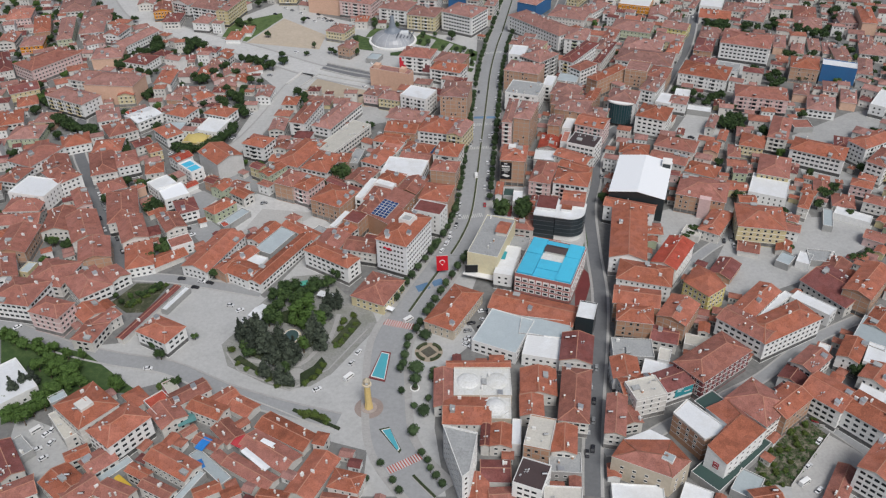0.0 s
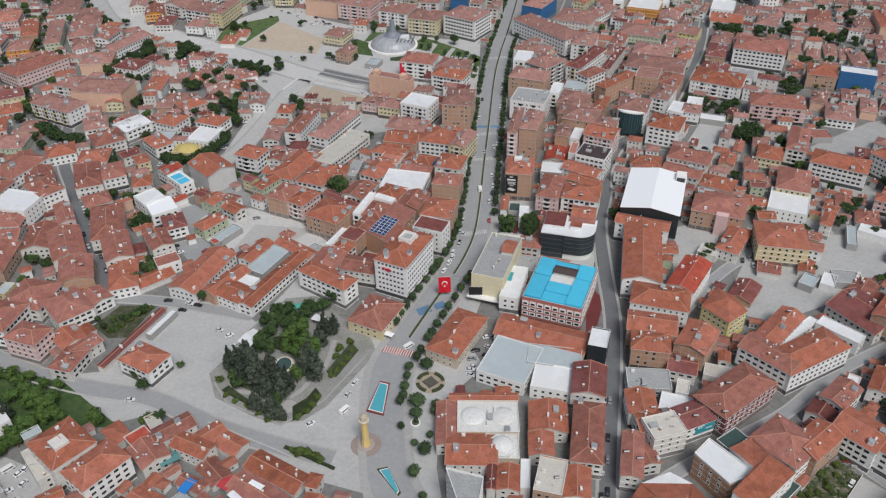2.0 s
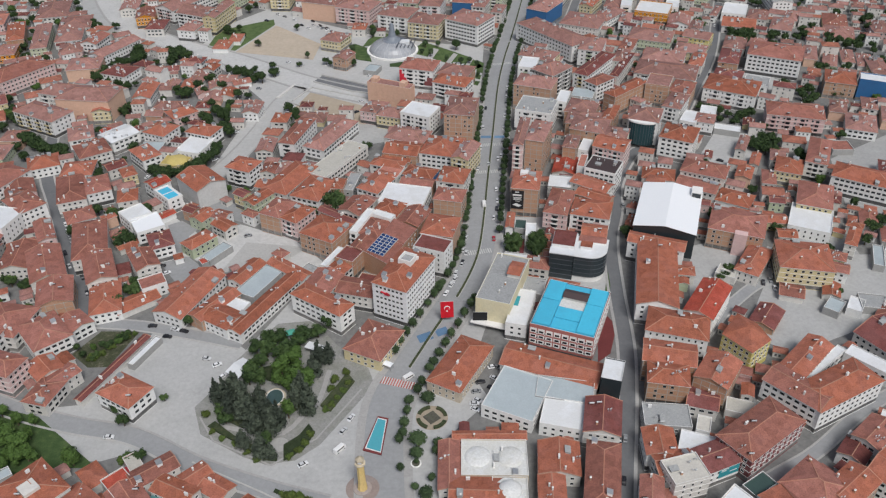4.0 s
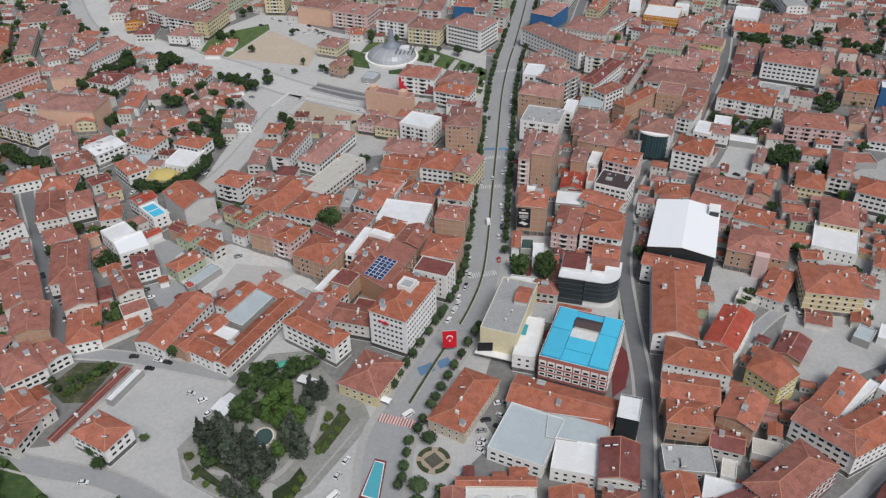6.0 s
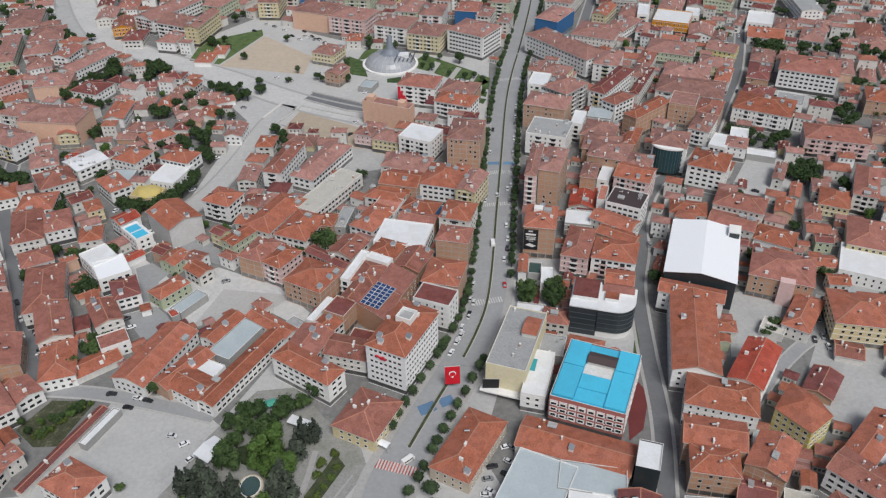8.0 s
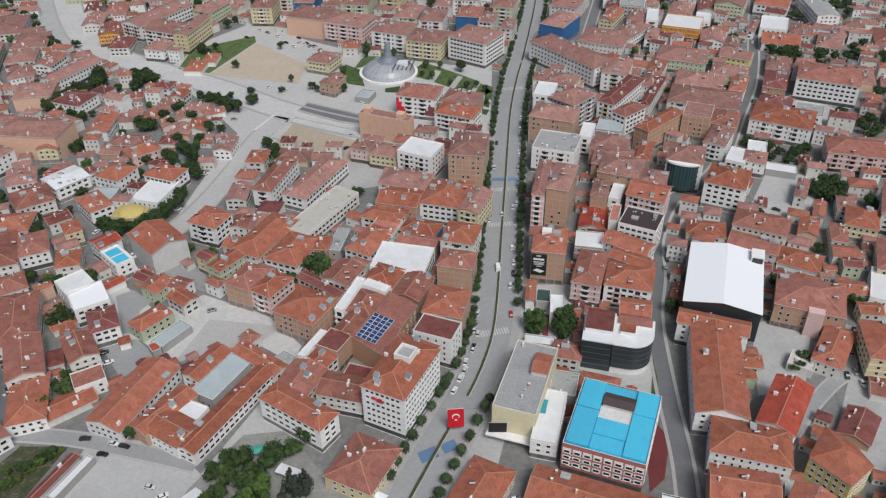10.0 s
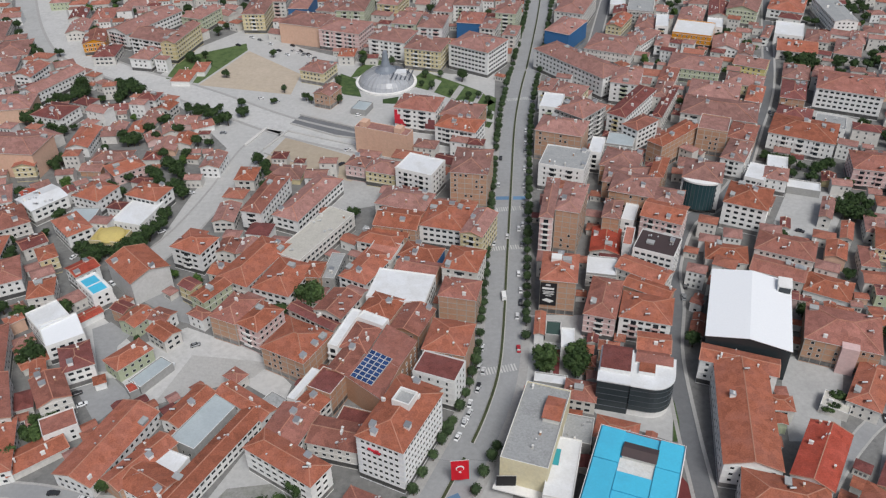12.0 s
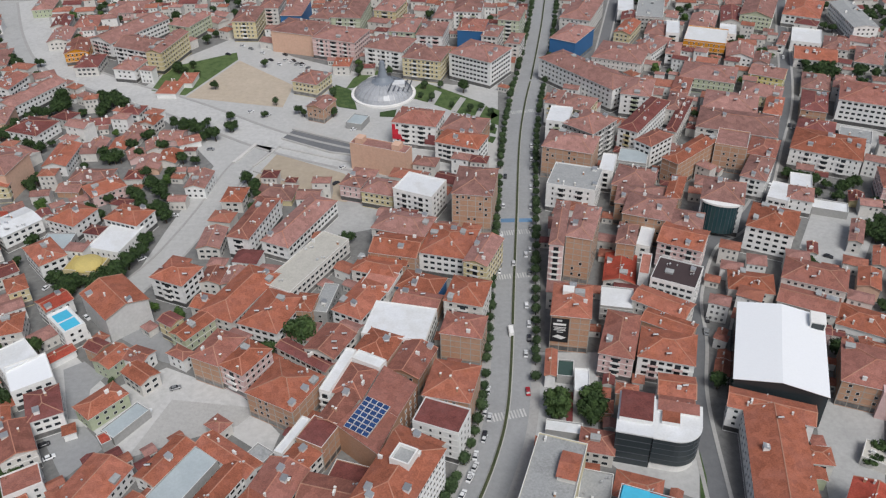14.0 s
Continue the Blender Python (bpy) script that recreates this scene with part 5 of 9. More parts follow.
house(244.4, 727.6, 20.0, 27.5, -22.8, 2, 'f', 'w', 'w')
house(237.7, 696.4, 26.0, 23.0, -19.9, 2, 'g', 'o', 'c')
house(272.3, 690.8, 16.8, 28.6, -26.9, 2, 'h', 'o', 'c')
house(220.9, 653.3, 16.2, 24.9, -23.1, 2, 'h', 'r', 'c')
house(182.0, 763.9, 18.7, 24.6, -22.6, 2, 'g', 'r', 'c')
house(206.2, 774.1, 15.8, 33.5, -17.5, 2, 'g', 'd', 'c')
house(-394.7, 732.2, 22.0, 27.9, 11.8, 3, 'h', 'p', 'p')
house(-365.1, 705.0, 13.1, 42.5, 18.8, 3, 'h', 'o', 'k')
house(-339.7, 693.1, 13.1, 55.9, 14.0, 3, 'h', 'r', 'c')
house(-354.9, 765.0, 25.9, 42.9, 12.2, 2, 'h', 'r', 'c')
house(-324.6, 730.7, 25.6, 31.0, 12.1, 2, 'h', 'r', 'c')
house(-320.1, 700.7, 20.6, 25.9, 12.0, 2, 'h', 'r', 'w')
house(-309.5, 672.2, 18.3, 22.3, 14.9, 2, 'h', 'r', 'p')
house(-358.2, 663.8, 18.7, 22.7, 10.8, 3, 'h', 'r', 'O')
house(-382.3, 672.8, 15.6, 22.6, 4.8, 3, 'g', 'p', 'c')
house(-366.3, 620.7, 11.8, 44.7, 25.4, 3, 'h', 'd', 'c')
house(-329.5, 618.1, 44.8, 26.5, 52.7, 4, 'h', 'r', 'p')
house(-285.4, 633.7, 24.8, 24.4, 6.9, 3, 'h', 'r', 'c')
house(-260.2, 566.8, 39.3, 24.3, -9.3, 5, 'h', 'o', 'q')
house(-283.9, 574.7, 20.2, 19.9, -18.1, 5, 'h', 'r', 'c')
house(-331.1, 569.4, 21.4, 18.3, 27.4, 3, 'g', 'd', 'c')
house(-322.1, 551.3, 13.8, 16.5, 22.4, 2, 'h', 'o', 'c')
house(-285.3, 546.3, 36.6, 18.1, -29.5, 4, 'h', 'r', 'w')
house(-320.3, 518.5, 15.0, 22.7, 20.3, 3, 'h', 'o', 'c')
house(-297.6, 523.2, 15.0, 15.8, -2.4, 2, 'h', 'r', 'c')
house(-303.6, 500.8, 22.4, 20.9, 1.5, 2, 'h', 'r', 'c')
house(-265.8, 487.5, 17.9, 17.1, 22.3, 2, 'h', 'o', 'w')
house(-283.2, 463.5, 20.5, 29.1, -26.7, 3, 'h', 'r', 'w')
house(-286.2, 436.8, 12.7, 17.9, -14.7, 3, 'h', 'r', 'w')
house(-268.5, 456.1, 17.3, 17.7, 26.2, 2, 'g', 'r', 'c')
house(-265.1, 415.5, 24.5, 20.1, -15.7, 4, 'f', 'w', 'w')
house(-254.8, 430.8, 14.9, 21.2, 46.1, 4, 'h', 'r', 'w')
house(-235.4, 406.0, 9.7, 21.9, 27.0, 3, 'g', 'r', 'c')
house(-266.9, 401.4, 20.9, 16.2, 0.3, 3, 'h', 'r', 'c')
house(-235.5, 449.7, 15.4, 31.7, 19.4, 3, 'h', 'r', 'c')
house(-238.5, 472.4, 18.3, 17.6, 6.4, 3, 'h', 'o', 'c')
house(-238.1, 497.6, 19.1, 19.7, 31.2, 3, 'h', 'r', 'c')
house(-221.6, 453.4, 13.6, 19.7, 23.1, 3, 'h', 'r', 'w')
house(-223.3, 425.0, 14.8, 14.0, 28.1, 2, 'h', 'r', 'w')
house(-208.1, 396.5, 17.2, 35.9, 17.1, 3, 'h', 'r', 'c')
house(-189.1, 399.5, 13.8, 6.1, 37.4, 1, 'g', 'o', 'c')
house(-254.6, 524.8, 15.4, 18.8, 20.5, 2, 'h', 'r', 'c')
house(272.1, 630.1, 10.1, 29.0, -20.7, 2, 'h', 'r', 'c')
house(315.0, 677.5, 23.2, 29.6, -21.4, 1, 'h', 'r', 'c')
house(322.8, 704.0, 19.1, 31.2, -20.2, 1, 'h', 'r', 'c')
house(349.4, 680.0, 15.7, 28.0, -10.6, 2, 'h', 'r', 'c')
house(362.2, 669.9, 12.7, 42.0, -16.7, 4, 'h', 'o', 'q')
house(284.6, 621.5, 10.9, 23.6, -23.7, 1, 'h', 'r', 'c')
house(301.2, 628.7, 8.9, 25.7, -17.8, 1, 'h', 'r', 'c')
house(310.4, 619.7, 10.0, 25.5, -19.8, 1, 'h', 'r', 'c')
house(312.1, 603.4, 12.4, 27.0, -12.9, 2, 'h', 'r', 'c')
house(343.6, 626.8, 12.9, 25.5, -22.0, 2, 'h', 'r', 'c')
house(340.2, 607.6, 19.7, 23.1, -21.2, 2, 'h', 'r', 'c')
house(319.4, 574.7, 10.0, 32.2, -24.2, 2, 'h', 'r', 'c')
house(269.0, 570.7, 20.2, 22.5, -22.0, 4, 'h', 'o', 'k')
house(290.6, 559.2, 24.6, 12.0, -25.0, 5, 'f', 'w', 'b')
house(254.4, 536.5, 11.6, 19.2, -23.3, 2, 'h', 'r', 'c')
house(259.7, 512.9, 18.6, 24.9, -22.3, 2, 'h', 'o', 'c')
house(277.6, 540.3, 9.7, 18.1, -21.2, 2, 'h', 'r', 'c')
house(284.1, 523.0, 11.3, 23.7, -23.4, 2, 'h', 'r', 'c')
house(302.9, 510.8, 10.3, 29.8, -38.6, 3, 'f', 'w', 'w')
house(217.5, 520.7, 36.9, 21.6, -17.4, 4, 'h', 'r', 'p')
house(189.8, 472.5, 8.4, 14.7, -19.9, 2, 'h', 'r', 'c')
house(189.6, 454.8, 14.9, 18.4, -24.8, 3, 'h', 'o', 'y')
house(211.4, 466.0, 12.1, 33.1, -26.6, 4, 'h', 'r', 'c')
house(235.5, 487.3, 13.4, 12.6, -2.6, 1, 'f', 'r', 'g')
house(225.8, 436.3, 32.3, 18.5, -31.7, 4, 'h', 'o', 'w')
house(249.9, 453.6, 11.2, 18.8, -22.7, 2, 'h', 'd', 'c')
house(262.5, 441.6, 14.3, 31.9, -63.0, 5, 'h', 'o', 'w')
house(257.9, 417.9, 12.0, 25.4, -46.0, 5, 'h', 'r', 'w')
house(175.2, 446.9, 7.4, 15.9, -18.1, 2, 'h', 'r', 'c')
house(192.0, 421.3, 18.3, 26.3, -23.9, 3, 'h', 'r', 'y')
house(182.5, 401.9, 22.0, 24.4, -26.0, 2, 'f', 'w', 'w')
house(195.6, 379.7, 6.5, 18.3, -32.0, 3, 'h', 'o', 'c')
house(217.1, 405.9, 8.9, 15.9, -21.9, 1, 'h', 'r', 'c')
house(223.0, 388.1, 12.4, 15.0, -20.1, 1, 'h', 'r', 'c')
house(206.1, 369.9, 5.4, 19.0, -22.1, 1, 'f', 'B', 'g')
house(221.8, 371.8, 20.2, 8.3, -36.2, 1, 'f', 'w', 'w')
house(-57.8, 359.6, 13.5, 11.7, -19.7, 1, 'f', 'd', 'k')
house(23.8, 348.9, 10.4, 12.9, -16.7, 2, 'f', 'g', 'g')
house(18.1, 377.8, 12.9, 5.2, -13.6, 1, 'f', 'w', 'g')
house(60.0, 387.4, 12.3, 10.7, -14.4, 4, 'g', 'o', 'w')
house(57.1, 377.4, 11.4, 8.8, -16.5, 4, 'g', 'r', 'w')
house(-236.4, 524.1, 8.0, 12.8, 34.8, 2, 'g', 'R', 'w')
house(-217.3, 528.2, 6.9, 7.9, 34.9, 2, 'g', 'd', 'w')
house(-129.3, 501.4, 10.5, 16.5, -4.1, 2, 'g', 'r', 'c')
house(-113.7, 470.6, 8.2, 12.5, -11.2, 2, 'g', 'r', 'c')
house(-116.3, 478.2, 6.3, 7.0, -11.2, 1, 'f', 'w', 'w')
house(-72.0, 452.6, 6.4, 19.2, -12.3, 2, 'f', 'g', 'g')
house(72.3, 485.2, 6.3, 15.3, -22.0, 3, 'f', 'w', 'w')
house(66.0, 460.6, 4.3, 15.3, -19.1, 4, 'f', 'p', 'w')
house(77.9, 502.5, 23.2, 21.6, -22.9, 5, 'h', 'r', 'k')
house(92.0, 489.6, 14.7, 16.8, -21.9, 5, 'h', 'r', 'c')
house(172.0, 514.8, 16.6, 9.0, -21.8, 1, 'f', 'w', 'g')
house(188.8, 522.4, 7.8, 10.4, -20.8, 1, 'g', 'd', 'c')
house(-66.5, 625.6, 10.0, 12.4, -21.5, 1, 'f', 'B', 'g')
house(102.7, 634.6, 18.2, 26.8, -20.2, 5, 'h', 'r', 'w')
house(67.6, 549.0, 7.3, 18.0, -18.7, 4, 'f', 'w', 'w')
house(133.9, 648.1, 10.2, 22.2, -24.2, 3, 'h', 'r', 'c')
house(122.3, 619.5, 9.4, 25.7, -23.3, 4, 'h', 'r', 'c')
house(179.7, 615.5, 9.4, 24.4, -25.3, 3, 'h', 'o', 'c')
house(94.6, 519.1, 7.8, 22.4, -23.8, 5, 'h', 'o', 'k')
house(213.2, 580.2, 17.0, 17.3, -26.5, 2, 'f', 'g', 'w')
house(-152.7, 779.7, 18.1, 32.1, -5.7, 5, 'h', 'r', 'y')
house(-119.3, 790.7, 16.3, 35.2, -6.6, 5, 'h', 'r', 'b')
house(-77.5, 785.7, 22.5, 41.0, -9.6, 5, 'h', 'r', 'n')
house(23.4, 731.5, 12.2, 20.7, -18.7, 5, 'h', 'r', 'c')
house(37.6, 716.8, 10.2, 20.1, -17.8, 5, 'h', 'r', 'c')
house(142.5, 744.3, 14.2, 28.3, -20.7, 3, 'h', 'r', 'w')
house(144.3, 706.1, 8.9, 21.7, -19.9, 3, 'h', 'r', 'w')
house(151.1, 735.6, 9.2, 24.5, -15.7, 4, 'f', 'w', 'w')
house(193.9, 743.7, 11.5, 19.6, -18.7, 2, 'f', 'w', 'w')
house(200.5, 692.1, 10.7, 18.5, -25.0, 2, 'g', 'r', 'c')
house(226.9, 724.7, 6.1, 26.1, -28.8, 2, 'h', 'r', 'c')
house(259.8, 713.5, 15.9, 22.3, -25.8, 2, 'h', 'r', 'c')
house(287.5, 709.0, 9.8, 24.6, -27.8, 2, 'h', 'r', 'c')
house(85.2, 270.5, 13.1, 12.3, -19.9, 2, 'g', 'd', 'c')
house(76.2, 245.3, 15.1, 12.1, -22.0, 2, 'f', 'w', 'w')

corner_building([(-17.1, 179.5), (-14.1, 182.1), (-9.8, 201.2), (-23.5, 206.0)], 6, "g", "w", False, "white wedge-shaped block with cluttered grey flat roof")
corner_building([(73.7, 214.1), (82.7, 199.3), (94.1, 203.7), (81.4, 221.2)], 4, "w", "k", False, "bare brick block with white concrete frame and white deck", 4.4)
free_building([(81.7, 193.6, 16.0), (87.9, 186.6, 12.5), (109.4, 203.5, 12.5), (97.9, 220.1, 14.0), (87.8, 215.3, 14.0), (93.0, 204.4, 15.9)], [(99.8, 208.5, 17.0)],
              [([0, 1, 2, 6], "o"), ([2, 3, 6], "r"), ([5, 6, 3, 4], "o"), ([0, 6, 5], "o")], "w", "white block with a lopsided orange tiled roof", (1,), 4.2)
free_building([(43.6, 193.1, 11.8), (65.0, 181.5, 11.8), (74.5, 189.4, 11.8), (69.4, 200.5, 11.8), (62.0, 206.2, 11.8), (50.0, 201.6, 11.8)], [(53.7, 193.6, 14.0), (64.6, 190.3, 14.6)],
              [([0, 1, 7, 6], "r"), ([1, 2, 7], "r"), ([2, 3, 7], "o"), ([3, 5, 6, 7], "o"), ([5, 0, 6], "o"), ([3, 4, 5], "w")], "s", "three-cornered tan block with tiled roof and white terrace", (0, 1), 5.0)
corner_building([(102.3, 303.4), (111.3, 290.6), (122.4, 298.5), (119.8, 309.2), (113.4, 316.8)], 4, "o", "Y", True, "lemon-yellow five-sided block with orange tiled roof")


# ---- trees ----
BARK = mat("bark", (0.11, 0.085, 0.06), spread=0.3, grain=3.0)
LEAF = {
    "b": mat("dark_broad_leaves", (0.042, 0.080, 0.024), second=(0.060, 0.100, 0.030), spread=0.45, grain=0.8, stain=0.3, rough=0.7, per_object=0.25),
    "l": mat("light_green_leaves", (0.085, 0.155, 0.034), second=(0.070, 0.125, 0.030), spread=0.4, grain=0.8, stain=0.3, rough=0.7, per_object=0.2),
    "c": mat("dusky_conifer_needles", (0.050, 0.066, 0.048), second=(0.065, 0.082, 0.058), spread=0.4, grain=0.8, stain=0.3, rough=0.8, per_object=0.25),
    "s": mat("street_tree_leaves", (0.045, 0.080, 0.032), second=(0.058, 0.095, 0.038), spread=0.4, grain=1.2, stain=0.4, rough=0.7, per_object=0.25),
    "p": mat("pale_bush_leaves", (0.10, 0.14, 0.03), second=(0.07, 0.11, 0.025), spread=0.4, grain=1.0, stain=0.3, rough=0.7, per_object=0.25),
}


def crown_mesh(kind, seed):
    """A crown about 1 high and wide: many small bent leaf sprays over uneven lobes."""
    rnd = random.Random(seed)
    s = Shape()
    lobes = []
    if kind == "c":
        for j in range(9):
            t = j / 8
            r = 0.36 * (1 - t) ** 0.8 + 0.05
            for _ in range(3 if t < 0.7 else 1):
                a = rnd.uniform(0, 6.28)
                lobes.append((r * 0.55 * math.cos(a), r * 0.55 * math.sin(a), 0.22 + 0.98 * t, r * 0.75, 0.13))
    elif kind == "s":
        for _ in range(6):
            a, q = rnd.uniform(0, 6.28), rnd.uniform(0, 0.14)
            lobes.append((q * math.cos(a), q * math.sin(a), 0.68 + rnd.uniform(-0.1, 0.1), 0.30, 0.28))
    else:
        low = 0.3 if kind == "p" else 0.62
        for _ in range(9):
            a, q = rnd.uniform(0, 6.28), rnd.uniform(0.08, 0.30)
            lobes.append((q * math.cos(a), q * math.sin(a), low + rnd.uniform(-0.16, 0.2), rnd.uniform(0.18, 0.27), rnd.uniform(0.15, 0.22)))
    size = 0.085
    for lx, ly, lz, lr, lh in lobes:
        # an uneven inner lump keeps the crown from being seen through
        n, base = 6, len(s.v)
        for k, zz in enumerate((-0.7, 0.0, 0.7)):
            for j in range(n):
                a = 6.283 * j / n + k
                g = lr * 0.72 * math.sqrt(1 - zz * zz * 0.8) * rnd.uniform(0.75, 1.1)
                s.v.append((lx + g * math.cos(a), ly + g * math.sin(a), lz + lh * 0.75 * zz))
        for k in range(2):
            for j in range(n):
                s.f.append((base + k * n + j, base + k * n + (j + 1) % n, base + (k + 1) * n + (j + 1) % n, base + (k + 1) * n + j))
                s.i.append(0)
        s.f.append(tuple(base + 2 * n + j for j in range(n)))
        s.i.append(0)
        for _ in range(int(480 / len(lobes)) + 6):
            z = rnd.uniform(-0.8, 1)
            a = rnd.uniform(0, 6.283)
            q = math.sqrt(max(0, 1 - z * z))
            nrm = Vector((q * math.cos(a), q * math.sin(a), z))
            c = Vector((lx, ly, lz)) + Vector((nrm.x * lr, nrm.y * lr, nrm.z * lh)) * rnd.uniform(0.72, 1.1)
            tilt = (nrm + Vector((rnd.uniform(-0.6, 0.6), rnd.uniform(-0.6, 0.6), rnd.uniform(-0.3, 0.6)))).normalized()
            u = tilt.orthogonal().normalized()
            v = tilt.cross(u)
            b = rnd.uniform(0, 6.28)
            u, v = u * math.cos(b) + v * math.sin(b), v * math.cos(b) - u * math.sin(b)
            e = size * rnd.uniform(0.5, 1.0)
            s.face([c - u * e, c - v * e * 0.6 + tilt * e * 0.2, c + u * e, c + v * e * 0.6 + tilt * e * 0.2], 0)
    return s.mesh("crown", [LEAF[kind]])


def trunk_mesh(tall):
    s = Shape()
    rows = [(0.0, 0.05), (0.15, 0.035), (tall * 0.6, 0.028), (tall, 0.018)]
    for (z0, r0), (z1, r1) in zip(rows, rows[1:]):
        for j in range(7):
            a, b = 6.283 * j / 7, 6.283 * (j + 1) / 7
            s.face([(r0 * math.cos(a), r0 * math.sin(a), z0), (r0 * math.cos(b), r0 * math.sin(b), z0), (r1 * math.cos(b), r1 * math.sin(b), z1), (r1 * math.cos(a), r1 * math.sin(a), z1)])
    for a in (0.4, 2.2, 4.1, 5.4):
        s.beam((0, 0, tall * 0.55), (0.2 * math.cos(a), 0.2 * math.sin(a), tall * 0.95), 0.025, 0.025)
    return s.mesh("trunk", [BARK])


CROWNS = {k: [crown_mesh(k, 11 * j + ord(k)) for j in range(3)] for k in "blcsp"}
TRUNK, BUSH_TRUNK = trunk_mesh(0.62), trunk_mesh(0.25)
TREE_WORDS = dict(b="dark green broadleaf tree in full leaf", l="light green broadleaf tree in full leaf", c="tall dusky grey-green conifer tree", s="small clipped round street tree", p="pale green leafy bush")
tree_no = [0]
FAR_TREES = []


def tree(x, y, kind, size):
    tree_no[0] += 1
    if y > 440 and kind in "blc":
        FAR_TREES.append((x, y, size, kind == "l"))
        return None
    rnd = random.Random(tree_no[0])
    ob = new("bush" if kind == "p" else "tree", BUSH_TRUNK if kind == "p" else TRUNK)
    tall = size * (1.3 if kind == "c" else 1.05) * rnd.uniform(0.85, 1.15)
    wide = size * rnd.uniform(0.95, 1.2)
    ob.matrix_world = Matrix.LocRotScale((x, y, 0), Euler((0, 0, rnd.uniform(0, 6.28))), (wide, wide, tall))
    tagged(ob, TREE_WORDS[kind], "bush" if kind == "p" else "tree")
    part("crown", rnd.choice(CROWNS[kind]), ob)
    return ob


tree(-85.5, 232.9, 'p', 4)
tree(-83.0, 231.7, 'p', 5)
tree(-79.6, 230.9, 'p', 5)
tree(-76.5, 229.0, 'p', 5)
tree(-73.8, 226.6, 'p', 4)
tree(-171.3, 251.0, 'l', 8)
tree(-173.1, 253.0, 'l', 7)
tree(-142.9, 334.1, 'b', 7)
tree(-160.9, 277.3, 'b', 6)
tree(-156.8, 271.1, 'b', 6)
tree(-163.8, 281.7, 'b', 6)
tree(-168.1, 284.9, 'b', 6)
tree(-143.4, 284.8, 'b', 4)
tree(-148.4, 251.8, 'b', 6)
tree(-144.4, 251.6, 'b', 6)
tree(-152.2, 252.0, 'p', 5)
tree(-49.6, 201.6, 's', 4)
tree(-44.6, 192.7, 's', 4)
tree(-41.7, 187.5, 's', 4)
tree(-32.5, 206.3, 's', 4)
tree(-30.4, 202.6, 's', 4)
tree(-29.1, 197.8, 's', 4)
tree(-26.9, 194.1, 's', 4)
tree(-24.7, 189.8, 's', 4)
tree(-55.6, 194.0, 's', 4)
tree(-237.3, 288.3, 'l', 7)
tree(-232.0, 285.2, 'l', 7)
tree(-224.8, 280.9, 'l', 8)
tree(-218.1, 277.5, 'l', 8)
tree(-213.2, 275.5, 'l', 7)
tree(-205.7, 269.4, 'l', 7)
tree(-212.5, 265.6, 'l', 8)
tree(-205.5, 260.9, 'l', 8)
tree(-202.4, 263.4, 'l', 9)
tree(-195.8, 259.6, 'l', 9)
tree(-190.1, 253.9, 'l', 8)
tree(-196.6, 254.0, 'l', 8)
tree(-200.0, 248.6, 'l', 8)
tree(-196.9, 243.2, 'l', 8)
tree(-200.8, 239.9, 'l', 8)
tree(-204.7, 236.5, 'l', 8)
tree(-206.5, 231.5, 'l', 8)
tree(-212.9, 238.4, 'l', 7)
tree(-215.4, 235.0, 'l', 7)
tree(-205.2, 245.3, 'l', 7)
tree(-217.4, 249.1, 'c', 7)
tree(-215.0, 254.5, 'c', 7)
tree(-211.7, 256.3, 'c', 7)
tree(-221.2, 243.9, 'l', 6)
tree(-240.8, 368.5, 'b', 6)
tree(-233.4, 365.4, 'b', 6)
tree(-245.1, 371.4, 'b', 5)
tree(-187.0, 313.5, 'b', 4)
tree(-183.8, 318.1, 'l', 4)
tree(-180.0, 320.2, 'b', 4)
tree(-191.3, 318.3, 'b', 4)
tree(-173.2, 322.2, 'l', 4)
tree(-177.6, 366.3, 'b', 6)
tree(-173.4, 368.9, 'b', 6)
tree(-181.1, 361.1, 'b', 5)
tree(125.5, 364.0, 'b', 6)
tree(128.3, 362.0, 'b', 5)
tree(167.2, 245.3, 'b', 9)
tree(167.0, 247.9, 'b', 8)
tree(181.3, 376.8, 'b', 8)
tree(214.9, 335.8, 'b', 6)
tree(208.7, 332.5, 'b', 6)
tree(203.4, 331.3, 'b', 5)
tree(175.2, 343.0, 'b', 4)
tree(31.7, 385.5, 'b', 10)
tree(29.0, 382.7, 'b', 9)
tree(15.9, 386.5, 'b', 8)
tree(18.2, 392.6, 'b', 8)
tree(-82.0, 431.0, 'b', 12)
tree(-84.9, 436.6, 'b', 8)
tree(-80.4, 438.5, 'b', 8)
tree(-175.9, 470.3, 'b', 8)
tree(-171.7, 477.8, 'b', 8)
tree(-169.1, 483.9, 'b', 8)
tree(-166.3, 489.4, 'b', 7)
tree(-187.7, 472.5, 'b', 8)
tree(-184.4, 474.7, 'b', 7)
tree(-199.8, 587.3, 'b', 8)
tree(-186.5, 466.7, 'b', 8)
tree(-191.0, 469.0, 'b', 7)
tree(-191.7, 432.8, 'b', 6)
tree(-152.2, 411.5, 'b', 4)
tree(-222.1, 661.3, 'b', 9)
tree(-219.5, 665.4, 'b', 8)
tree(-225.7, 649.7, 'b', 7)
tree(-254.0, 655.1, 'b', 8)
tree(-249.9, 658.9, 'b', 8)
tree(-257.7, 672.0, 'b', 7)
tree(-188.8, 613.8, 'b', 7)
tree(-194.1, 602.3, 'b', 7)
tree(-177.7, 601.4, 'b', 7)
tree(-201.9, 589.4, 'b', 8)
tree(-208.1, 594.4, 'b', 7)
tree(-172.2, 558.2, 'b', 8)
tree(-166.9, 555.0, 'b', 8)
tree(-165.2, 560.8, 'l', 7)
tree(-178.2, 570.5, 'b', 7)
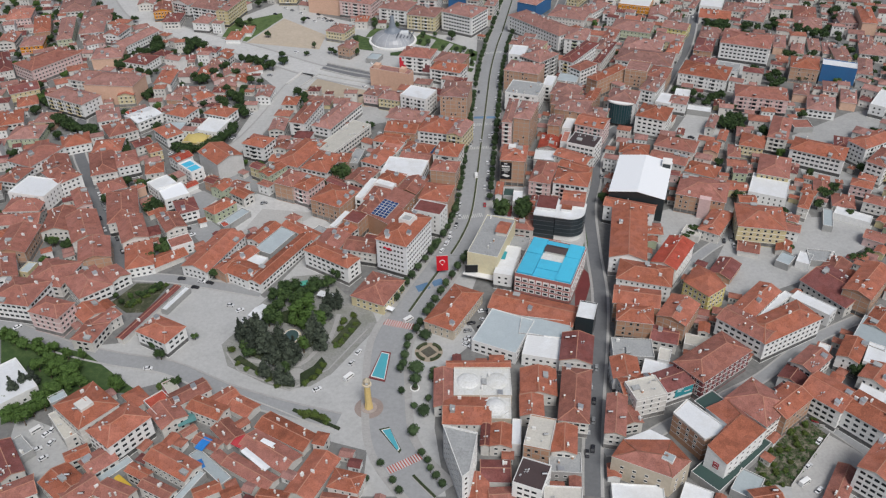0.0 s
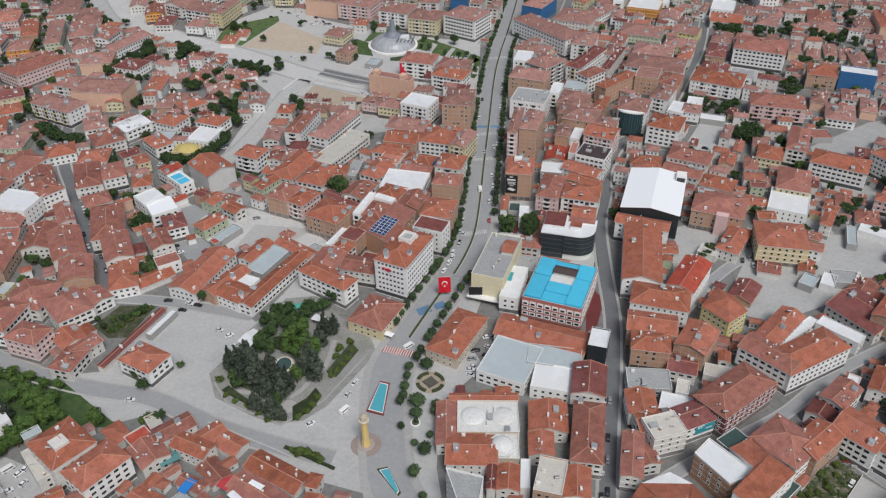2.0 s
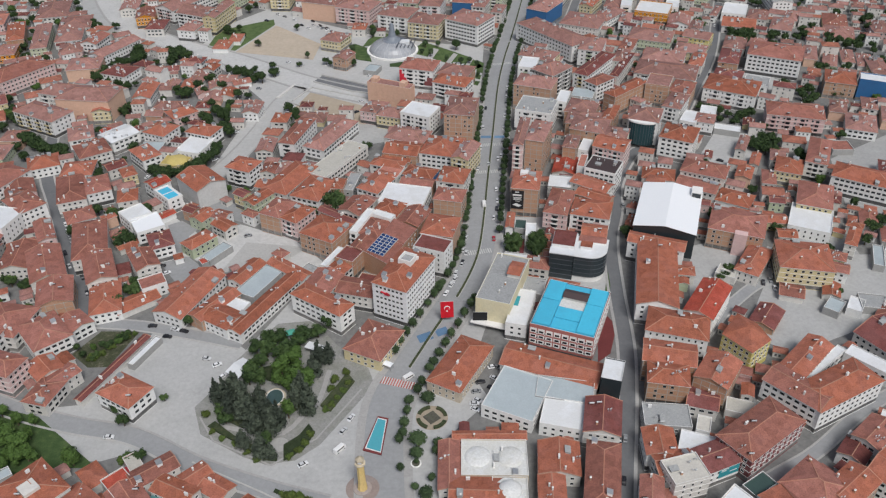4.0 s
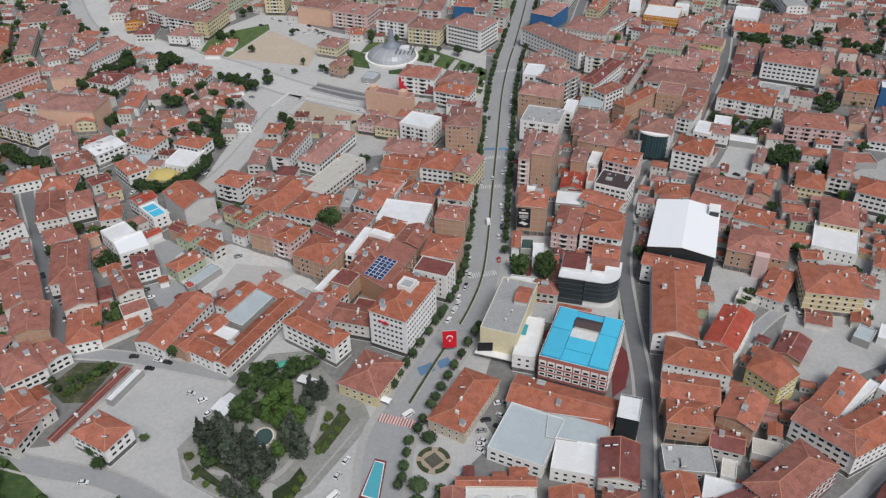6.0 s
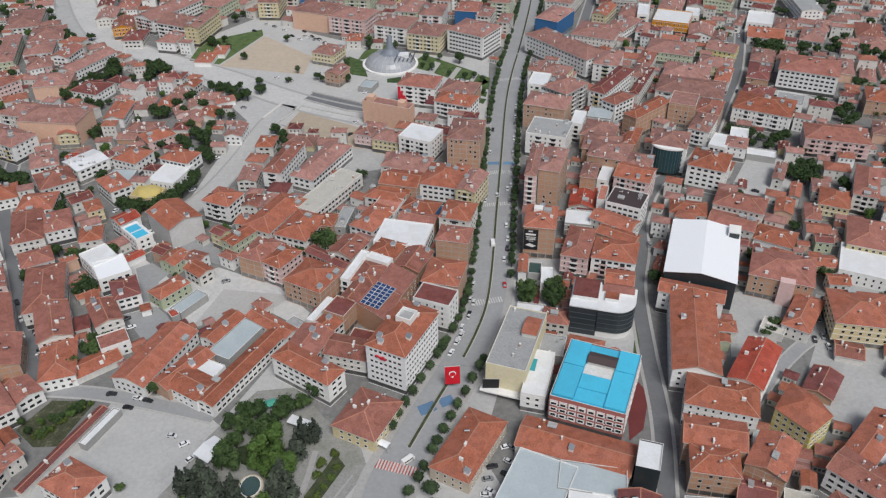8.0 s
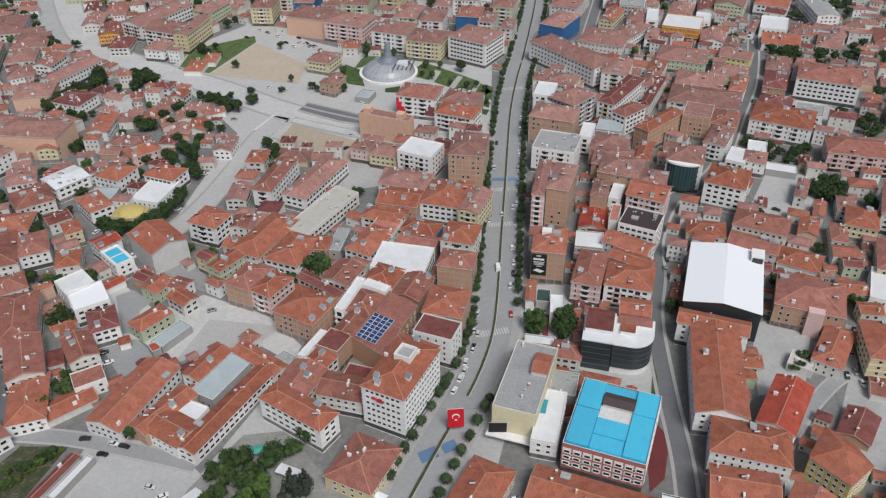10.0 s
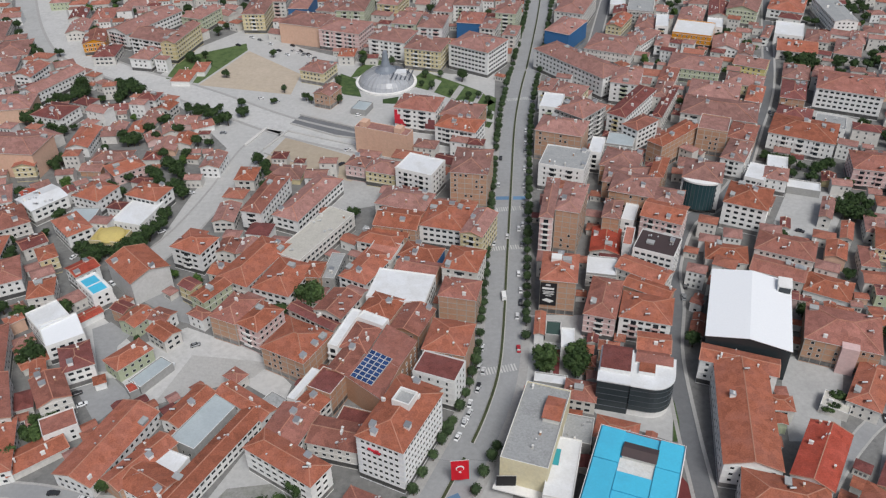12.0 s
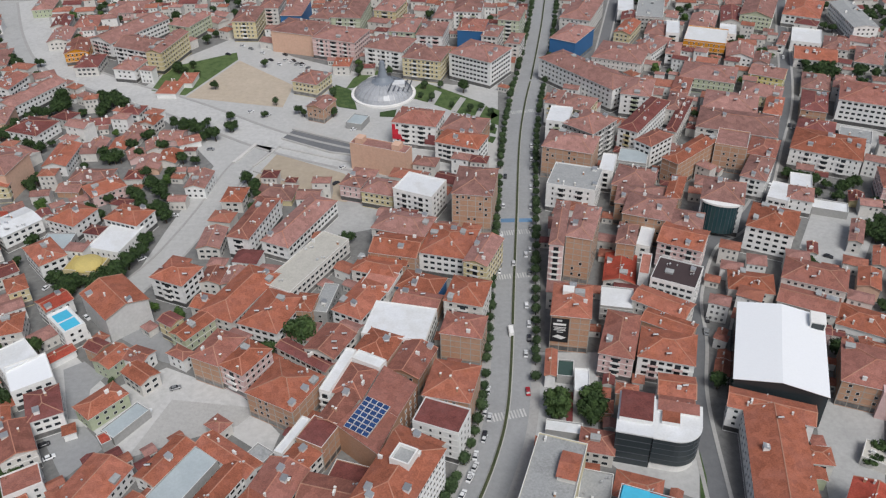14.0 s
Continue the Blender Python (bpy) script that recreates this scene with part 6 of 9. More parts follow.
tree(-178.7, 548.3, 'b', 8)
tree(-175.0, 545.9, 'b', 7)
tree(-164.8, 627.0, 'b', 6)
tree(-169.2, 623.6, 'l', 6)
tree(-175.2, 627.6, 'b', 6)
tree(-154.2, 611.9, 'b', 7)
tree(-141.9, 622.0, 'b', 7)
tree(-119.0, 655.4, 's', 5)
tree(-238.1, 561.8, 'c', 7)
tree(-235.5, 558.8, 'c', 6)
tree(-276.0, 629.6, 'b', 7)
tree(-275.2, 618.8, 'b', 7)
tree(-265.2, 652.1, 'b', 6)
tree(-246.5, 603.2, 'b', 7)
tree(-267.0, 652.2, 'b', 6)
tree(-312.3, 735.3, 'b', 8)
tree(-312.6, 725.4, 'b', 7)
tree(-335.2, 768.5, 'b', 7)
tree(-193.9, 713.0, 'b', 7)
tree(-122.8, 561.5, 'b', 7)
tree(-117.3, 555.5, 'b', 6)
tree(-120.2, 544.3, 'b', 5)
tree(-82.1, 637.3, 'b', 7)
tree(-99.6, 638.4, 'b', 5)
tree(-84.3, 670.0, 'c', 5)
tree(74.1, 664.7, 's', 3)
tree(144.7, 472.2, 'b', 5)
tree(141.7, 474.5, 'b', 4)
tree(146.4, 470.0, 'b', 5)
tree(174.9, 540.0, 'b', 7)
tree(179.6, 536.9, 'b', 6)
tree(194.0, 536.2, 'b', 7)
tree(188.5, 533.6, 'b', 6)
tree(190.2, 497.2, 'b', 9)
tree(196.9, 517.1, 'b', 7)
tree(236.2, 681.0, 'b', 8)
tree(230.8, 676.8, 'b', 8)
tree(241.7, 680.7, 'b', 8)
tree(241.6, 671.7, 'b', 7)
tree(261.3, 767.4, 'b', 8)
tree(261.8, 679.5, 'b', 7)
tree(263.5, 674.8, 'b', 6)
tree(322.3, 774.9, 'b', 8)
tree(120.2, 358.1, 'b', 5)
tree(122.4, 358.7, 'b', 5)
tree(247.5, 569.2, 'b', 8)
tree(248.9, 560.9, 'b', 7)
tree(303.0, 667.3, 'b', 8)
tree(307.8, 660.5, 'b', 8)
tree(324.9, 659.6, 'b', 8)
tree(343.4, 685.8, 'b', 8)
tree(353.7, 706.6, 'b', 8)
tree(347.8, 721.8, 'b', 7)
tree(285.5, 681.9, 'b', 8)
tree(277.1, 612.3, 'b', 6)
tree(329.2, 646.4, 'b', 7)
tree(227.9, 685.8, 'b', 7)
tree(236.7, 681.0, 'b', 7)
tree(335.8, 592.0, 'b', 7)
tree(345.2, 597.1, 'b', 7)
tree(337.2, 575.3, 'b', 7)
tree(214.5, 400.6, 'b', 7)
tree(216.6, 397.2, 'b', 7)
tree(224.4, 403.4, 'b', 7)
tree(244.9, 383.1, 'b', 7)
tree(184.6, 496.3, 'b', 8)
tree(188.4, 489.2, 'b', 8)
tree(196.0, 493.8, 'b', 7)
tree(221.0, 375.1, 'b', 5)
tree(-290.9, 521.2, 'b', 9)
tree(-283.3, 516.6, 'b', 9)
tree(-275.8, 511.9, 'b', 9)
tree(-268.3, 507.4, 'b', 8)
tree(-262.8, 508.9, 'b', 8)
tree(-294.0, 512.7, 'b', 8)
tree(-318.0, 569.3, 'b', 8)
tree(-310.7, 554.3, 'b', 8)
tree(-304.7, 549.4, 'b', 7)
tree(-325.8, 585.0, 'b', 7)
tree(-270.3, 631.6, 'b', 8)
tree(-262.5, 619.6, 'b', 8)
tree(-356.1, 692.0, 'b', 7)
tree(-351.8, 672.4, 'b', 7)
tree(-307.4, 730.5, 'b', 8)
tree(-313.2, 724.0, 'b', 7)
tree(-253.4, 666.5, 'b', 8)
tree(-342.0, 786.0, 'b', 8)
tree(-351.9, 791.5, 'b', 8)
tree(-232.5, 485.5, 'b', 6)
tree(-206.5, 429.1, 'b', 5)
tree(-197.0, 412.2, 'b', 5)
tree(138.1, 218.9, 'p', 4)
tree(133.1, 215.9, 'p', 4)
tree(125.4, 211.4, 'p', 4)
tree(117.2, 202.5, 'p', 4)
tree(110.4, 196.7, 'p', 4)
tree(125.4, 205.1, 'p', 4)
tree(111.8, 190.9, 'p', 4)
tree(110.1, 202.8, 'p', 4)
tree(-75.8, 328.7, 'b', 7.9)
tree(-88.7, 736.3, 'b', 5)
tree(-101.2, 742.3, 'b', 5)
tree(-120.2, 748.9, 'b', 5)
tree(-103.4, 642.5, 'b', 6)
tree(-134.2, 716.1, 'b', 6)
tree(-187.0, 707.9, 'b', 6)
tree(-183.1, 717.2, 'b', 6)
tree(-177.8, 704.6, 'b', 5)
tree(-225.7, 661.5, 'b', 9)
tree(-217.2, 657.0, 'b', 8)
tree(-224.4, 670.0, 'b', 7)
tree(-152.5, 615.4, 'b', 7)
tree(-156.7, 628.8, 'b', 6)
tree(-124.1, 639.8, 'b', 5)
tree(-144.4, 637.1, 'b', 6)
tree(-170.0, 627.2, 'b', 7)
tree(-165.3, 629.2, 'b', 6)
tree(-177.4, 633.0, 'b', 6)
tree(-191.0, 545.2, 'b', 6)
tree(-173.2, 538.7, 'b', 7)
tree(-168.1, 533.1, 'b', 7)
tree(-164.1, 525.0, 'b', 7)
tree(-172.1, 522.8, 'b', 7)
tree(-164.3, 538.3, 'b', 6)
tree(-161.9, 546.4, 'b', 6)
tree(-267.7, 644.3, 'b', 7)
tree(-256.7, 663.5, 'b', 8)
tree(-250.8, 651.1, 'b', 7)
tree(17.3, 389.8, 'b', 10)
tree(17.7, 385.6, 'b', 9)
tree(31.2, 390.8, 'b', 10)
tree(28.3, 386.5, 'b', 9)
tree(-218.2, 281.7, 'l', 6)
tree(-210.0, 278.2, 'l', 6)
tree(-201.5, 273.3, 'l', 6)
tree(-208.4, 269.4, 'l', 7)
tree(-200.4, 261.7, 'l', 6)
tree(-193.6, 265.3, 'l', 6)
tree(-187.4, 253.7, 'l', 6)
tree(-205.2, 238.4, 'l', 7)
tree(-202.1, 243.5, 'l', 7)
tree(-209.1, 235.0, 'l', 7)
tree(-213.5, 233.4, 'l', 6)
tree(-198.7, 248.7, 'l', 6)
tree(-193.4, 252.1, 'l', 7)
tree(-194.7, 273.1, 'l', 5)
tree(-230.8, 286.1, 'l', 5)
tree(-235.3, 290.5, 'l', 5)
tree(-181.5, 242.7, 'l', 5)
tree(-172.3, 253.0, 'b', 7)
tree(-152.7, 283.2, 'c', 5)
tree(-155.8, 273.3, 'b', 4)
tree(-181.6, 314.2, 'b', 3.7)
tree(-177.7, 319.2, 'p', 3.7)
tree(-177.8, 318.7, 'b', 3.8)
tree(-175.5, 320.0, 'p', 2.8)
tree(-173.7, 325.6, 'b', 3.6)
tree(-175.3, 320.5, 'p', 2.5)
tree(-173.3, 326.7, 'p', 3.5)
tree(-180.6, 315.1, 'p', 3.3)
tree(-171.5, 327.5, 'p', 3.7)
tree(-184.5, 311.2, 'p', 2.4)
tree(-178.8, 315.4, 'p', 3.4)
tree(-172.3, 326.1, 'p', 3.1)
tree(-177.8, 319.7, 'b', 3.6)
tree(-171.0, 324.5, 'b', 3.8)
tree(-177.2, 321.1, 'b', 3.7)
tree(-170.3, 327.9, 'b', 3.2)
tree(-171.0, 328.6, 'p', 2.3)
tree(-167.8, 328.8, 'p', 2.8)
tree(-181.9, 311.9, 'p', 2.7)
tree(-170.3, 326.5, 'p', 3.2)
tree(-174.2, 324.2, 'b', 3.1)
tree(-172.2, 327.1, 'b', 3.8)
tree(-184.0, 313.4, 'p', 3.7)
tree(-171.2, 328.0, 'b', 2.4)
tree(-182.4, 311.5, 'b', 2.8)
tree(-180.8, 313.3, 'p', 2.9)
tree(-79.0, 432.0, 'b', 14)
tree(-77.1, 431.4, 'b', 8)
tree(113.7, 202.6, 'p', 3)
tree(118.3, 205.5, 'p', 2.5)
tree(120.7, 202.4, 'p', 3.5)
tree(112.2, 195.3, 'p', 3)
tree(115.7, 192.1, 'p', 3)
tree(105.6, 189.8, 'p', 3)
tree(126.5, 208.2, 'p', 3)
tree(126.6, 202.0, 'p', 2.5)
tree(119.7, 196.4, 'p', 2.5)
tree(106.4, 185.4, 'p', 3)
tree(102.1, 182.8, 'p', 3)
tree(112.1, 185.2, 'p', 2.5)
tree(127.1, 212.9, 'p', 2.5)
tree(131.3, 211.1, 'p', 3)
tree(-182.8, 349.6, 'b', 8)
tree(-176.2, 358.0, 'b', 8)
tree(-173.4, 362.3, 'b', 7)
tree(-196.8, 404.2, 'b', 7)
tree(-194.5, 435.6, 'b', 5)
tree(-184.5, 345.6, 'b', 7)
tree(-93.0, 425.0, 'b', 8)

tree(-112.7, 284.1, 'c', 11)
tree(-107.3, 273.5, 'c', 11)
tree(-103.0, 268.8, 'c', 10)
tree(-112.0, 274.1, 'c', 9)
tree(-97.0, 269.0, 'c', 11)
tree(-101.2, 280.5, 'c', 9)
tree(-94.0, 263.3, 'c', 9)
tree(-100.4, 263.6, 'c', 9)
tree(-83.9, 282.7, 'c', 10)
tree(-80.4, 276.2, 'c', 9)
tree(-86.2, 279.9, 'c', 9)
tree(-78.4, 304.3, 'c', 9)
tree(-80.5, 298.4, 'c', 8)
tree(-74.5, 306.5, 'c', 7)
tree(-120.3, 283.3, 'c', 8)
tree(-105.1, 257.5, 'c', 7)
tree(-97.3, 252.9, 'c', 8)
tree(-93.1, 251.3, 'c', 6)
tree(-116.0, 280.1, 'c', 9)
tree(-110.0, 281.7, 'c', 10)
tree(-92.4, 269.4, 'c', 8)
tree(-94.6, 298.6, 'l', 10)
tree(-90.8, 288.1, 'l', 10)
tree(-84.8, 290.7, 'l', 10)
tree(-88.9, 304.7, 'l', 9)
tree(-95.3, 292.3, 'l', 8)
tree(-88.6, 272.6, 'l', 8)
tree(-82.0, 288.3, 'l', 9)
tree(-89.2, 296.0, 'l', 9)
tree(-102.7, 310.5, 'b', 9)
tree(-98.4, 318.4, 'b', 9)
tree(-86.6, 320.8, 'b', 9)
tree(-80.9, 323.2, 'b', 8)
tree(-102.3, 317.3, 'b', 9)
tree(-104.4, 303.5, 'b', 9)
tree(-107.8, 299.6, 'b', 8)
tree(-108.1, 292.9, 'b', 8)
tree(-104.0, 292.7, 'b', 8)
tree(-117.4, 276.1, 'b', 7)
tree(-114.5, 270.9, 'b', 7)
tree(-95.8, 258.0, 'b', 7)
tree(-92.2, 310.8, 'b', 9)
tree(-107.9, 312.9, 'b', 8)
tree(-89.0, 317.4, 'b', 8)
tree(-95.4, 307.0, 'b', 9)
tree(-70.7, 293.0, 'p', 5)
tree(-66.4, 297.9, 'p', 4)
tree(-72.2, 288.2, 'p', 4)
tree(-124.0, 275.1, 'p', 5)
tree(-119.2, 265.3, 'p', 3.5)
tree(-114.5, 261.9, 'p', 3.5)
tree(-109.2, 258.8, 'p', 3.5)
tree(-103.2, 253.9, 'p', 3.5)
tree(-98.5, 250.6, 'p', 3.5)
tree(-85.7, 251.0, 'p', 4)
tree(-82.5, 254.0, 'p', 4)
tree(-79.9, 258.0, 'p', 4)
tree(-78.4, 262.7, 'p', 4)
tree(-73.3, 276.1, 'p', 3.5)
tree(-71.0, 278.8, 'p', 3.5)
tree(-68.8, 282.9, 'p', 3.5)
tree(-66.5, 287.1, 'p', 3.5)
tree(-64.8, 291.8, 'p', 3.5)
tree(-38.0, 278.4, 's', 5.5)
tree(-39.0, 272.0, 's', 4.6)
tree(-40.2, 265.5, 's', 5)
tree(-40.6, 260.6, 's', 5)
tree(-41.8, 256.8, 's', 5)
tree(-29.7, 278.6, 's', 7)
tree(-34.1, 255.3, 's', 8.5)
tree(-34.7, 248.6, 's', 6.5)
tree(-26.4, 254.3, 's', 5.5)
tree(-27.0, 250.2, 's', 4.5)
tree(-29.3, 237.4, 's', 4.5)
tree(-35.5, 233.6, 's', 4)
tree(-31.5, 229.0, 's', 7.5)
tree(-41.2, 242.6, 's', 4)
tree(-36.2, 217.7, 's', 6)
tree(-35.2, 246.1, 's', 3)

tree(-25.3, 673.0, 's', 6)
tree(-21.5, 654.2, 's', 6)
tree(1.6, 637.8, 's', 5)
tree(8.2, 638.8, 's', 5)
tree(-67.2, 700.1, 's', 7)
tree(-69.3, 696.0, 's', 6)
tree(-48.3, 708.2, 's', 7)
tree(-48.2, 696.3, 's', 6)
tree(-83.8, 665.7, 's', 5)
tree(-15.1, 673.5, 's', 5)
tree(-9.2, 644.6, 's', 4.5)
tree(13.4, 630.7, 's', 5)
tree(13.2, 612.8, 's', 4.5)
tree(-28.1, 659.8, 's', 4.5)
tree(-0.9, 665.9, 'b', 9)
tree(-30.1, 691.4, 'b', 8)

tree(253.3, 761.4, 'b', 8)
tree(256.1, 754.6, 'b', 7)
tree(222.3, 668.7, 'b', 9)
tree(228.8, 671.4, 'b', 10)
tree(230.6, 662.4, 'b', 10)
tree(238.4, 667.5, 'b', 9)
tree(255.3, 668.0, 'b', 9)
tree(265.9, 666.7, 'b', 8)
tree(322.8, 783.4, 'b', 8)
tree(311.2, 767.6, 'b', 7)
tree(313.2, 754.2, 'b', 8)
tree(163.8, 548.1, 'b', 7)
tree(166.6, 544.0, 'b', 8)
tree(169.8, 540.9, 'b', 8)
tree(174.0, 539.8, 'b', 7)
tree(210.1, 557.0, 'b', 7)
tree(185.6, 532.3, 'b', 7)
tree(190.2, 534.8, 'b', 7)
tree(-306.0, 728.3, 'b', 8)
tree(-290.8, 728.5, 'b', 7)
tree(-254.8, 668.0, 'b', 10)
tree(-248.6, 654.9, 'b', 9)
tree(-256.2, 650.3, 'b', 8)
tree(-275.2, 624.3, 'b', 9)
tree(-267.8, 615.3, 'b', 9)
tree(-224.1, 653.2, 'b', 9)
tree(-220.0, 664.3, 'b', 11)
tree(-213.1, 655.2, 'b', 10)
tree(-234.7, 565.5, 'b', 8)
tree(-186.3, 612.2, 'b', 8)
tree(-176.3, 599.9, 'b', 8)
tree(-193.9, 603.4, 'b', 7)
tree(-203.4, 586.7, 'b', 8)
tree(-197.0, 588.2, 'b', 8)
tree(-169.0, 622.0, 'b', 7)
tree(-161.8, 619.7, 'b', 8)
tree(-159.1, 625.3, 'b', 6)
tree(-148.4, 610.6, 'b', 9)
tree(-140.4, 622.6, 'b', 8)
tree(-170.7, 555.2, 'b', 9)
tree(-165.6, 548.7, 'b', 9)
tree(-165.8, 571.5, 'b', 7)
tree(-175.6, 545.2, 'b', 8)
tree(-160.0, 531.0, 'b', 9)
tree(-157.5, 525.5, 'b', 8)
tree(-191.5, 710.1, 'b', 8)
tree(-162.0, 683.1, 'b', 6)
tree(-117.2, 551.9, 'b', 7)
tree(-114.4, 543.6, 'b', 6)
tree(-187.1, 473.8, 'b', 9)
tree(-172.1, 474.6, 'b', 10)
tree(-167.4, 477.7, 'b', 10)
tree(-165.8, 487.3, 'b', 9)
tree(-162.5, 494.9, 'b', 9)
tree(-161.8, 506.3, 'b', 8)
tree(-215.9, 506.6, 'b', 8)
tree(-187.0, 430.9, 'b', 8)
tree(-206.9, 426.6, 'b', 7)
tree(-202.3, 428.4, 'b', 7)
tree(-194.7, 400.8, 'b', 9)
tree(-190.3, 402.4, 'b', 9)
tree(-228.4, 474.4, 'b', 8)
tree(-177.7, 474.0, 'b', 8)

tree(226.1, 674.9, 'b', 9)
tree(233.8, 677.9, 'b', 9)
tree(236.9, 672.1, 'b', 8)
tree(256.7, 672.3, 'b', 7)
tree(283.2, 671.7, 'b', 8)
tree(275.7, 666.4, 'b', 8)
tree(297.1, 652.4, 'b', 9)
tree(306.6, 658.8, 'b', 8)
tree(307.4, 646.2, 'b', 9)
tree(315.1, 644.5, 'b', 10)
tree(346.9, 703.1, 'b', 9)
tree(329.7, 717.0, 'b', 9)
tree(269.8, 607.9, 'b', 8)
tree(234.9, 581.3, 'b', 8)
tree(234.3, 573.5, 'b', 7)
tree(239.6, 558.9, 'b', 8)
tree(243.5, 554.4, 'b', 8)
tree(238.1, 549.6, 'b', 8)
tree(183.2, 487.8, 'b', 9)
tree(187.0, 484.1, 'b', 9)
tree(191.2, 481.5, 'b', 8)
tree(180.6, 493.3, 'b', 7)
tree(204.9, 477.5, 'b', 8)
tree(207.7, 475.0, 'b', 7)
tree(262.8, 563.1, 'b', 7)
tree(268.0, 561.1, 'b', 7)
tree(-287.8, 521.4, 'b', 10)
tree(-280.8, 513.8, 'b', 10)
tree(-272.3, 507.4, 'b', 9)
tree(-265.8, 503.6, 'b', 9)
tree(-260.3, 503.3, 'b', 9)
tree(-268.6, 628.2, 'b', 8)
tree(-261.6, 613.3, 'b', 8)
tree(-254.1, 608.2, 'b', 8)
tree(-250.8, 655.4, 'b', 10)
tree(-260.5, 649.2, 'b', 7)
tree(-235.3, 568.5, 'b', 7)
tree(-232.3, 473.5, 'b', 8)
tree(-227.7, 470.2, 'b', 8)
tree(-187.3, 591.9, 'b', 7)
tree(-283.0, 499.3, 'b', 8)

# rows of street trees along the boulevard
row = smooth([(-14.4, 350.1), (-6.6, 369.5), (-1.2, 388.0), (3.3, 415.2), (9.9, 466.1), (17.2, 521.2), (27.5, 598.4), (37.1, 650.3), (46.8, 693.3), (63.8, 775.7), (75.4, 838.0)], 6.4)
for side, start, skip in ((-9.6, 0, (470, 478)), (9.6, 9, (0, 0))):
    for j, (px, py) in enumerate(offset(row, side)):
        if j < start or random.Random(j * 7 + int(side)).random() < 0.05:
            continue
        tagged(tree(px, py, "s", random.Random(j).uniform(4.5, 5.8)), group="boulevard trees")
for side, a, b in ((-9.8, 0, 26), (9.8, 4, 16)):
    bit = offset(smooth([(-43.3, 287.2), (-37.9, 300.8), (-27.2, 323.6), (-14.4, 350.1)], 6.0), side)
    for px, py in bit:
        if side < 0 and py < 308:
            continue
        tagged(tree(px, py, "s", 5.4), group="boulevard trees")

# ---- cars ----
PAINT = {
    "w": mat("white_car_paint", (0.70, 0.71, 0.72), rough=0.25, spread=0.04, spec=0.5, bump=0.0),
    "V": mat("white_van_paint", (0.72, 0.72, 0.71), rough=0.3, spread=0.04, spec=0.5, bump=0.0),
    "k": mat("black_car_paint", (0.03, 0.03, 0.035), rough=0.2, spread=0.04, spec=0.5, bump=0.0),
    "g": mat("grey_car_paint", (0.25, 0.26, 0.27), rough=0.25, spread=0.04, spec=0.5, bump=0.0),
    "r": mat("red_car_paint", (0.38, 0.03, 0.04), rough=0.25, spread=0.04, spec=0.5, bump=0.0),
}
TYRE = mat("tyre_rubber", (0.02, 0.02, 0.02), rough=0.9)
CAR_WORDS = dict(w="white saloon car on the asphalt", V="white minibus van with side windows", k="black car with dark glass", g="grey car with dark glass", r="red hatchback car on asphalt")


def car_body(long, wide, low, high, van, m):
    """A shell in cross-sections from tail to nose; the cabin is glazed apart from its roof."""
    s = Shape()
    if van:
        prof = [(-0.5, 0.45, 0.95), (-0.49, 0.98, 0.98), (0.34, 1.0, 0.98), (0.43, 0.62, 0.98), (0.5, 0.5, 0.9)]
    else:
        prof = [(-0.5, 0.42, 0.9), (-0.47, 0.58, 0.96), (-0.30, 0.62, 1.0), (0.18, 0.62, 1.0), (0.42, 0.55, 0.97), (0.5, 0.40, 0.88)]
    secs = []
    for x, hgt, wd in prof:
        hw, top = wide / 2 * wd, low + (high - low) * hgt
        secs.append([(x * long, -hw, low), (x * long, -hw, top - 0.12), (x * long, -hw * 0.86, top), (x * long, hw * 0.86, top), (x * long, hw, top - 0.12), (x * long, hw, low)])
    n = 6
    for sec in secs:
        s.v += sec
    for j in range(len(secs) - 1):
        for q in range(n):
            s.f.append((j * n + q, j * n + (q + 1) % n, (j + 1) * n + (q + 1) % n, (j + 1) * n + q))
            s.i.append(0)
    s.f += [tuple(range(n)), tuple(range(len(secs) * n - 1, len(secs) * n - n - 1, -1))]
    s.i += [0, 0]
    me = s.mesh("body", [m])
    bm = bmesh.new()
    bm.from_mesh(me)
    bmesh.ops.recalc_face_normals(bm, faces=bm.faces)
    bm.to_mesh(me)
    bm.free()
    return me


def cabin(long, wide, z0, z1, m):
    """The glasshouse: sloping dark panes under a painted roof."""
    s = Shape()
    lo = [(-0.40 * long, -wide * 0.45), (0.24 * long, -wide * 0.45), (0.24 * long, wide * 0.45), (-0.40 * long, wide * 0.45)]
    hi = [(-0.27 * long, -wide * 0.38), (0.09 * long, -wide * 0.38), (0.09 * long, wide * 0.38), (-0.27 * long, wide * 0.38)]
    s.v += [(x, y, z0) for x, y in lo] + [(x, y, z1) for x, y in hi]
    for j in range(4):
        s.f.append((j, (j + 1) % 4, 4 + (j + 1) % 4, 4 + j))
        s.i.append(1)
    s.f.append((4, 5, 6, 7))
    s.i.append(0)
    return s.mesh("cabin", [m, GLASS])


def wheel_mesh():
    s = Shape()
    for y0, y1 in ((-0.1, 0.1),):
        c = [(0.32 * math.cos(6.283 * j / 12), 0.32 * math.sin(6.283 * j / 12)) for j in range(12)]
        for j in range(12):
            (x0, z0), (x1, z1) = c[j], c[(j + 1) % 12]
            s.face([(x0, y1, z0), (x1, y1, z1), (x1, y0, z1), (x0, y0, z0)], 0)
        s.face([(x, y0, z) for x, z in c], 0)
        s.face([(x, y1, z) for x, z in c][::-1], 0)
    return s.mesh("wheel", [TYRE])


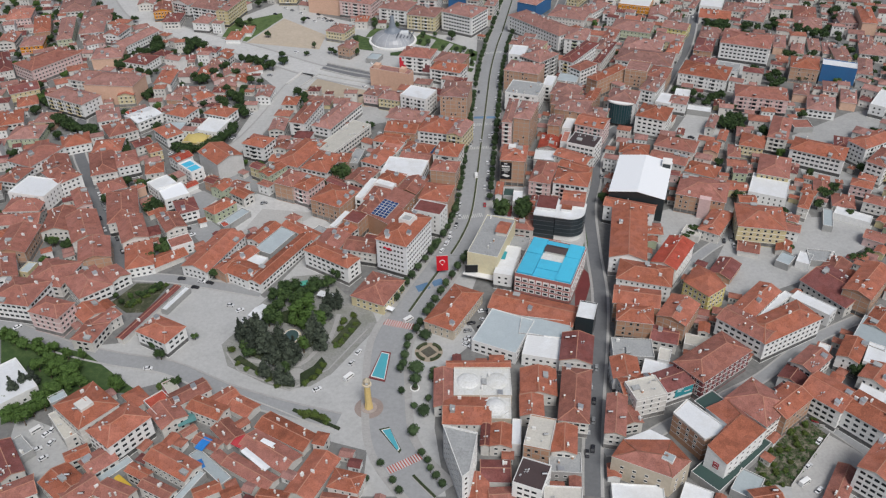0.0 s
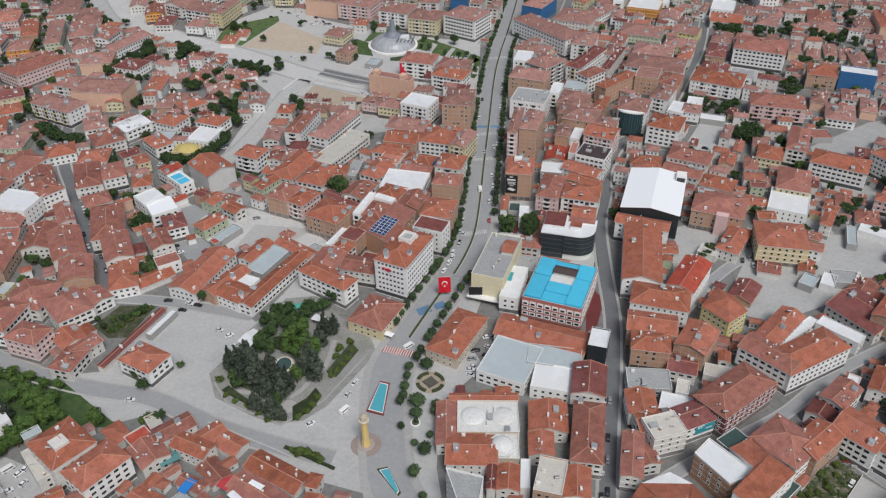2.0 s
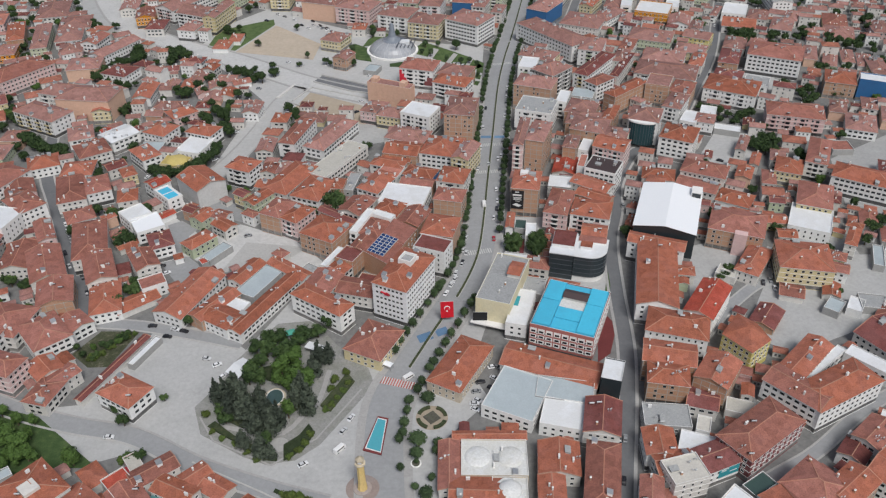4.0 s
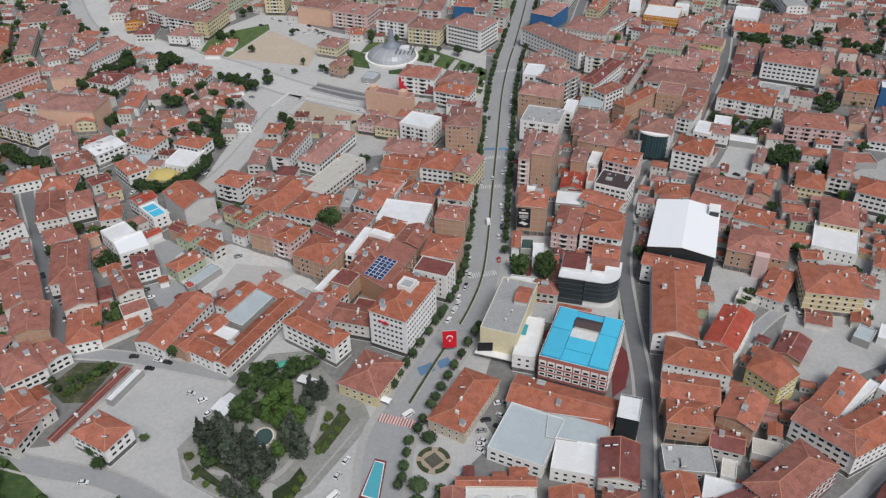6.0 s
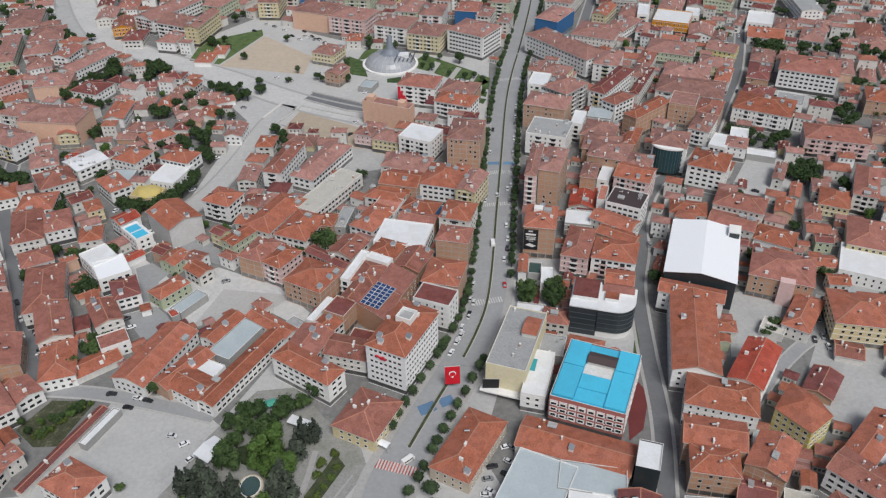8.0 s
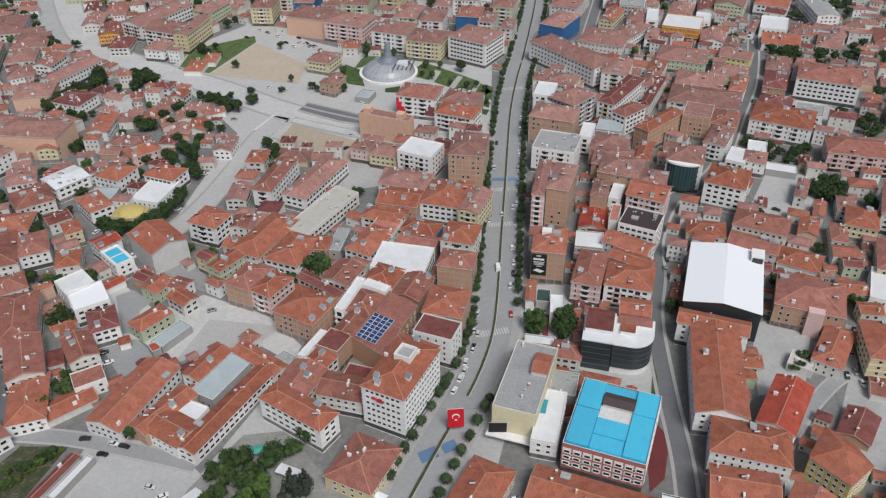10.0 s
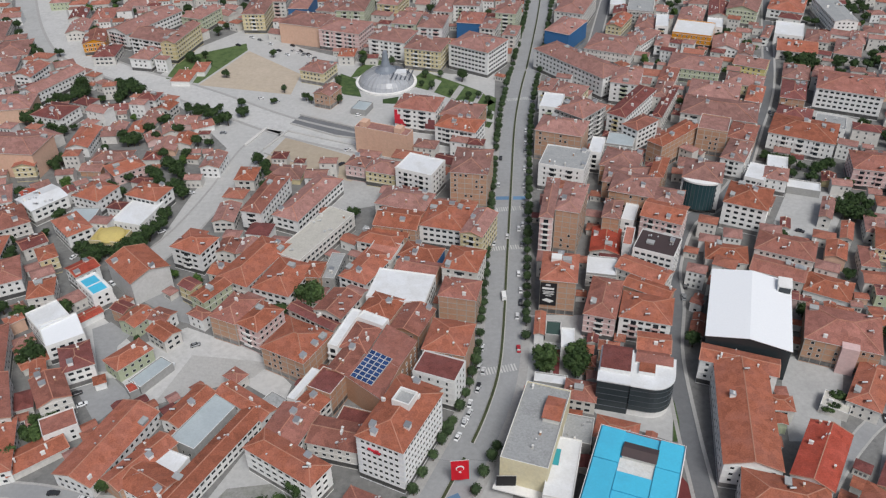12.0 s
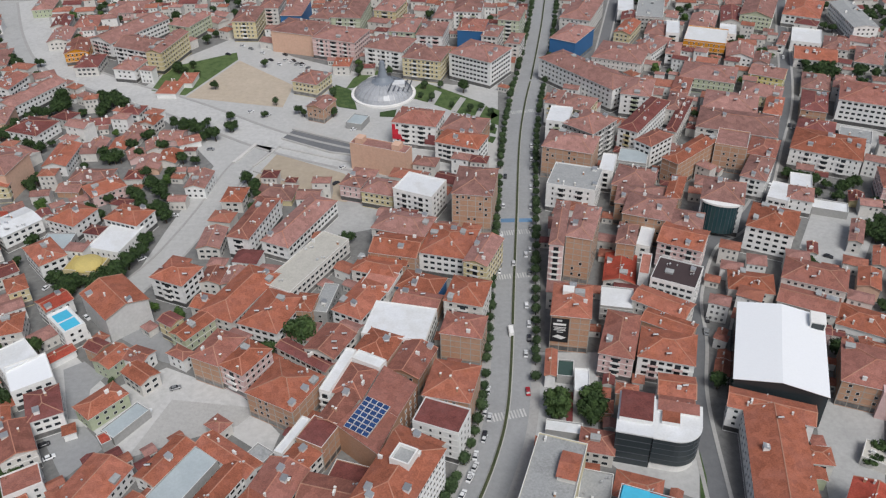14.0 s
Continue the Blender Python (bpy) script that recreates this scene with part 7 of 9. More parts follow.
WHEEL = wheel_mesh()
CARS = {}
for key, m in PAINT.items():
    van = key == "V"
    L, W = (5.6, 2.0) if van else (4.4, 1.75)
    CARS[key] = (L, W, car_body(L, W, 0.28, 2.35 if van else 1.5, van, m), None if van else cabin(L, W, 0.98, 1.46, m))


def on_wheels(body, L, W, m):
    """The same body with its small wheels in one mesh, for cars far off."""
    s = Shape()
    s.v = [tuple(v.co) for v in body.vertices]
    s.f = [tuple(p.vertices) for p in body.polygons]
    s.i = [0] * len(s.f)
    for u in (-0.31, 0.31):
        for v in (-1, 1):
            n = len(s.v)
            s.v += [(q.co.x + u * L, q.co.y + v * (W / 2 - 0.1), q.co.z + 0.32) for q in WHEEL.vertices]
            s.f += [tuple(n + k for k in p.vertices) for p in WHEEL.polygons]
            s.i += [1] * len(WHEEL.polygons)
    return s.mesh("body", [m, TYRE])


FAR_BODY = {key: on_wheels(c[2], c[0], c[1], PAINT[key]) for key, c in CARS.items()}


def van_glass():
    s = Shape()
    for y in (-0.995, 0.995):
        s.box(-2.3, min(y, y * 1.012), 1.35, 1.7, max(y, y * 1.012), 1.95, 0)
    return s.mesh("side_window", [GLASS])


VAN_GLASS = van_glass()


def car(x, y, turn, paint):
    L, W, body, cab = CARS[paint]
    ob = new("minibus" if paint == "V" else "car")
    ob.matrix_world = pose(x, y, 0.04, 0, 0, turn)
    tagged(ob, CAR_WORDS[paint], "van" if paint == "V" else "car", group="cars")
    part("body", FAR_BODY[paint] if y > 330 else body, ob)
    if cab:
        part("cabin", cab, ob, "dark-glazed cabin")
    else:
        part("side_window", VAN_GLASS, ob)
    if y > 330:
        return ob
    for u in (-0.31, 0.31):
        for v in (-1, 1):
            part("wheel", WHEEL, ob, at=pose(u * L, v * (W / 2 - 0.1), 0.32))
    return ob


car(-80.1, 247.3, 33, 'w')
car(-66.0, 254.4, 48, 'V')
car(-65.2, 264.1, 59, 'w')
car(-62.4, 271.3, 61, 'w')
car(-161.5, 264.8, 1, 'w')
car(-161.0, 334.2, 1, 'k')
car(-149.5, 331.2, -18, 'w')
car(-145.0, 329.8, -19, 'k')
car(-152.1, 326.2, -10, 'k')
car(-130.6, 310.3, -12, 'w')
car(-124.9, 305.9, 29, 'w')
car(-120.9, 298.3, 48, 'w')
car(-199.6, 216.8, 40, 'w')
car(-196.3, 217.0, 36, 'w')
car(-191.9, 212.1, 42, 'w')
car(-191.6, 220.6, 66, 'w')
car(-193.7, 228.2, 80, 'w')
car(-195.3, 225.6, 55, 'w')
car(-200.4, 227.9, 45, 'V')
car(-10.1, 277.3, -4, 'w')
car(-8.9, 284.4, 8, 'g')
car(-6.8, 290.0, 13, 'k')
car(-0.7, 299.3, 16, 'w')
car(126.0, 193.9, 32, 'w')
car(121.4, 185.9, 30, 'V')
car(125.7, 181.8, 38, 'w')
car(135.8, 207.0, 46, 'w')
car(139.2, 218.0, -26, 'r')
car(-235.3, 298.1, 44, 'w')
car(-38.3, 294.1, 39, 'V')
car(5.1, 433.8, 89, 'V')
car(8.0, 399.3, 88, 'r')
car(-7.0, 400.7, 77, 'w')
car(-7.7, 386.9, 77, 'w')
car(-10.4, 376.8, 69, 'w')
car(-14.6, 364.4, 65, 'w')
car(-16.6, 359.7, 62, 'w')
car(-19.6, 352.9, 64, 'w')
car(11.3, 480.9, 85, 'w')
car(3.3, 481.3, 83, 'w')
car(-0.5, 460.4, 87, 'g')
car(9.7, 420.1, 81, 'w')
car(13.6, 450.4, 85, 'w')
car(111.6, 502.6, 64, 'w')
car(85.4, 428.9, 69, 'g')
car(-168.3, 382.3, 28, 'k')
car(-164.3, 376.2, 30, 'w')
car(-155.0, 361.8, 74, 'k')
car(-127.2, 408.5, 20, 'g')
car(-135.4, 396.8, 9, 'w')
car(-161.8, 494.9, 37, 'w')
car(-154.8, 531.6, 9, 'w')
car(-174.6, 453.0, -45, 'w')
car(-105.8, 493.3, 33, 'w')
car(121.1, 472.9, -17, 'V')
car(-192.3, 442.3, 51, 'w')
car(-199.3, 475.3, 61, 'w')
car(-133.7, 647.3, 32, 'w')
car(-122.4, 641.9, 50, 'w')
car(-72.9, 574.5, 44, 'w')
car(-75.3, 557.9, 43, 'k')
car(-68.7, 619.2, 24, 'w')
car(-149.6, 600.2, -6, 'g')
car(-208.9, 701.3, 79, 'w')
car(-205.0, 720.1, 67, 'k')
car(-137.5, 754.2, 75, 'k')
car(-131.7, 727.7, -37, 'k')
car(-115.6, 725.6, -48, 'k')
car(-139.4, 741.0, -43, 'w')
car(-115.2, 740.9, -49, 'k')
car(-10.5, 571.6, -37, 'r')
car(145.0, 349.4, -95, 'w')
car(148.5, 359.0, -99, 'k')
car(151.8, 366.6, -94, 'w')
car(-217.2, 384.4, -60, 'w')
car(-211.8, 372.6, -60, 'w')
car(-223.5, 396.7, -60, 'k')
car(145.1, 356.1, -95, 'g')
car(-163.5, 740.5, -29, 'k')
car(-155.7, 755.4, -37, 'w')
car(-122.8, 736.8, -43, 'k')
car(-120.3, 743.9, -44, 'w')
car(-109.1, 719.1, -37, 'k')
car(-124.8, 719.8, -43, 'w')
car(-138.3, 763.0, -38, 'k')
car(-148.7, 749.6, -37, 'g')
car(76.9, 427.3, 70, 'w')
car(68.7, 406.7, 71, 'k')
car(152.2, 541.3, 63, 'w')
car(187.5, 606.7, 66, 'k')
car(221.0, 705.9, 74, 'w')
car(45.0, 234.3, 77, 'k')
car(42.6, 222.7, 77, 'g')
car(39.5, 206.9, 77, 'k')
car(49.9, 255.3, 77, 'g')
car(-14.1, 369.3, 77, 'w')
car(-16.8, 360.2, 75, 'w')
car(-10.2, 378.4, 78, 'k')
car(-9.1, 389.5, 75, 'w')
car(166.0, 470.5, -36, 'w')
car(156.3, 477.6, -30, 'k')
car(17.8, 487.3, 85, 'w')
car(2.1, 488.0, 83, 'k')
car(1.3, 299.0, -35, 'g')
car(-0.4, 292.1, -34, 'w')
car(-2.0, 286.1, -34, 'k')
car(-8.5, 278.9, -33, 'w')
car(-10.0, 274.0, -33, 'w')
car(47.2, 254.3, -94, 'k')
car(45.1, 243.7, -96, 'g')
car(40.8, 224.7, -96, 'k')
car(39.3, 216.8, -96, 'g')
car(36.6, 204.4, -99, 'k')
car(-129.1, 756.7, 60, 'g')
car(-124.2, 752.7, 60, 'w')
car(-114.6, 744.9, 240, 'w')
car(-109.8, 741.1, 240, 'k')
car(-105.2, 737.3, 60, 'k')
car(-100.5, 733.5, 60, 'k')
car(-121.6, 727.1, 60, 'w')
car(-117.2, 723.3, 240, 'w')
car(-112.9, 719.5, 240, 'g')
car(-108.7, 715.8, 60, 'w')
car(-104.5, 712.1, 60, 'g')
car(-99.1, 765.2, 60, 'k')
car(-93.0, 761.0, 240, 'g')
car(-80.9, 752.7, 240, 'g')
car(-75.0, 748.6, 60, 'k')
car(-69.2, 744.5, 60, 'w')
car(84.9, 429.3, 260, 'g')
car(87.9, 437.1, 260, 'k')
car(222.7, 596.5, 70, 'g')
car(227.3, 594.4, 250, 'k')
car(188.3, 602.0, 155, 'g')
car(199.9, 599.2, -25, 'w')
car(205.6, 597.8, -25, 'w')
car(211.3, 596.5, -25, 'k')
car(217.0, 595.1, -25, 'k')
car(140.8, 354.2, 255, 'k')
car(148.1, 367.2, 75, 'g')
car(151.9, 374.1, 75, 'k')
car(155.8, 381.1, 255, 'k')

rnd_car = random.Random(5)
for side, a, b in ((-6.9, 352, 400), (6.9, 470, 600), (-6.9, 470, 560), (6.9, 410, 450)):
    for j, (px, py) in enumerate(offset(smooth([(-14.4, 350.1), (-6.6, 369.5), (-1.2, 388.0), (3.3, 415.2), (9.9, 466.1), (17.2, 521.2), (27.5, 598.4)], 8.0), side)):
        if a < py < b and rnd_car.random() < 0.4:
            car(px, py, 82 if py > 400 else 70, rnd_car.choice("wwkg"))
side_st = offset(smooth([(-190.8, 335.5), (-206.7, 367.7), (-228.4, 410.4), (-249.0, 452.2)], 6.0), 2.6)
for j, (px, py) in enumerate(side_st[3:]):
    if rnd_car.random() < 0.6:
        car(px, py, 120, rnd_car.choice("wwkg"))

# ---- clock tower on its round plinth ----
CREAM_YELLOW = mat("ochre_yellow_stone", (0.62, 0.45, 0.16), second=(0.56, 0.42, 0.18), spread=0.12, grain=1.5)
PALE_STONE = mat("pale_tower_stone", (0.55, 0.48, 0.36), spread=0.12)
PINK_PAVING = mat("pinkish_paving", (0.36, 0.29, 0.26), second=(0.32, 0.28, 0.26), spread=0.15)
ob = new("clock_tower")
ob.matrix_world = pose(-55.9, 235.1, 0) @ Matrix.Diagonal((1, 1, 0.78, 1))
tagged(ob, "slender ochre-yellow stone clock tower on a round plinth", "clock tower")
s = Shape()
s.prism(ring(6.5, 32), 0.0, 0.08, 0)
part("plinth_paving", s.mesh("plinth_paving", [PINK_PAVING]), ob)
s = Shape()
s.prism(ring(3.6, 24), 0.08, 0.5, 0)
part("plinth", s.mesh("plinth", [PINK_PAVING]), ob)
s = Shape()
s.prism(ring(2.0, 8, 0.39), 0.5, 4.0, 0, scale=0.85)
s.prism(ring(1.6, 8, 0.39), 4.0, 18.0, 0, scale=0.85)
part("shaft", s.mesh("shaft", [CREAM_YELLOW]), ob)
s = Shape()
s.prism(ring(1.5, 8, 0.39), 18.0, 18.6, 0, scale=1.45, bottom=True)
s.prism(ring(2.15, 8, 0.39), 18.6, 19.3, 0)
part("gallery", s.mesh("gallery", [PALE_STONE]), ob)
s = Shape()
s.prism(ring(1.45, 8, 0.39), 19.3, 21.8, 0)
part("clock_stage", s.mesh("clock_stage", [PALE_STONE]), ob)
s = Shape()
s.prism(ring(1.75, 8, 0.39), 21.8, 23.8, 0, scale=0.12, bottom=True)
part("cap", s.mesh("cap", [PALE_STONE]), ob)
s = Shape()
c = ring(0.75, 16)
s.face([(x, -0.02, z) for x, z in c], 0)
s.face([(x, 0.03, z) for x, z in c][::-1], 0)
dial = s.mesh("clock_face", [TANK])
for j in range(4):
    part("clock_face", dial, ob, at=Matrix.Rotation(j * math.pi / 2, 4, "Z") @ Matrix.Translation((0, -1.37, 20.6)))

# ---- pools of the square ----
def pool(pts, rim, water, label):
    ob = new("pool")
    tagged(ob, label, "pool")
    s = Shape()
    s.prism(pts, 0.03, 0.5, 0)
    part("basin_rim", s.mesh("basin_rim", [rim]), ob)
    cx, cy = sum(p[0] for p in pts) / len(pts), sum(p[1] for p in pts) / len(pts)
    s = Shape()
    s.prism([(cx + (x - cx) * 0.84, cy + (y - cy) * 0.9) for x, y in pts], 0.4, 0.53, 0)
    part("white_coping", s.mesh("white_coping", [TRIM]), ob)
    s = Shape()
    s.prism([(cx + (x - cx) * 0.74, cy + (y - cy) * 0.85) for x, y in pts], 0.45, 0.56, 0)
    part("water", s.mesh("water", [water]), ob)


pool([(-56.8, 253.7), (-49.1, 250.9), (-46.7, 270.4), (-51.2, 271.9)], MAROON, POOL_BLUE, "tapering turquoise pool with maroon rim on the square")
pool([(-51.0, 222.0), (-46.6, 223.0), (-41.2, 210.1), (-42.1, 208.5)], GREEN_HEDGE, POOL_BLUE, "small wedge-shaped turquoise pool edged with hedge")
POND = mat("murky_pond", (0.06, 0.10, 0.10), rough=0.1, spread=0.15, spec=0.5)
pool([(-96.1 + 4.8 * x, 284.6 + 5.4 * y) for x, y in ring(1, 14)], PALE_STONE, POND, "murky round pond among the park trees")
pool([(-35.3 + 2.2 * x, 246.3 + 2.2 * y) for x, y in ring(1, 16)], TRIM, SOIL, "round white planter on the promenade")

# ring garden by the promenade
ob = new("ring_garden")
ob.matrix_world = pose(-28.5, 270.3, 0, 0, 0, -8)
tagged(ob, "round formal garden with clipped hedge arcs and dark centre bed", "garden bed")
s = Shape()
s.prism(ring(6.8, 32), 0.0, 0.06, 0)
part("paved_circle", s.mesh("paved_circle", [SAND]), ob)
for j in range(4):
    s = Shape()
    a0 = j * math.pi / 2 + 0.25
    inner = [(5.0 * math.cos(a0 + k * 0.18), 5.0 * math.sin(a0 + k * 0.18)) for k in range(7)]
    outer = [(6.5 * math.cos(a0 + k * 0.18), 6.5 * math.sin(a0 + k * 0.18)) for k in range(7)]
    s.prism(outer + inner[::-1], 0.05, 0.8, 0)
    part("hedge_arc", s.mesh("hedge_arc", [GREEN_HEDGE]), ob)
s = Shape()
s.prism(ring(3.8, 4), 0.05, 0.4, 0)
part("centre_bed", s.mesh("centre_bed", [SOIL]), ob)


def hedge(pts, high, label="clipped hedge strip"):
    s = Shape()
    s.prism(pts, 0.0, high, 0, scale=0.97)
    tagged(new("hedge", s.mesh("hedge", [GREEN_HEDGE])), label, "hedge")


hedge([(-122.2, 269.2), (-116.0, 264.7), (-105.8, 257.9), (-95.7, 250.3), (-90.5, 249.5), (-90.8, 252.6), (-99.6, 256.7), (-110.2, 263.5), (-119.7, 271.8)], 1, "bed of dark shrubs edging the park")
hedge([(-88.1, 249.4), (-80.5, 255.3), (-76.8, 264.0), (-79.7, 268.8), (-83.2, 262.4), (-89.1, 257.5)], 0.9, "bed of dark shrubs edging the park")
hedge([(-76.1, 278.8), (-71.4, 275.2), (-61.9, 292.9), (-65.8, 298.7), (-69.3, 291.4)], 0.9, "long clipped shrub bed beside the park")
hedge([(-119.5, 274.8), (-107.3, 267.6), (-105.5, 271.9), (-116.7, 279.9)], 0.7, "dark shrub bed under the park trees")
hedge([(-88.7, 275.2), (-82.1, 278.4), (-79.7, 284.6), (-84.9, 286.3), (-90.6, 280.5)], 0.7, "dark shrub bed under the park trees")
hedge([(-105.0, 303.1), (-92.4, 307.6), (-82.3, 299.5), (-90.5, 291.2), (-101.3, 295.4)], 0.6, "dark shrub bed under the park trees")
hedge([(-90.3, 234.7), (-68.5, 222.3), (-67.8, 223.6), (-89.7, 236.2)], 0.7, "low hedge along the street")

# ---- glass dome with its spire ----
DOME_GLASS = mat("dome_glazing", (0.50, 0.52, 0.55), second=(0.40, 0.42, 0.45), rough=0.25, spread=0.12, spec=0.5)
STEEL = mat("dark_steel_rib", (0.10, 0.11, 0.13), rough=0.5, spread=0.1)
SPIRE = mat("slate_blue_cladding", (0.22, 0.25, 0.29), rough=0.5, spread=0.1)
ob = new("glass_dome")
ob.matrix_world = pose(-52.0, 667.6, 0) @ Matrix.Diagonal((0.92, 0.92, 0.95, 1))
tagged(ob, "shallow ribbed glass dome with a slate spire in a lawn", "dome")
s = Shape()
s.prism(ring(22.5, 40), 0.0, 1.2, 0)
part("base_ring", s.mesh("base_ring", [TRIM]), ob)
prof = [(20.5, 1.2), (19.3, 3.6), (16.5, 6.2), (12.5, 8.2), (8, 9.4), (4.5, 10.0)]
n = 32
for a, b in ((0, 20), (20, 32)):
    s = Shape()
    for (r0, z0), (r1, z1) in zip(prof, prof[1:]):
        for j in range(a, b):
            t0, t1 = 6.2832 * j / n + 2.4, 6.2832 * (j + 1) / n + 2.4
            s.face([(r0 * math.cos(t0), r0 * math.sin(t0), z0), (r0 * math.cos(t1), r0 * math.sin(t1), z0), (r1 * math.cos(t1), r1 * math.sin(t1), z1), (r1 * math.cos(t0), r1 * math.sin(t0), z1)])
    part("shell", s.mesh("shell", [DOME_GLASS if a == 0 else SPIRE]), ob)
box_slab = Shape()
box_slab.box(6, -6, 7.2, 15, 1, 9.6, 0)
part("roof_terrace", box_slab.mesh("roof_terrace", [ROOF["w"]]), ob, "white slab over the open side of the dome")
for k in range(5):
    s = Shape()
    s.beam((4 + 3.2 * k, -15 + 1.5 * k, 9.4 - 0.9 * k), (8 + 3.0 * k, 4 + k, 9.6 - 0.9 * k), 0.9, 0.4)
    part("dark_louvre", s.mesh("dark_louvre", [STEEL]), ob)
for j in range(n):
    s = Shape()
    t = 6.2832 * j / n + 2.4
    for (r0, z0), (r1, z1) in zip(prof, prof[1:]):
        s.beam((r0 * math.cos(t), r0 * math.sin(t), z0 + 0.1), (r1 * math.cos(t), r1 * math.sin(t), z1 + 0.1), 0.28, 0.3)
    part("rib", s.mesh("rib", [METAL if j < 20 else STEEL]), ob)
s = Shape()
spire = [(10, 8.6), (6.0, 10.4), (3.6, 13.0), (2.5, 17.0), (2.0, 21.0), (1.6, 23.5), (0.15, 24.2)]
for (r0, z0), (r1, z1) in zip(spire, spire[1:]):
    for j in range(16):
        t0, t1 = 6.2832 * j / 16, 6.2832 * (j + 1) / 16
        s.face([(r0 * math.cos(t0), r0 * math.sin(t0), z0), (r0 * math.cos(t1), r0 * math.sin(t1), z0), (r1 * math.cos(t1), r1 * math.sin(t1), z1), (r1 * math.cos(t0), r1 * math.sin(t0), z1)])
part("spire", s.mesh("spire", [SPIRE]), ob)

# ---- banner flag over the boulevard ----
FLAG_RED = mat("red_flag_cloth", (0.58, 0.012, 0.025), rough=0.8, spread=0.06, per_object=0.0)
FLAG_WHITE = mat("white_flag_cloth", (0.75, 0.74, 0.74), rough=0.8, spread=0.04, per_object=0.0)
ob = new("flag")
ob.matrix_world = pose(-20.0, 331.8, 12.4, 0, 0, 3.2)
tagged(ob, "large red flag with white crescent and star, hung over boulevard", "flag")


def sway(x, z):
    return 0.25 * math.sin(x * 1.1 + z * 0.25) * (-z / 10.0)


def cloth(x, z):
    return (x + 0.05 * z * -0.5, sway(x, z), z)


s = Shape()
nx, nz = 10, 14
for j in range(nz + 1):
    for k in range(nx + 1):
        s.v.append(cloth(-3.1 + 6.2 * k / nx, -10.0 * j / nz - 0.25 * math.sin(k * 0.7) * j / nz))
for j in range(nz):
    for k in range(nx):
        q = j * (nx + 1) + k
        s.f.append((q + nx + 1, q + nx + 2, q + 1, q))
        s.i.append(0)
me = s.mesh("cloth", [FLAG_RED])
part("cloth", me, ob)
s = Shape()
for j in range(28):
    # crescent: between a circle and a smaller one shifted down
    a0, a1 = radians(-62 + 304 * j / 28 + 0), radians(-62 + 304 * (j + 1) / 28)
    pts = []
    for a, r, cz in ((a0, 1.45, 0), (a1, 1.45, 0), (a1, 1.16, -0.36), (a0, 1.16, -0.36)):
        x, z = r * math.cos(a), -4.0 + cz + r * math.sin(a)
        p = cloth(x, z)
        pts.append((p[0], p[1] - 0.05, p[2]))
    s.face(pts, 0)
part("crescent", s.mesh("crescent", [FLAG_WHITE]), ob)
s = Shape()
star = []
for j in range(10):
    r = 0.75 if j % 2 == 0 else 0.29
    a = -math.pi / 2 + j * math.pi / 5
    p = cloth(r * math.cos(a), -5.75 + r * math.sin(a))
    star.append((p[0], p[1] - 0.05, p[2]))
s.face(star, 0)
part("star", s.mesh("star", [FLAG_WHITE]), ob)
s = Shape()
s.beam((-3.2, 0, 0.02), (3.2, 0, 0.02), 0.12, 0.12)
part("batten", s.mesh("batten", [TRIM]), ob)
s = Shape()
s.beam((-17, 3, 1.5), (-3.2, 0, 0.1), 0.05, 0.05)
s.beam((3.2, 0, 0.1), (21, -4, 1.2), 0.05, 0.05)
tagged(part("cable", s.mesh("cable", [STEEL]), ob), "thin steel suspension cable")


# ---- particular buildings ----
BLACK = mat("black_hoarding", (0.02, 0.02, 0.022), rough=0.5, spread=0.05)
SOLAR = mat("blue_solar_cell", (0.025, 0.06, 0.17), rough=0.2, spread=0.1, spec=0.6)
TEAL_GLASS = mat("teal_curtain_glass", (0.03, 0.075, 0.085), rough=0.12, spread=0.08, spec=0.6)
RED_SIGN = mat("red_sign", (0.55, 0.03, 0.05), rough=0.6, spread=0.05)
TEAL_SIGN = mat("teal_sign", (0.04, 0.28, 0.32), rough=0.6, spread=0.05)


def box_part(name, parent, x0, y0, z0, x1, y1, z1, m, label="", top=None):
    s = Shape()
    s.box(x0, y0, z0, x1, y1, z1, 0, 1 if top else None)
    return part(name, s.mesh(name, [m] + ([top] if top else [])), parent, label)


def gable_part(name, parent, x0, y0, x1, y1, z0, rise, m, label=""):
    s = Shape()
    ym = (y0 + y1) / 2
    s.v += [(x0, y0, z0), (x1, y0, z0), (x1, y1, z0), (x0, y1, z0), (x0, ym, z0 + rise), (x1, ym, z0 + rise)]
    s.f += [(0, 1, 5, 4), (2, 3, 4, 5), (1, 2, 5), (3, 0, 4), (3, 2, 1, 0)]
    s.i += [0] * 5
    return part(name, s.mesh(name, [m]), parent, label)


def dome_part(name, parent, x, y, z, r, high, m, n=20, label=""):
    s = Shape()
    rows = [(r * math.cos(a), z + high * math.sin(a)) for a in [math.pi / 2 * j / 6 for j in range(6)]] + [(0.02 * r, z + high)]
    for (r0, z0), (r1, z1) in zip(rows, rows[1:]):
        for j in range(n):
            t0, t1 = 6.2832 * j / n, 6.2832 * (j + 1) / n
            s.face([(x + r0 * math.cos(t0), y + r0 * math.sin(t0), z0), (x + r0 * math.cos(t1), y + r0 * math.sin(t1), z0), (x + r1 * math.cos(t1), y + r1 * math.sin(t1), z1), (x + r1 * math.cos(t0), y + r1 * math.sin(t0), z1)])
    me = s.mesh(name, [m])
    me.polygons.foreach_set("use_smooth", [True] * len(me.polygons))
    return part(name, me, parent, label)


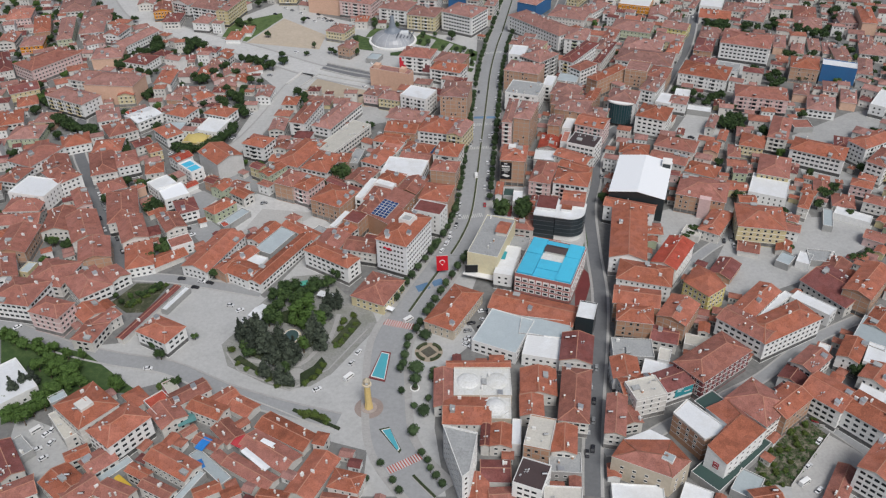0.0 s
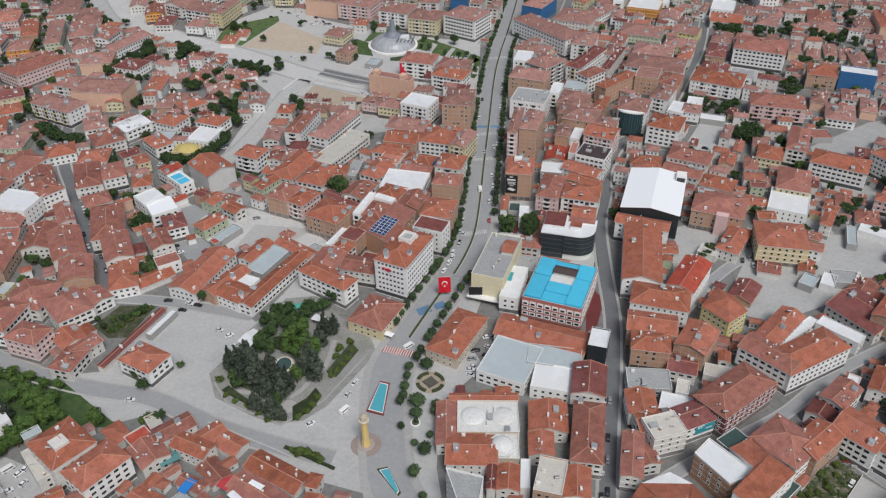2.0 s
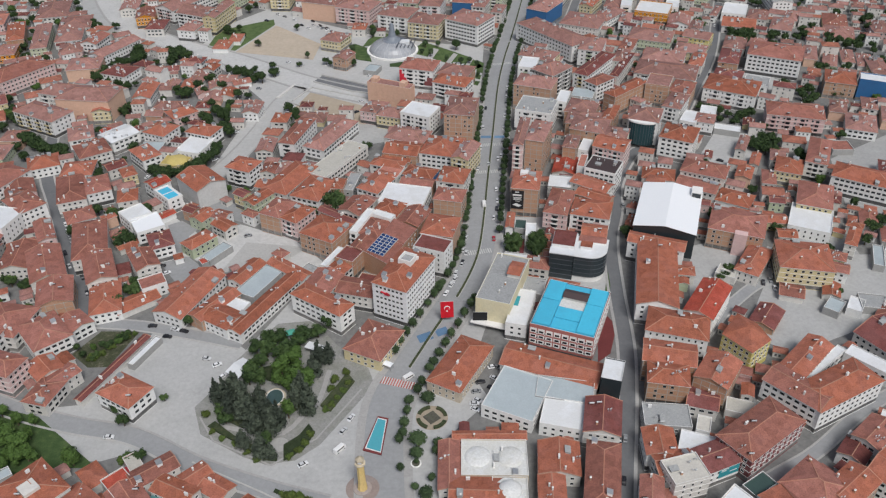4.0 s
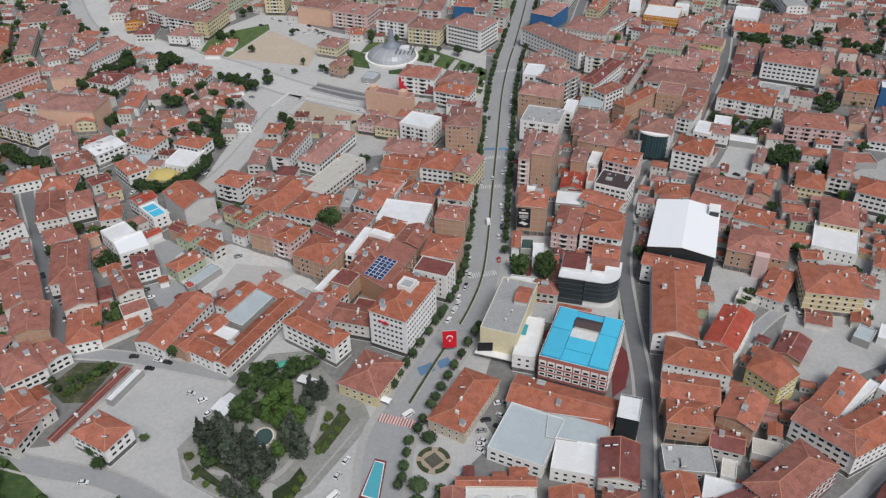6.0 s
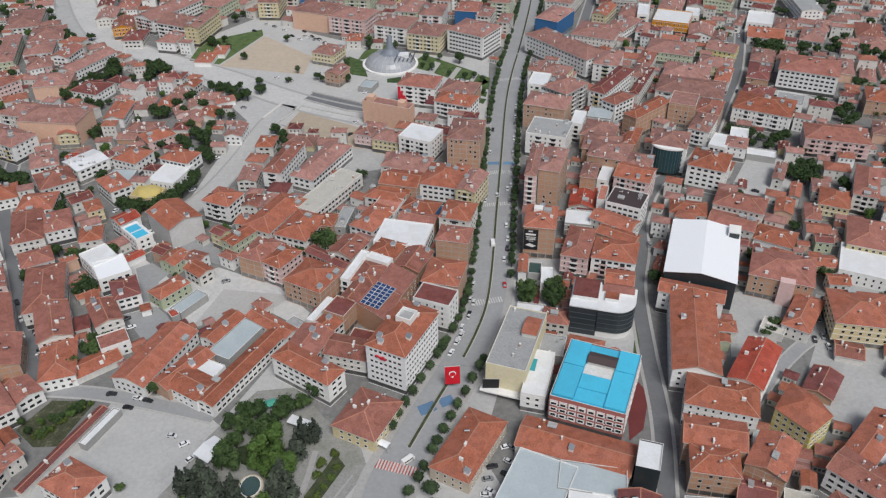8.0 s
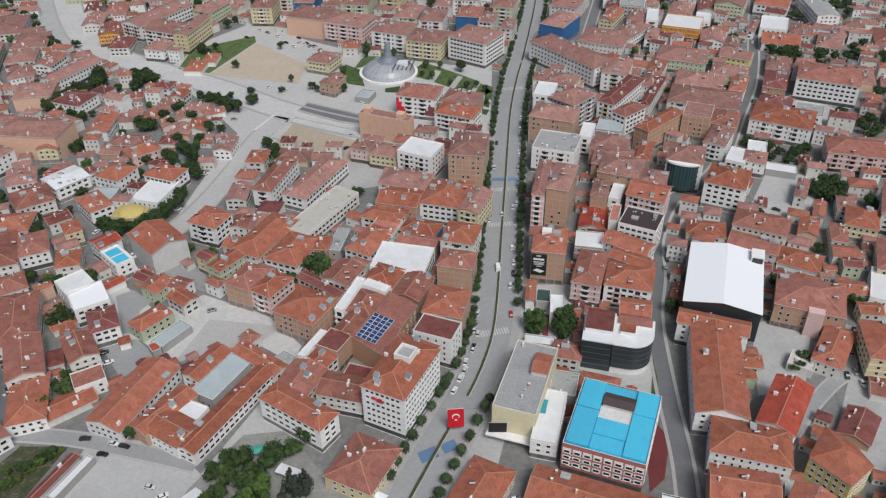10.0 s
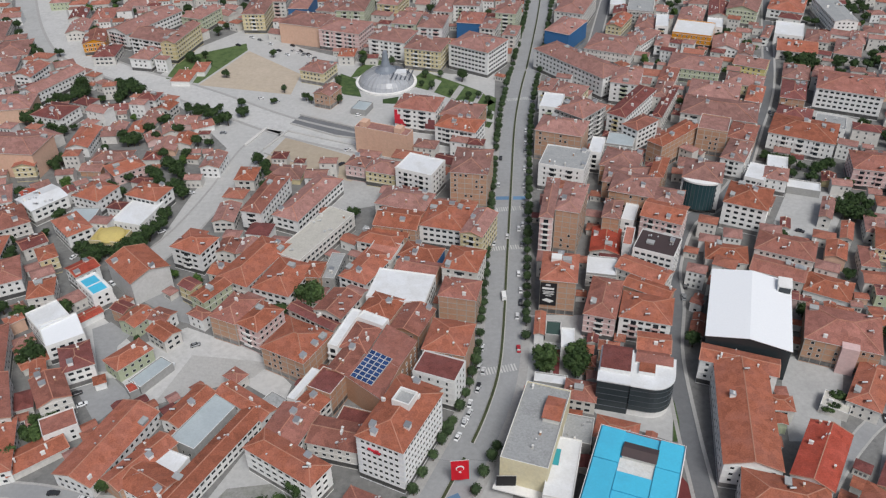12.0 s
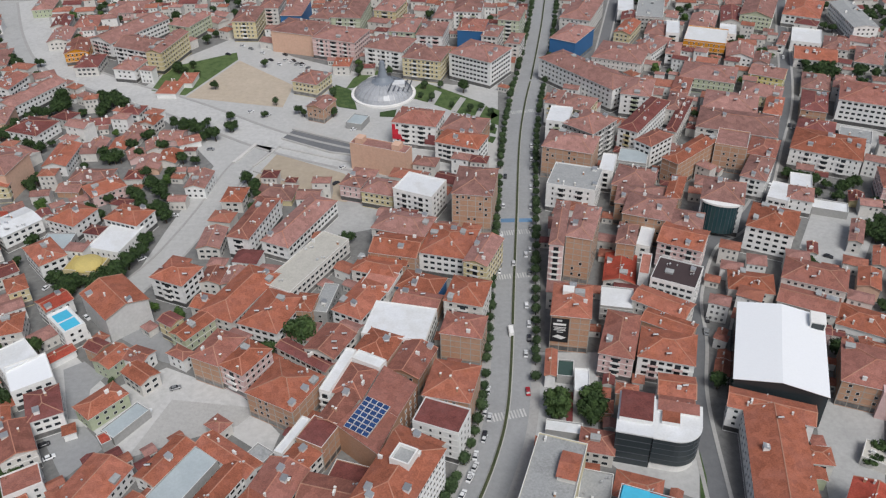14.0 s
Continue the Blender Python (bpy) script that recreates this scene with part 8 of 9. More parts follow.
def named(x, y):
    """The building that stands at a place."""
    best = min((o for o in bpy.data.objects if o.type == "EMPTY" and o.get("category") in ("house", "building")), key=lambda o: (o.matrix_basis.translation.x - x) ** 2 + (o.matrix_basis.translation.y - y) ** 2)
    return best


# sky-blue roofed building: raised side roofs, sunk court, brown penthouse, white panel bays
b = named(37.1, 321.9)
tagged(b, "red and white panelled block with stepped sky-blue metal roof")
h = 14.4
for x0, x1, y0, y1 in ((-14.0, -5.8, -16.4, 1.5), (-14.0, -5.8, 2.0, 16.4), (6.2, 14.0, -16.4, 4.0), (6.2, 14.0, 4.4, 16.4)):
    s = Shape()
    s.box(x0, y0, h - 0.1, x1, y1, h + 1.25, 0)
    part("raised_roof", s.mesh("raised_roof", [ROOF["b"]]), b)
box_part("middle_roof", b, -5.6, -16.0, h - 0.1, 6.0, -9.4, h + 0.45, ROOF["b"])
box_part("middle_roof", b, -5.6, -9.2, h - 0.1, 6.0, -1.2, h + 0.75, ROOF["b"])
box_part("white_court", b, -5.6, -1.0, h - 0.1, 6.0, 5.0, h + 0.3, ROOF["W"])
box_part("penthouse_wall", b, -5.0, 5.2, h - 0.1, 6.0, 11.0, h + 1.6, WALL["c"])
gable_part("penthouse_roof", b, -5.4, 4.8, 6.4, 11.4, h + 1.6, 1.0, ROOF["k"], "brown penthouse roof")
for side, (a, dd, count) in enumerate(((29.4, 34.6, 8), (34.6, 29.4, 9), (29.4, 34.6, 8), (34.6, 29.4, 9))):
    s = Shape()
    pw = a / count
    s.box(-pw * 0.42, -0.14, 4.2, pw * 0.42, 0.02, 12.9, 0)
    bay = s.mesh("panel_bay", [TRIM])
    s = Shape()
    s.box(-pw * 0.40, -0.2, 0, pw * 0.40, -0.1, 0.9, 0)
    stripe = s.mesh("red_panel", [WALL["Z"]])
    for j in range(count):
        m = Matrix.Rotation(side * math.pi / 2, 4, "Z") @ Matrix.Translation(((j - (count - 1) / 2) * pw, -dd / 2, 0))
        o = part("panel_bay", bay, b, at=m)
        if side in (0, 3, 1):
            for z in (6.4, 9.3):
                part("red_panel", stripe, o, at=Matrix.Translation((0, 0, z)))
            for z in (4.5, 7.5, 10.5):
                part("window", WINDOWS["wide"][2], o, at=Matrix.Translation((0, -0.14, z)))
# white office tower: light well and red sign
b = named(-40.0, 345.7)
tagged(b, "white seven-storey office block with orange tiled hipped roof")
s = Shape()
for x0, y0, x1, y1 in ((-3.4, 0.6, 3.4, 1.1), (-3.4, 7.0, 3.4, 7.5), (-3.4, 1.1, -2.9, 7.0), (2.9, 1.1, 3.4, 7.0)):
    s.box(x0, y0, 22.5, x1, y1, 26.6, 0)
tagged(part("light_well", s.mesh("light_well", [TRIM]), b, "white parapet of the light well"), kind="stuff")
box_part("light_well_floor", b, -2.9, 1.1, 22.5, 2.9, 7.0, 25.2, ROOF["g"])
for x, z, w2 in ((-4.2, 17.3, 1.1), (-3.0, 17.0, 1.3), (-1.5, 17.3, 1.3), (-2.2, 16.4, 2.6), (-0.4, 16.5, 0.8)):
    box_part("sign_bar", b, x, -15.35 - 0.25, z, x + w2, -15.3 + 0.2, z + 0.6, RED_SIGN, "red sign shape")
# cream block: roof hut, hoarding, canopy
b = named(7.8, 344.3)
box_part("roof_hut", b, 1.5, 1.5, 15.5, 7.4, 12.0, 17.8, WALL["c"])
gable_part("hut_roof", b, 1.1, 1.1, 7.8, 12.4, 17.8, 1.3, ROOF["o"], "orange tiled hut roof")
for z in (4.0, 7.0, 10.0, 13.0):
    for x in (1.2, 3.0):
        part("window", WINDOWS["slim"][2], b, at=pose(x, -18.42, z))
box_part("canopy", b, -9.6, -22.5, 3.3, 8.2, -18.9, 3.9, TRIM, "pale shop canopy")
s = Shape()
s.face([(-8.6, -21.5, 4.2), (-2.2, -19.4, 4.2), (-2.2, -19.2, 9.0), (-8.6, -21.3, 9.0)], 0)
s.face([(-8.6, -21.2, 4.2), (-8.6, -21.0, 9.0), (-2.2, -18.9, 9.0), (-2.2, -19.1, 4.2)], 1)
part("hoarding", s.mesh("hoarding", [BLACK, TRIM]), b, "large dark hoarding in a white frame")
b = named(15.0, 329.4)
box_part("blue_rooflight", b, -4.0, 0.5, 9.5, -1.6, 7.8, 9.75, TEAL_SIGN)
# dark glass pair with the rounded corner
b = new("office_building")
b.matrix_world = pose(41.4, 372.3, 0, 0, 0, -16.4)
tagged(b, "dark glass-clad office with flat white roof and red hut", "building")
FEET.append((41.9, 372.9, 12, 19, -15.9))
box_part("wall", b, -6, -9.5, 0, 6, 9.5, 15.0, WALL["K"])
for f in range(5):
    s = Shape()
    s.box(-6.08, -9.58, 3.0 * f + 2.7, 6.08, 9.58, 3.0 * f + 2.95, 0)
    part("floor_band", s.mesh("floor_band", [STEEL]), b)
box_part("roof_slab", b, -6.2, -9.7, 15.0, 6.2, 9.7, 15.6, ROOF["w"])
box_part("red_hut", b, -5.6, -4.5, 15.6, 5.6, 8.8, 17.4, WALL["w"], top=ROOF["d"])
b = new("office_building")
b.matrix_world = pose(41.4, 372.3, 0, 0, 0, -16.4)
tagged(b, "rounded black-glass corner office with white roof terrace", "building")
FEET.append((55.2, 368.8, 15, 18, -15.9))


def rounded(k, yo=0.0):
    arc = [(13.5 + (8.5 + k) * math.cos(a), -1.5 + yo + (8.5 + k) * math.sin(a)) for a in [math.pi * (-0.5 + 0.5 * j / 8) for j in range(9)]]
    return [(6.2, -10.0 - k), *arc, (22 + k, 8.0), (6.2, 8.0)]


for name, z0, z1, k, m in (("shop_band", 0, 3.4, -0.5, TRIM), ("curtain_wall", 3.4, 15.2, 0.0, WALL["K"]), ("parapet", 15.2, 15.7, 0.12, ROOF["w"])):
    s = Shape()
    s.prism(rounded(k), z0, z1, 0)
    part(name, s.mesh(name, [m]), b)
for f in range(4):
    s = Shape()
    s.prism(rounded(0.06), 5.6 + 2.6 * f, 5.75 + 2.6 * f, 0)
    part("mullion_band", s.mesh("mullion_band", [STEEL]), b)
box_part("roof_hut", b, 8.5, -3.2, 15.7, 14.5, 2.0, 17.2, WALL["w"], top=ROOF["o"])
box_part("roof_house", b, 7.0, 2.4, 15.7, 21.0, 7.8, 16.6, WALL["w"], top=ROOF["r"])
# hoarding on the brick block beside the boulevard
b = named(28.8, 431.0)
s = Shape()
s.box(-7.4, -10.5, 5.0, -0.4, -10.2, 17.0, 0)
board = part("hoarding", s.mesh("hoarding", [BLACK]), b, "tall black advertising hoarding")
for x0, z0, x1, z1, m in ((-5.2, 15.6, -3.2, 16.4, PAINT["w"]), (-6.6, 13.6, -1.6, 14.6, TRIM), (-6.4, 12.4, -1.4, 12.7, TRIM), (-6.0, 11.7, -1.8, 12.0, TRIM), (-6.3, 11.0, -1.5, 11.3, TRIM), (-5.0, 10.0, -2.6, 10.3, TRIM)):
    box_part("text_bar", board, x0, -10.56, z0, x1, -10.49, z1, m)
s = Shape()
s.face([(-6.6, -10.54, 7.6), (-3.0, -10.54, 6.4), (-1.2, -10.54, 7.6), (-4.6, -10.54, 8.8)], 0)
part("pale_slab", s.mesh("pale_slab", [TRIM]), board)
box_part("roof_hatch", b, -4.0, 1.0, 18.4, 0.5, 5.0, 21.8, TRIM)
box_part("roof_hatch", b, 0.8, 1.0, 18.4, 4.8, 4.0, 21.6, ROOF["g"])
# solar panels on the brick block behind the tower
b = new("solar_array")
b.matrix_world = Matrix.Translation((-51.3, 376.7, 14.22)) @ Matrix.Rotation(radians(-34.5), 4, "Z") @ Matrix.Rotation(radians(10.1), 4, "X") @ Matrix.Diagonal((1.2, 1.2, 1, 1))
tagged(b, "blue solar panel array in rows on a tiled roof", "solar panels")
s = Shape()
s.box(-0.98, -0.78, 0, 0.98, 0.78, 0.06, 0)
s.box(-0.90, -0.70, 0.06, 0.90, 0.70, 0.075, 1)
cell = s.mesh("solar_panel", [TRIM, SOLAR])
for j in range(4):
    for k in range(7):
        part("solar_panel", cell, b, at=pose((j - 1.5) * 2.1, (k - 3) * 1.7, 0.35))
for j in range(5):
    s = Shape()
    s.beam(((j - 2) * 2.1, -6, 0.2), ((j - 2) * 2.1, 6, 0.2), 0.1, 0.3)
    part("rail", s.mesh("rail", [METAL]), b)
# striped wing
b = named(84.5, 311.6)
for j in range(7):
    box_part("dark_slot", b, -12.1 + 3.46 * j, -8.40, 3.2, -11.2 + 3.46 * j, -8.15, 12.0, BLACK)
box_part("white_screen", b, -12.9, -8.27, 3.0, 12.9, -8.03, 12.2, TRIM)
# round curtain wall of the corner office
b = named(114.5, 508.9)
tagged(b, "corner office with curved teal glass front and red roof")
s = Shape()
arc = [(-0.5 + 8.2 * math.cos(a), -10.2 + 3.4 * math.sin(a)) for a in [math.pi * (1 + j / 14) for j in range(15)]]
s.prism(arc, 2.6, 17.6, 0)
part("glass_front", s.mesh("glass_front", [TEAL_GLASS]), b)
for x, y in arc:
    box_part("mullion", b, x - 0.1, y - 0.12, 2.6, x + 0.1, y + 0.12, 17.6, STEEL)
s = Shape()
s.prism([(-0.5 + 8.8 * math.cos(a), -10.2 + 3.9 * math.sin(a)) for a in [math.pi * (1 + j / 14) for j in range(15)]], 17.6, 18.5, 0)
part("white_rim", s.mesh("white_rim", [TRIM]), b)
# plant housing on the white hall, pink stair box on the brick block
b = named(102.9, 402.8)
box_part("plant_housing", b, 10.4, 13.5, 14.8, 16.0, 20.5, 19.2, TRIM, "white plant housing with dark front")
box_part("housing_louvre", b, 10.9, 13.3, 16.0, 15.5, 13.6, 18.6, WALL["K"])
b = named(137.9, 392.1)
box_part("stair_box", b, -0.5, -13.8, 0.0, 6.0, -8.0, 13.2, WALL["p"], "pink rendered stair box", top=WALL["p"])
# teal hoarding
b = named(77.5, 236.8)
box_part("sign_board", b, 0.0, -6.35, 4.2, 9.4, -6.10, 9.4, TEAL_SIGN, "teal advertising board")
for x0, x1, z in ((1.0, 4.2, 8.2), (1.0, 3.2, 7.3), (5.0, 8.4, 6.0)):
    box_part("text_bar", b, x0, -6.41, z, x1, -6.20, z + 0.45, TRIM)
# bath house domes
b = named(-4.7, 242.4)
tagged(b, "stone bath house with pale flat roof and low domes")
for x, y, r, hh in ((-6.4, 0.5, 5.2, 1.3), (6.4, 0.5, 5.2, 1.3)):
    dome_part("low_dome", b, x, y, 6.58, r, hh, ROOF["W"])
b = named(-0.1, 226.2)
s = Shape()
s.prism(ring(6.2, 8, 0.39), 6.5, 7.6, 0)
part("dome_drum", s.mesh("dome_drum", [ROOF["W"]]), b)
dome_part("dome", b, 0, 0, 7.6, 4.6, 2.3, ROOF["W"])
# yellow drum roof
b = named(-182.7, 483.4)
dome_part("yellow_dome", b, 0.5, 0.5, 6.6, 6.8, 2.6, ROOF["y"], 28)
# red pattern on the white block
b = named(-30.1, 603.6)
for x0, z0, x1, z1 in ((-12.6, 5.0, -7.5, 8.0), (-12.6, 8.0, -9.2, 11.0), (-12.6, 11.0, -10.8, 14.0), (-7.5, 4.0, -5.5, 6.5), (6.5, 4.0, 12.6, 7.0), (8.5, 7.0, 12.6, 10.0)):
    box_part("red_panel", b, x0, -10.4, z0, x1, -9.9, z1, RED_SIGN if x0 < 0 else WALL["R"])
# blank peach block: two stair heads on its roof
b = named(-50.9, 570.6)
for u in (-0.36, 0.30):
    box_part("stair_head", b, u * 33.0 - 2.2, -2.6, 15.5, u * 33.0 + 2.2, 2.6, 18.6, WALL["q"])
# rooftop pool terrace
b = named(-177.0, 440.8)
tagged(b, "white house with blue-tiled roof terrace pools")
for y0, y1 in ((-6.4, -0.5), (0.5, 6.4)):
    box_part("blue_basin", b, -3.2, y0, 9.4, 3.2, y1, 9.75, ROOF["b"])

# ---- plaza, ramps, low walls ----
patch("ramp", [(-110.2, 611.9), (-80.7, 593.7), (-49.9, 584.1), (-46.8, 587.8), (-71.5, 602.7), (-104.6, 621.7)], 0.07, DARK_ASPHALT, "dark asphalt underpass ramp", "ramp")


def low_wall(pts, high=0.9, wide=0.5, m=None, label="pale low boundary wall"):
    s = Shape()
    for a, b2 in zip(pts, pts[1:]):
        s.beam((*a, high / 2), (*b2, high / 2), wide, high)
    tagged(new("wall", s.mesh("wall", [m or KERB])), label, "wall")


low_wall([(-105.2, 622.6), (-71.5, 604.0), (-46.0, 589.8)], 1.0, 2.0)
low_wall([(-110.3, 610.6), (-80.8, 592.2), (-50.1, 582.6)], 1.0, 0.8)
low_wall([(-133.9, 584.2), (-124.3, 605.7)], 0.7, 2.0)
low_wall([(-122.2, 579.1), (-110.6, 600.8), (-62.3, 577.1)], 0.7, 1.2)
low_wall([(-94.9, 557.5), (-121.4, 574.0)], 0.8, 1.0)
low_wall([(-124.4, 250.6), (-94.2, 234.6), (-70.5, 220.8)], 0.25, 0.6)
low_wall([(-126.3, 274.6), (-118.2, 261.2), (-92.8, 247.5), (-75.9, 260.7), (-58.9, 288.2)], 0.35, 0.7, PAVING, "pale kerb wall round the park")
low_wall([(141.6, 210.5), (115.4, 184.3)], 1.4, 0.3)
low_wall([(139.3, 215.7), (152.2, 210.9), (163.2, 196.6)], 1.2, 0.3)
patch("garden_path", [(16.5, 383.2), (25.5, 381.4), (28.5, 398.5), (18.8, 398.8)], 0.06, PAVING, "pale paved garden court", "path")
patch("garden_path", [(19.9, 382.7), (22.2, 382.3), (25.3, 398.6), (22.5, 398.7)], 0.09, MAROON, "maroon paved strip", "path")
patch("lawn", [(58.9, 347.2), (61.5, 347.2), (63.7, 356.8), (64.6, 368.3)], 0.12, LAWN, "narrow wedge of shrubs between streets", "lawn")
patch("yard", [(47.1, 300.5), (53.9, 306.2), (60.5, 324.9), (55.9, 336.3), (53.1, 334.7)], 0.07, MAROON, "maroon paved forecourt", "yard")

# ---- awnings, tarpaulins and pavilions ----
TARP = {
    "blue": mat("blue_tarpaulin", (0.03, 0.20, 0.55), rough=0.5, spread=0.12),
    "white": mat("white_canopy_cloth", (0.76, 0.78, 0.80), rough=0.7, spread=0.06),
    "green": mat("green_awning_cloth", (0.10, 0.42, 0.32), rough=0.7, spread=0.1),
    "red": mat("red_awning_cloth", (0.42, 0.05, 0.06), rough=0.7, spread=0.12),
    "teal": mat("teal_sheet", (0.10, 0.24, 0.24), rough=0.6, spread=0.12),
    "yellow": mat("yellow_awning_cloth", (0.62, 0.42, 0.06), rough=0.7, spread=0.12),
}


def awning(x, y, wide, deep, turn, high, colour, label, peak=0.4):
    """A cloth or sheet roof on four thin posts, drawn up along its middle and sagging between."""
    ob = new("awning")
    ob.matrix_world = pose(x, y, 0, 0, 0, turn)
    tagged(ob, label, "awning")
    s = Shape()
    n = 8
    for k in (0.0, -0.06):
        for j in range(n + 1):
            v = j / n * 2 - 1
            for q in range(n + 1):
                u = q / n * 2 - 1
                s.v.append((u * wide / 2, v * deep / 2, high + peak * (1 - abs(v)) - 0.12 * math.cos(u * 4.7) ** 2 + k))
    m = (n + 1) ** 2
    for j in range(n):
        for q in range(n):
            a0 = j * (n + 1) + q
            f = (a0, a0 + 1, a0 + n + 2, a0 + n + 1)
            s.f += [f, tuple(m + i for i in f[::-1])]
            s.i += [0, 0]
    part("sheet", s.mesh("sheet", [TARP[colour]]), ob)
    s = Shape()
    s.box(-0.05, -0.05, 0, 0.05, 0.05, high - 0.05, 0)
    post = s.mesh("post", [METAL])
    for u in (-1, 1):
        for v in (-1, 1):
            part("post", post, ob, at=pose(u * (wide / 2 - 0.2), v * (deep / 2 - 0.2), 0))


awning(-124.4, 213.5, 4.2, 7, -29, 4.5, "blue", "bright blue tarpaulin stretched over a market lane", 0.3)
awning(-124.8, 202.0, 5.5, 5, 29, 4.5, "blue", "bright blue tarpaulin stretched over a market lane", 0.5)
awning(-113.0, 300.3, 8, 11, -36, 3.5, "white", "white canopy roof at the edge of the park", 1)
awning(-94.4, 323.5, 6, 4, 19, 3.2, "green", "green awning of the park cafe", 0.5)
awning(-81.0, 312.9, 9, 4.5, -26, 3.4, "white", "white flat canopy of the park kiosk", 0.3)
awning(-135.1, 228.1, 8, 6, 29, 4.2, "teal", "faded teal sheet over a market yard", 0.4)
awning(-109.4, 215.3, 5, 7, -31, 3.8, "red", "dark red market awning", 0.4)
awning(-97.6, 211.8, 6.5, 4, -31, 5, "white", "white sheet over a market stall", 0.3)
awning(-101.2, 204.1, 16, 3, -43, 4.6, "white", "long white sheet canopy over a market lane", 0.3)
awning(-153.2, 195.3, 9, 2.5, -41, 4, "yellow", "yellow awning along a market lane", 0.3)
awning(-145.9, 244.9, 8, 6, 34, 3.4, "red", "dark red market awning", 0.5)
awning(-47.7, 300.9, 5, 3, -31, 3, "white", "white kiosk awning at the crossing", 0.3)
patch("park_plaza", [(-90.8 + 3.8 * x, 258.2 + 3.8 * y) for x, y in ring(1, 20)], 0.16, PAVING, "round pale paved spot in the park", "park ground")
ribbon("garden_path", smooth([(-98.1, 264.5), (-90.0, 264.1), (-86.4, 267.7), (-82.9, 273.5), (-77.9, 279.4), (-75.7, 287.6), (-73.8, 300.6)]), -1.1, 1.1, 0.1, 0.17, PAVING, "pale winding park path", "path")
ribbon("garden_path", smooth([(-117.5, 269.4), (-109.0, 267.0), (-100.8, 264.6), (-98.1, 264.5)]), -1.1, 1.1, 0.1, 0.175, PAVING, "pale winding park path", "path")

# ---- the crowded blocks behind: small houses, sheds and annexes between the larger ones ----
OPEN = [
    [(-243.3, 300.3), (-196.1, 282.3), (-178.8, 284.0), (-157.9, 333.8), (-130.4, 332.1), (-113.6, 315.7), (-94.8, 355.1), (-67.0, 306.9), (-47.9, 299.1), (-34.8, 326.6), (4.4, 387.5), (13.7, 377.9), (-10.7, 297.1), (-3.3, 279.5), (-17.7, 264.2), (-24.7, 256.9), (-26.9, 221.9), (-23.2, 185.6), (-57.0, 187.1), (-55.8, 210.5), (-75.4, 217.7), (-99.2, 233.6), (-122.3, 251.5), (-137.1, 260.7), (-161.3, 252.6), (-170.4, 253.1), (-195.2, 279.4), (-242.3, 294.3)],
    [(-212.8, 238.8), (-188.3, 227.0), (-175.5, 203.9), (-188.1, 197.1), (-209.6, 217.5)],
    [(-241.7, 293.0), (-194.6, 277.4), (-161.6, 249.1), (-186.2, 250.3), (-217.8, 232.1)],
    [(121.0, 319.9), (142.7, 355.6), (187.8, 350.7), (182.5, 329.7), (160.7, 320.5), (137.8, 297.9)],
    [(102.1, 182.9), (132.1, 216.0), (157.8, 191.7), (134.6, 176.0), (100.3, 177.5)],
    [(-1.5, 303.3), (6.5, 296.1), (-4.1, 267.4), (-15.1, 264.0), (-12.9, 280.0)],
    [(-196.3, 325.8), (-185.9, 337.9), (-157.9, 333.8), (-174.9, 284.6)],
    [(-136.9, 374.8), (-155.2, 390.5), (-164.7, 386.4), (-180.2, 422.7), (-172.5, 429.8), (-152.6, 409.4), (-133.3, 420.6), (-101.6, 404.2), (-84.1, 383.4), (-86.4, 372.4), (-109.7, 390.1)],
    [(113.6, 388.0), (125.0, 391.3), (136.0, 380.0), (119.5, 344.5), (101.1, 345.4), (106.9, 367.2)],
    [(146.3, 486.0), (164.8, 516.6), (196.9, 511.4), (169.7, 471.1), (150.0, 471.6)],
    [(-213.8, 678.1), (-193.2, 738.3), (-159.4, 779.4), (-116.3, 732.9), (-67.2, 700.8), (-7.1, 678.6), (22.3, 676.3), (11.8, 567.2), (-37.0, 569.2), (-73.3, 553.7), (-97.2, 554.8), (-123.2, 568.5), (-142.7, 499.7), (-156.1, 465.7), (-164.5, 466.5), (-156.0, 520.0), (-144.4, 581.4), (-167.3, 616.6)],
    [(151.4, 346.9), (164.2, 357.6), (175.2, 345.3), (187.6, 376.9), (214.7, 375.5), (231.2, 365.4), (216.9, 344.1), (178.5, 319.4), (147.0, 306.3), (133.8, 312.4)],
    [(173.8, 399.4), (200.6, 391.8), (200.0, 373.1), (184.2, 367.4), (162.8, 380.4)],
    [(-378.0, 872.6), (-343.7, 870.3), (-290.4, 766.6), (-257.7, 712.8), (-280.9, 714.1), (-337.8, 769.6)],
    [(12.9, 421.3), (38.8, 419.8), (29.2, 370.5), (6.3, 371.3)],
    [(24.4, 375.6), (53.1, 366.7), (67.5, 377.1), (58.5, 347.2), (34.9, 360.4)],
    [(-76.4, 547.6), (-49.1, 529.7), (-51.5, 514.6), (-81.7, 506.6)],
    [(226.3, 477.2), (279.1, 508.8), (310.3, 516.4), (294.3, 482.0), (271.7, 474.9), (237.5, 430.6), (260.1, 408.2), (254.5, 398.5), (213.2, 424.5)],
    [(205.5, 632.2), (194.9, 589.2), (220.1, 554.9), (238.0, 593.2)],
]
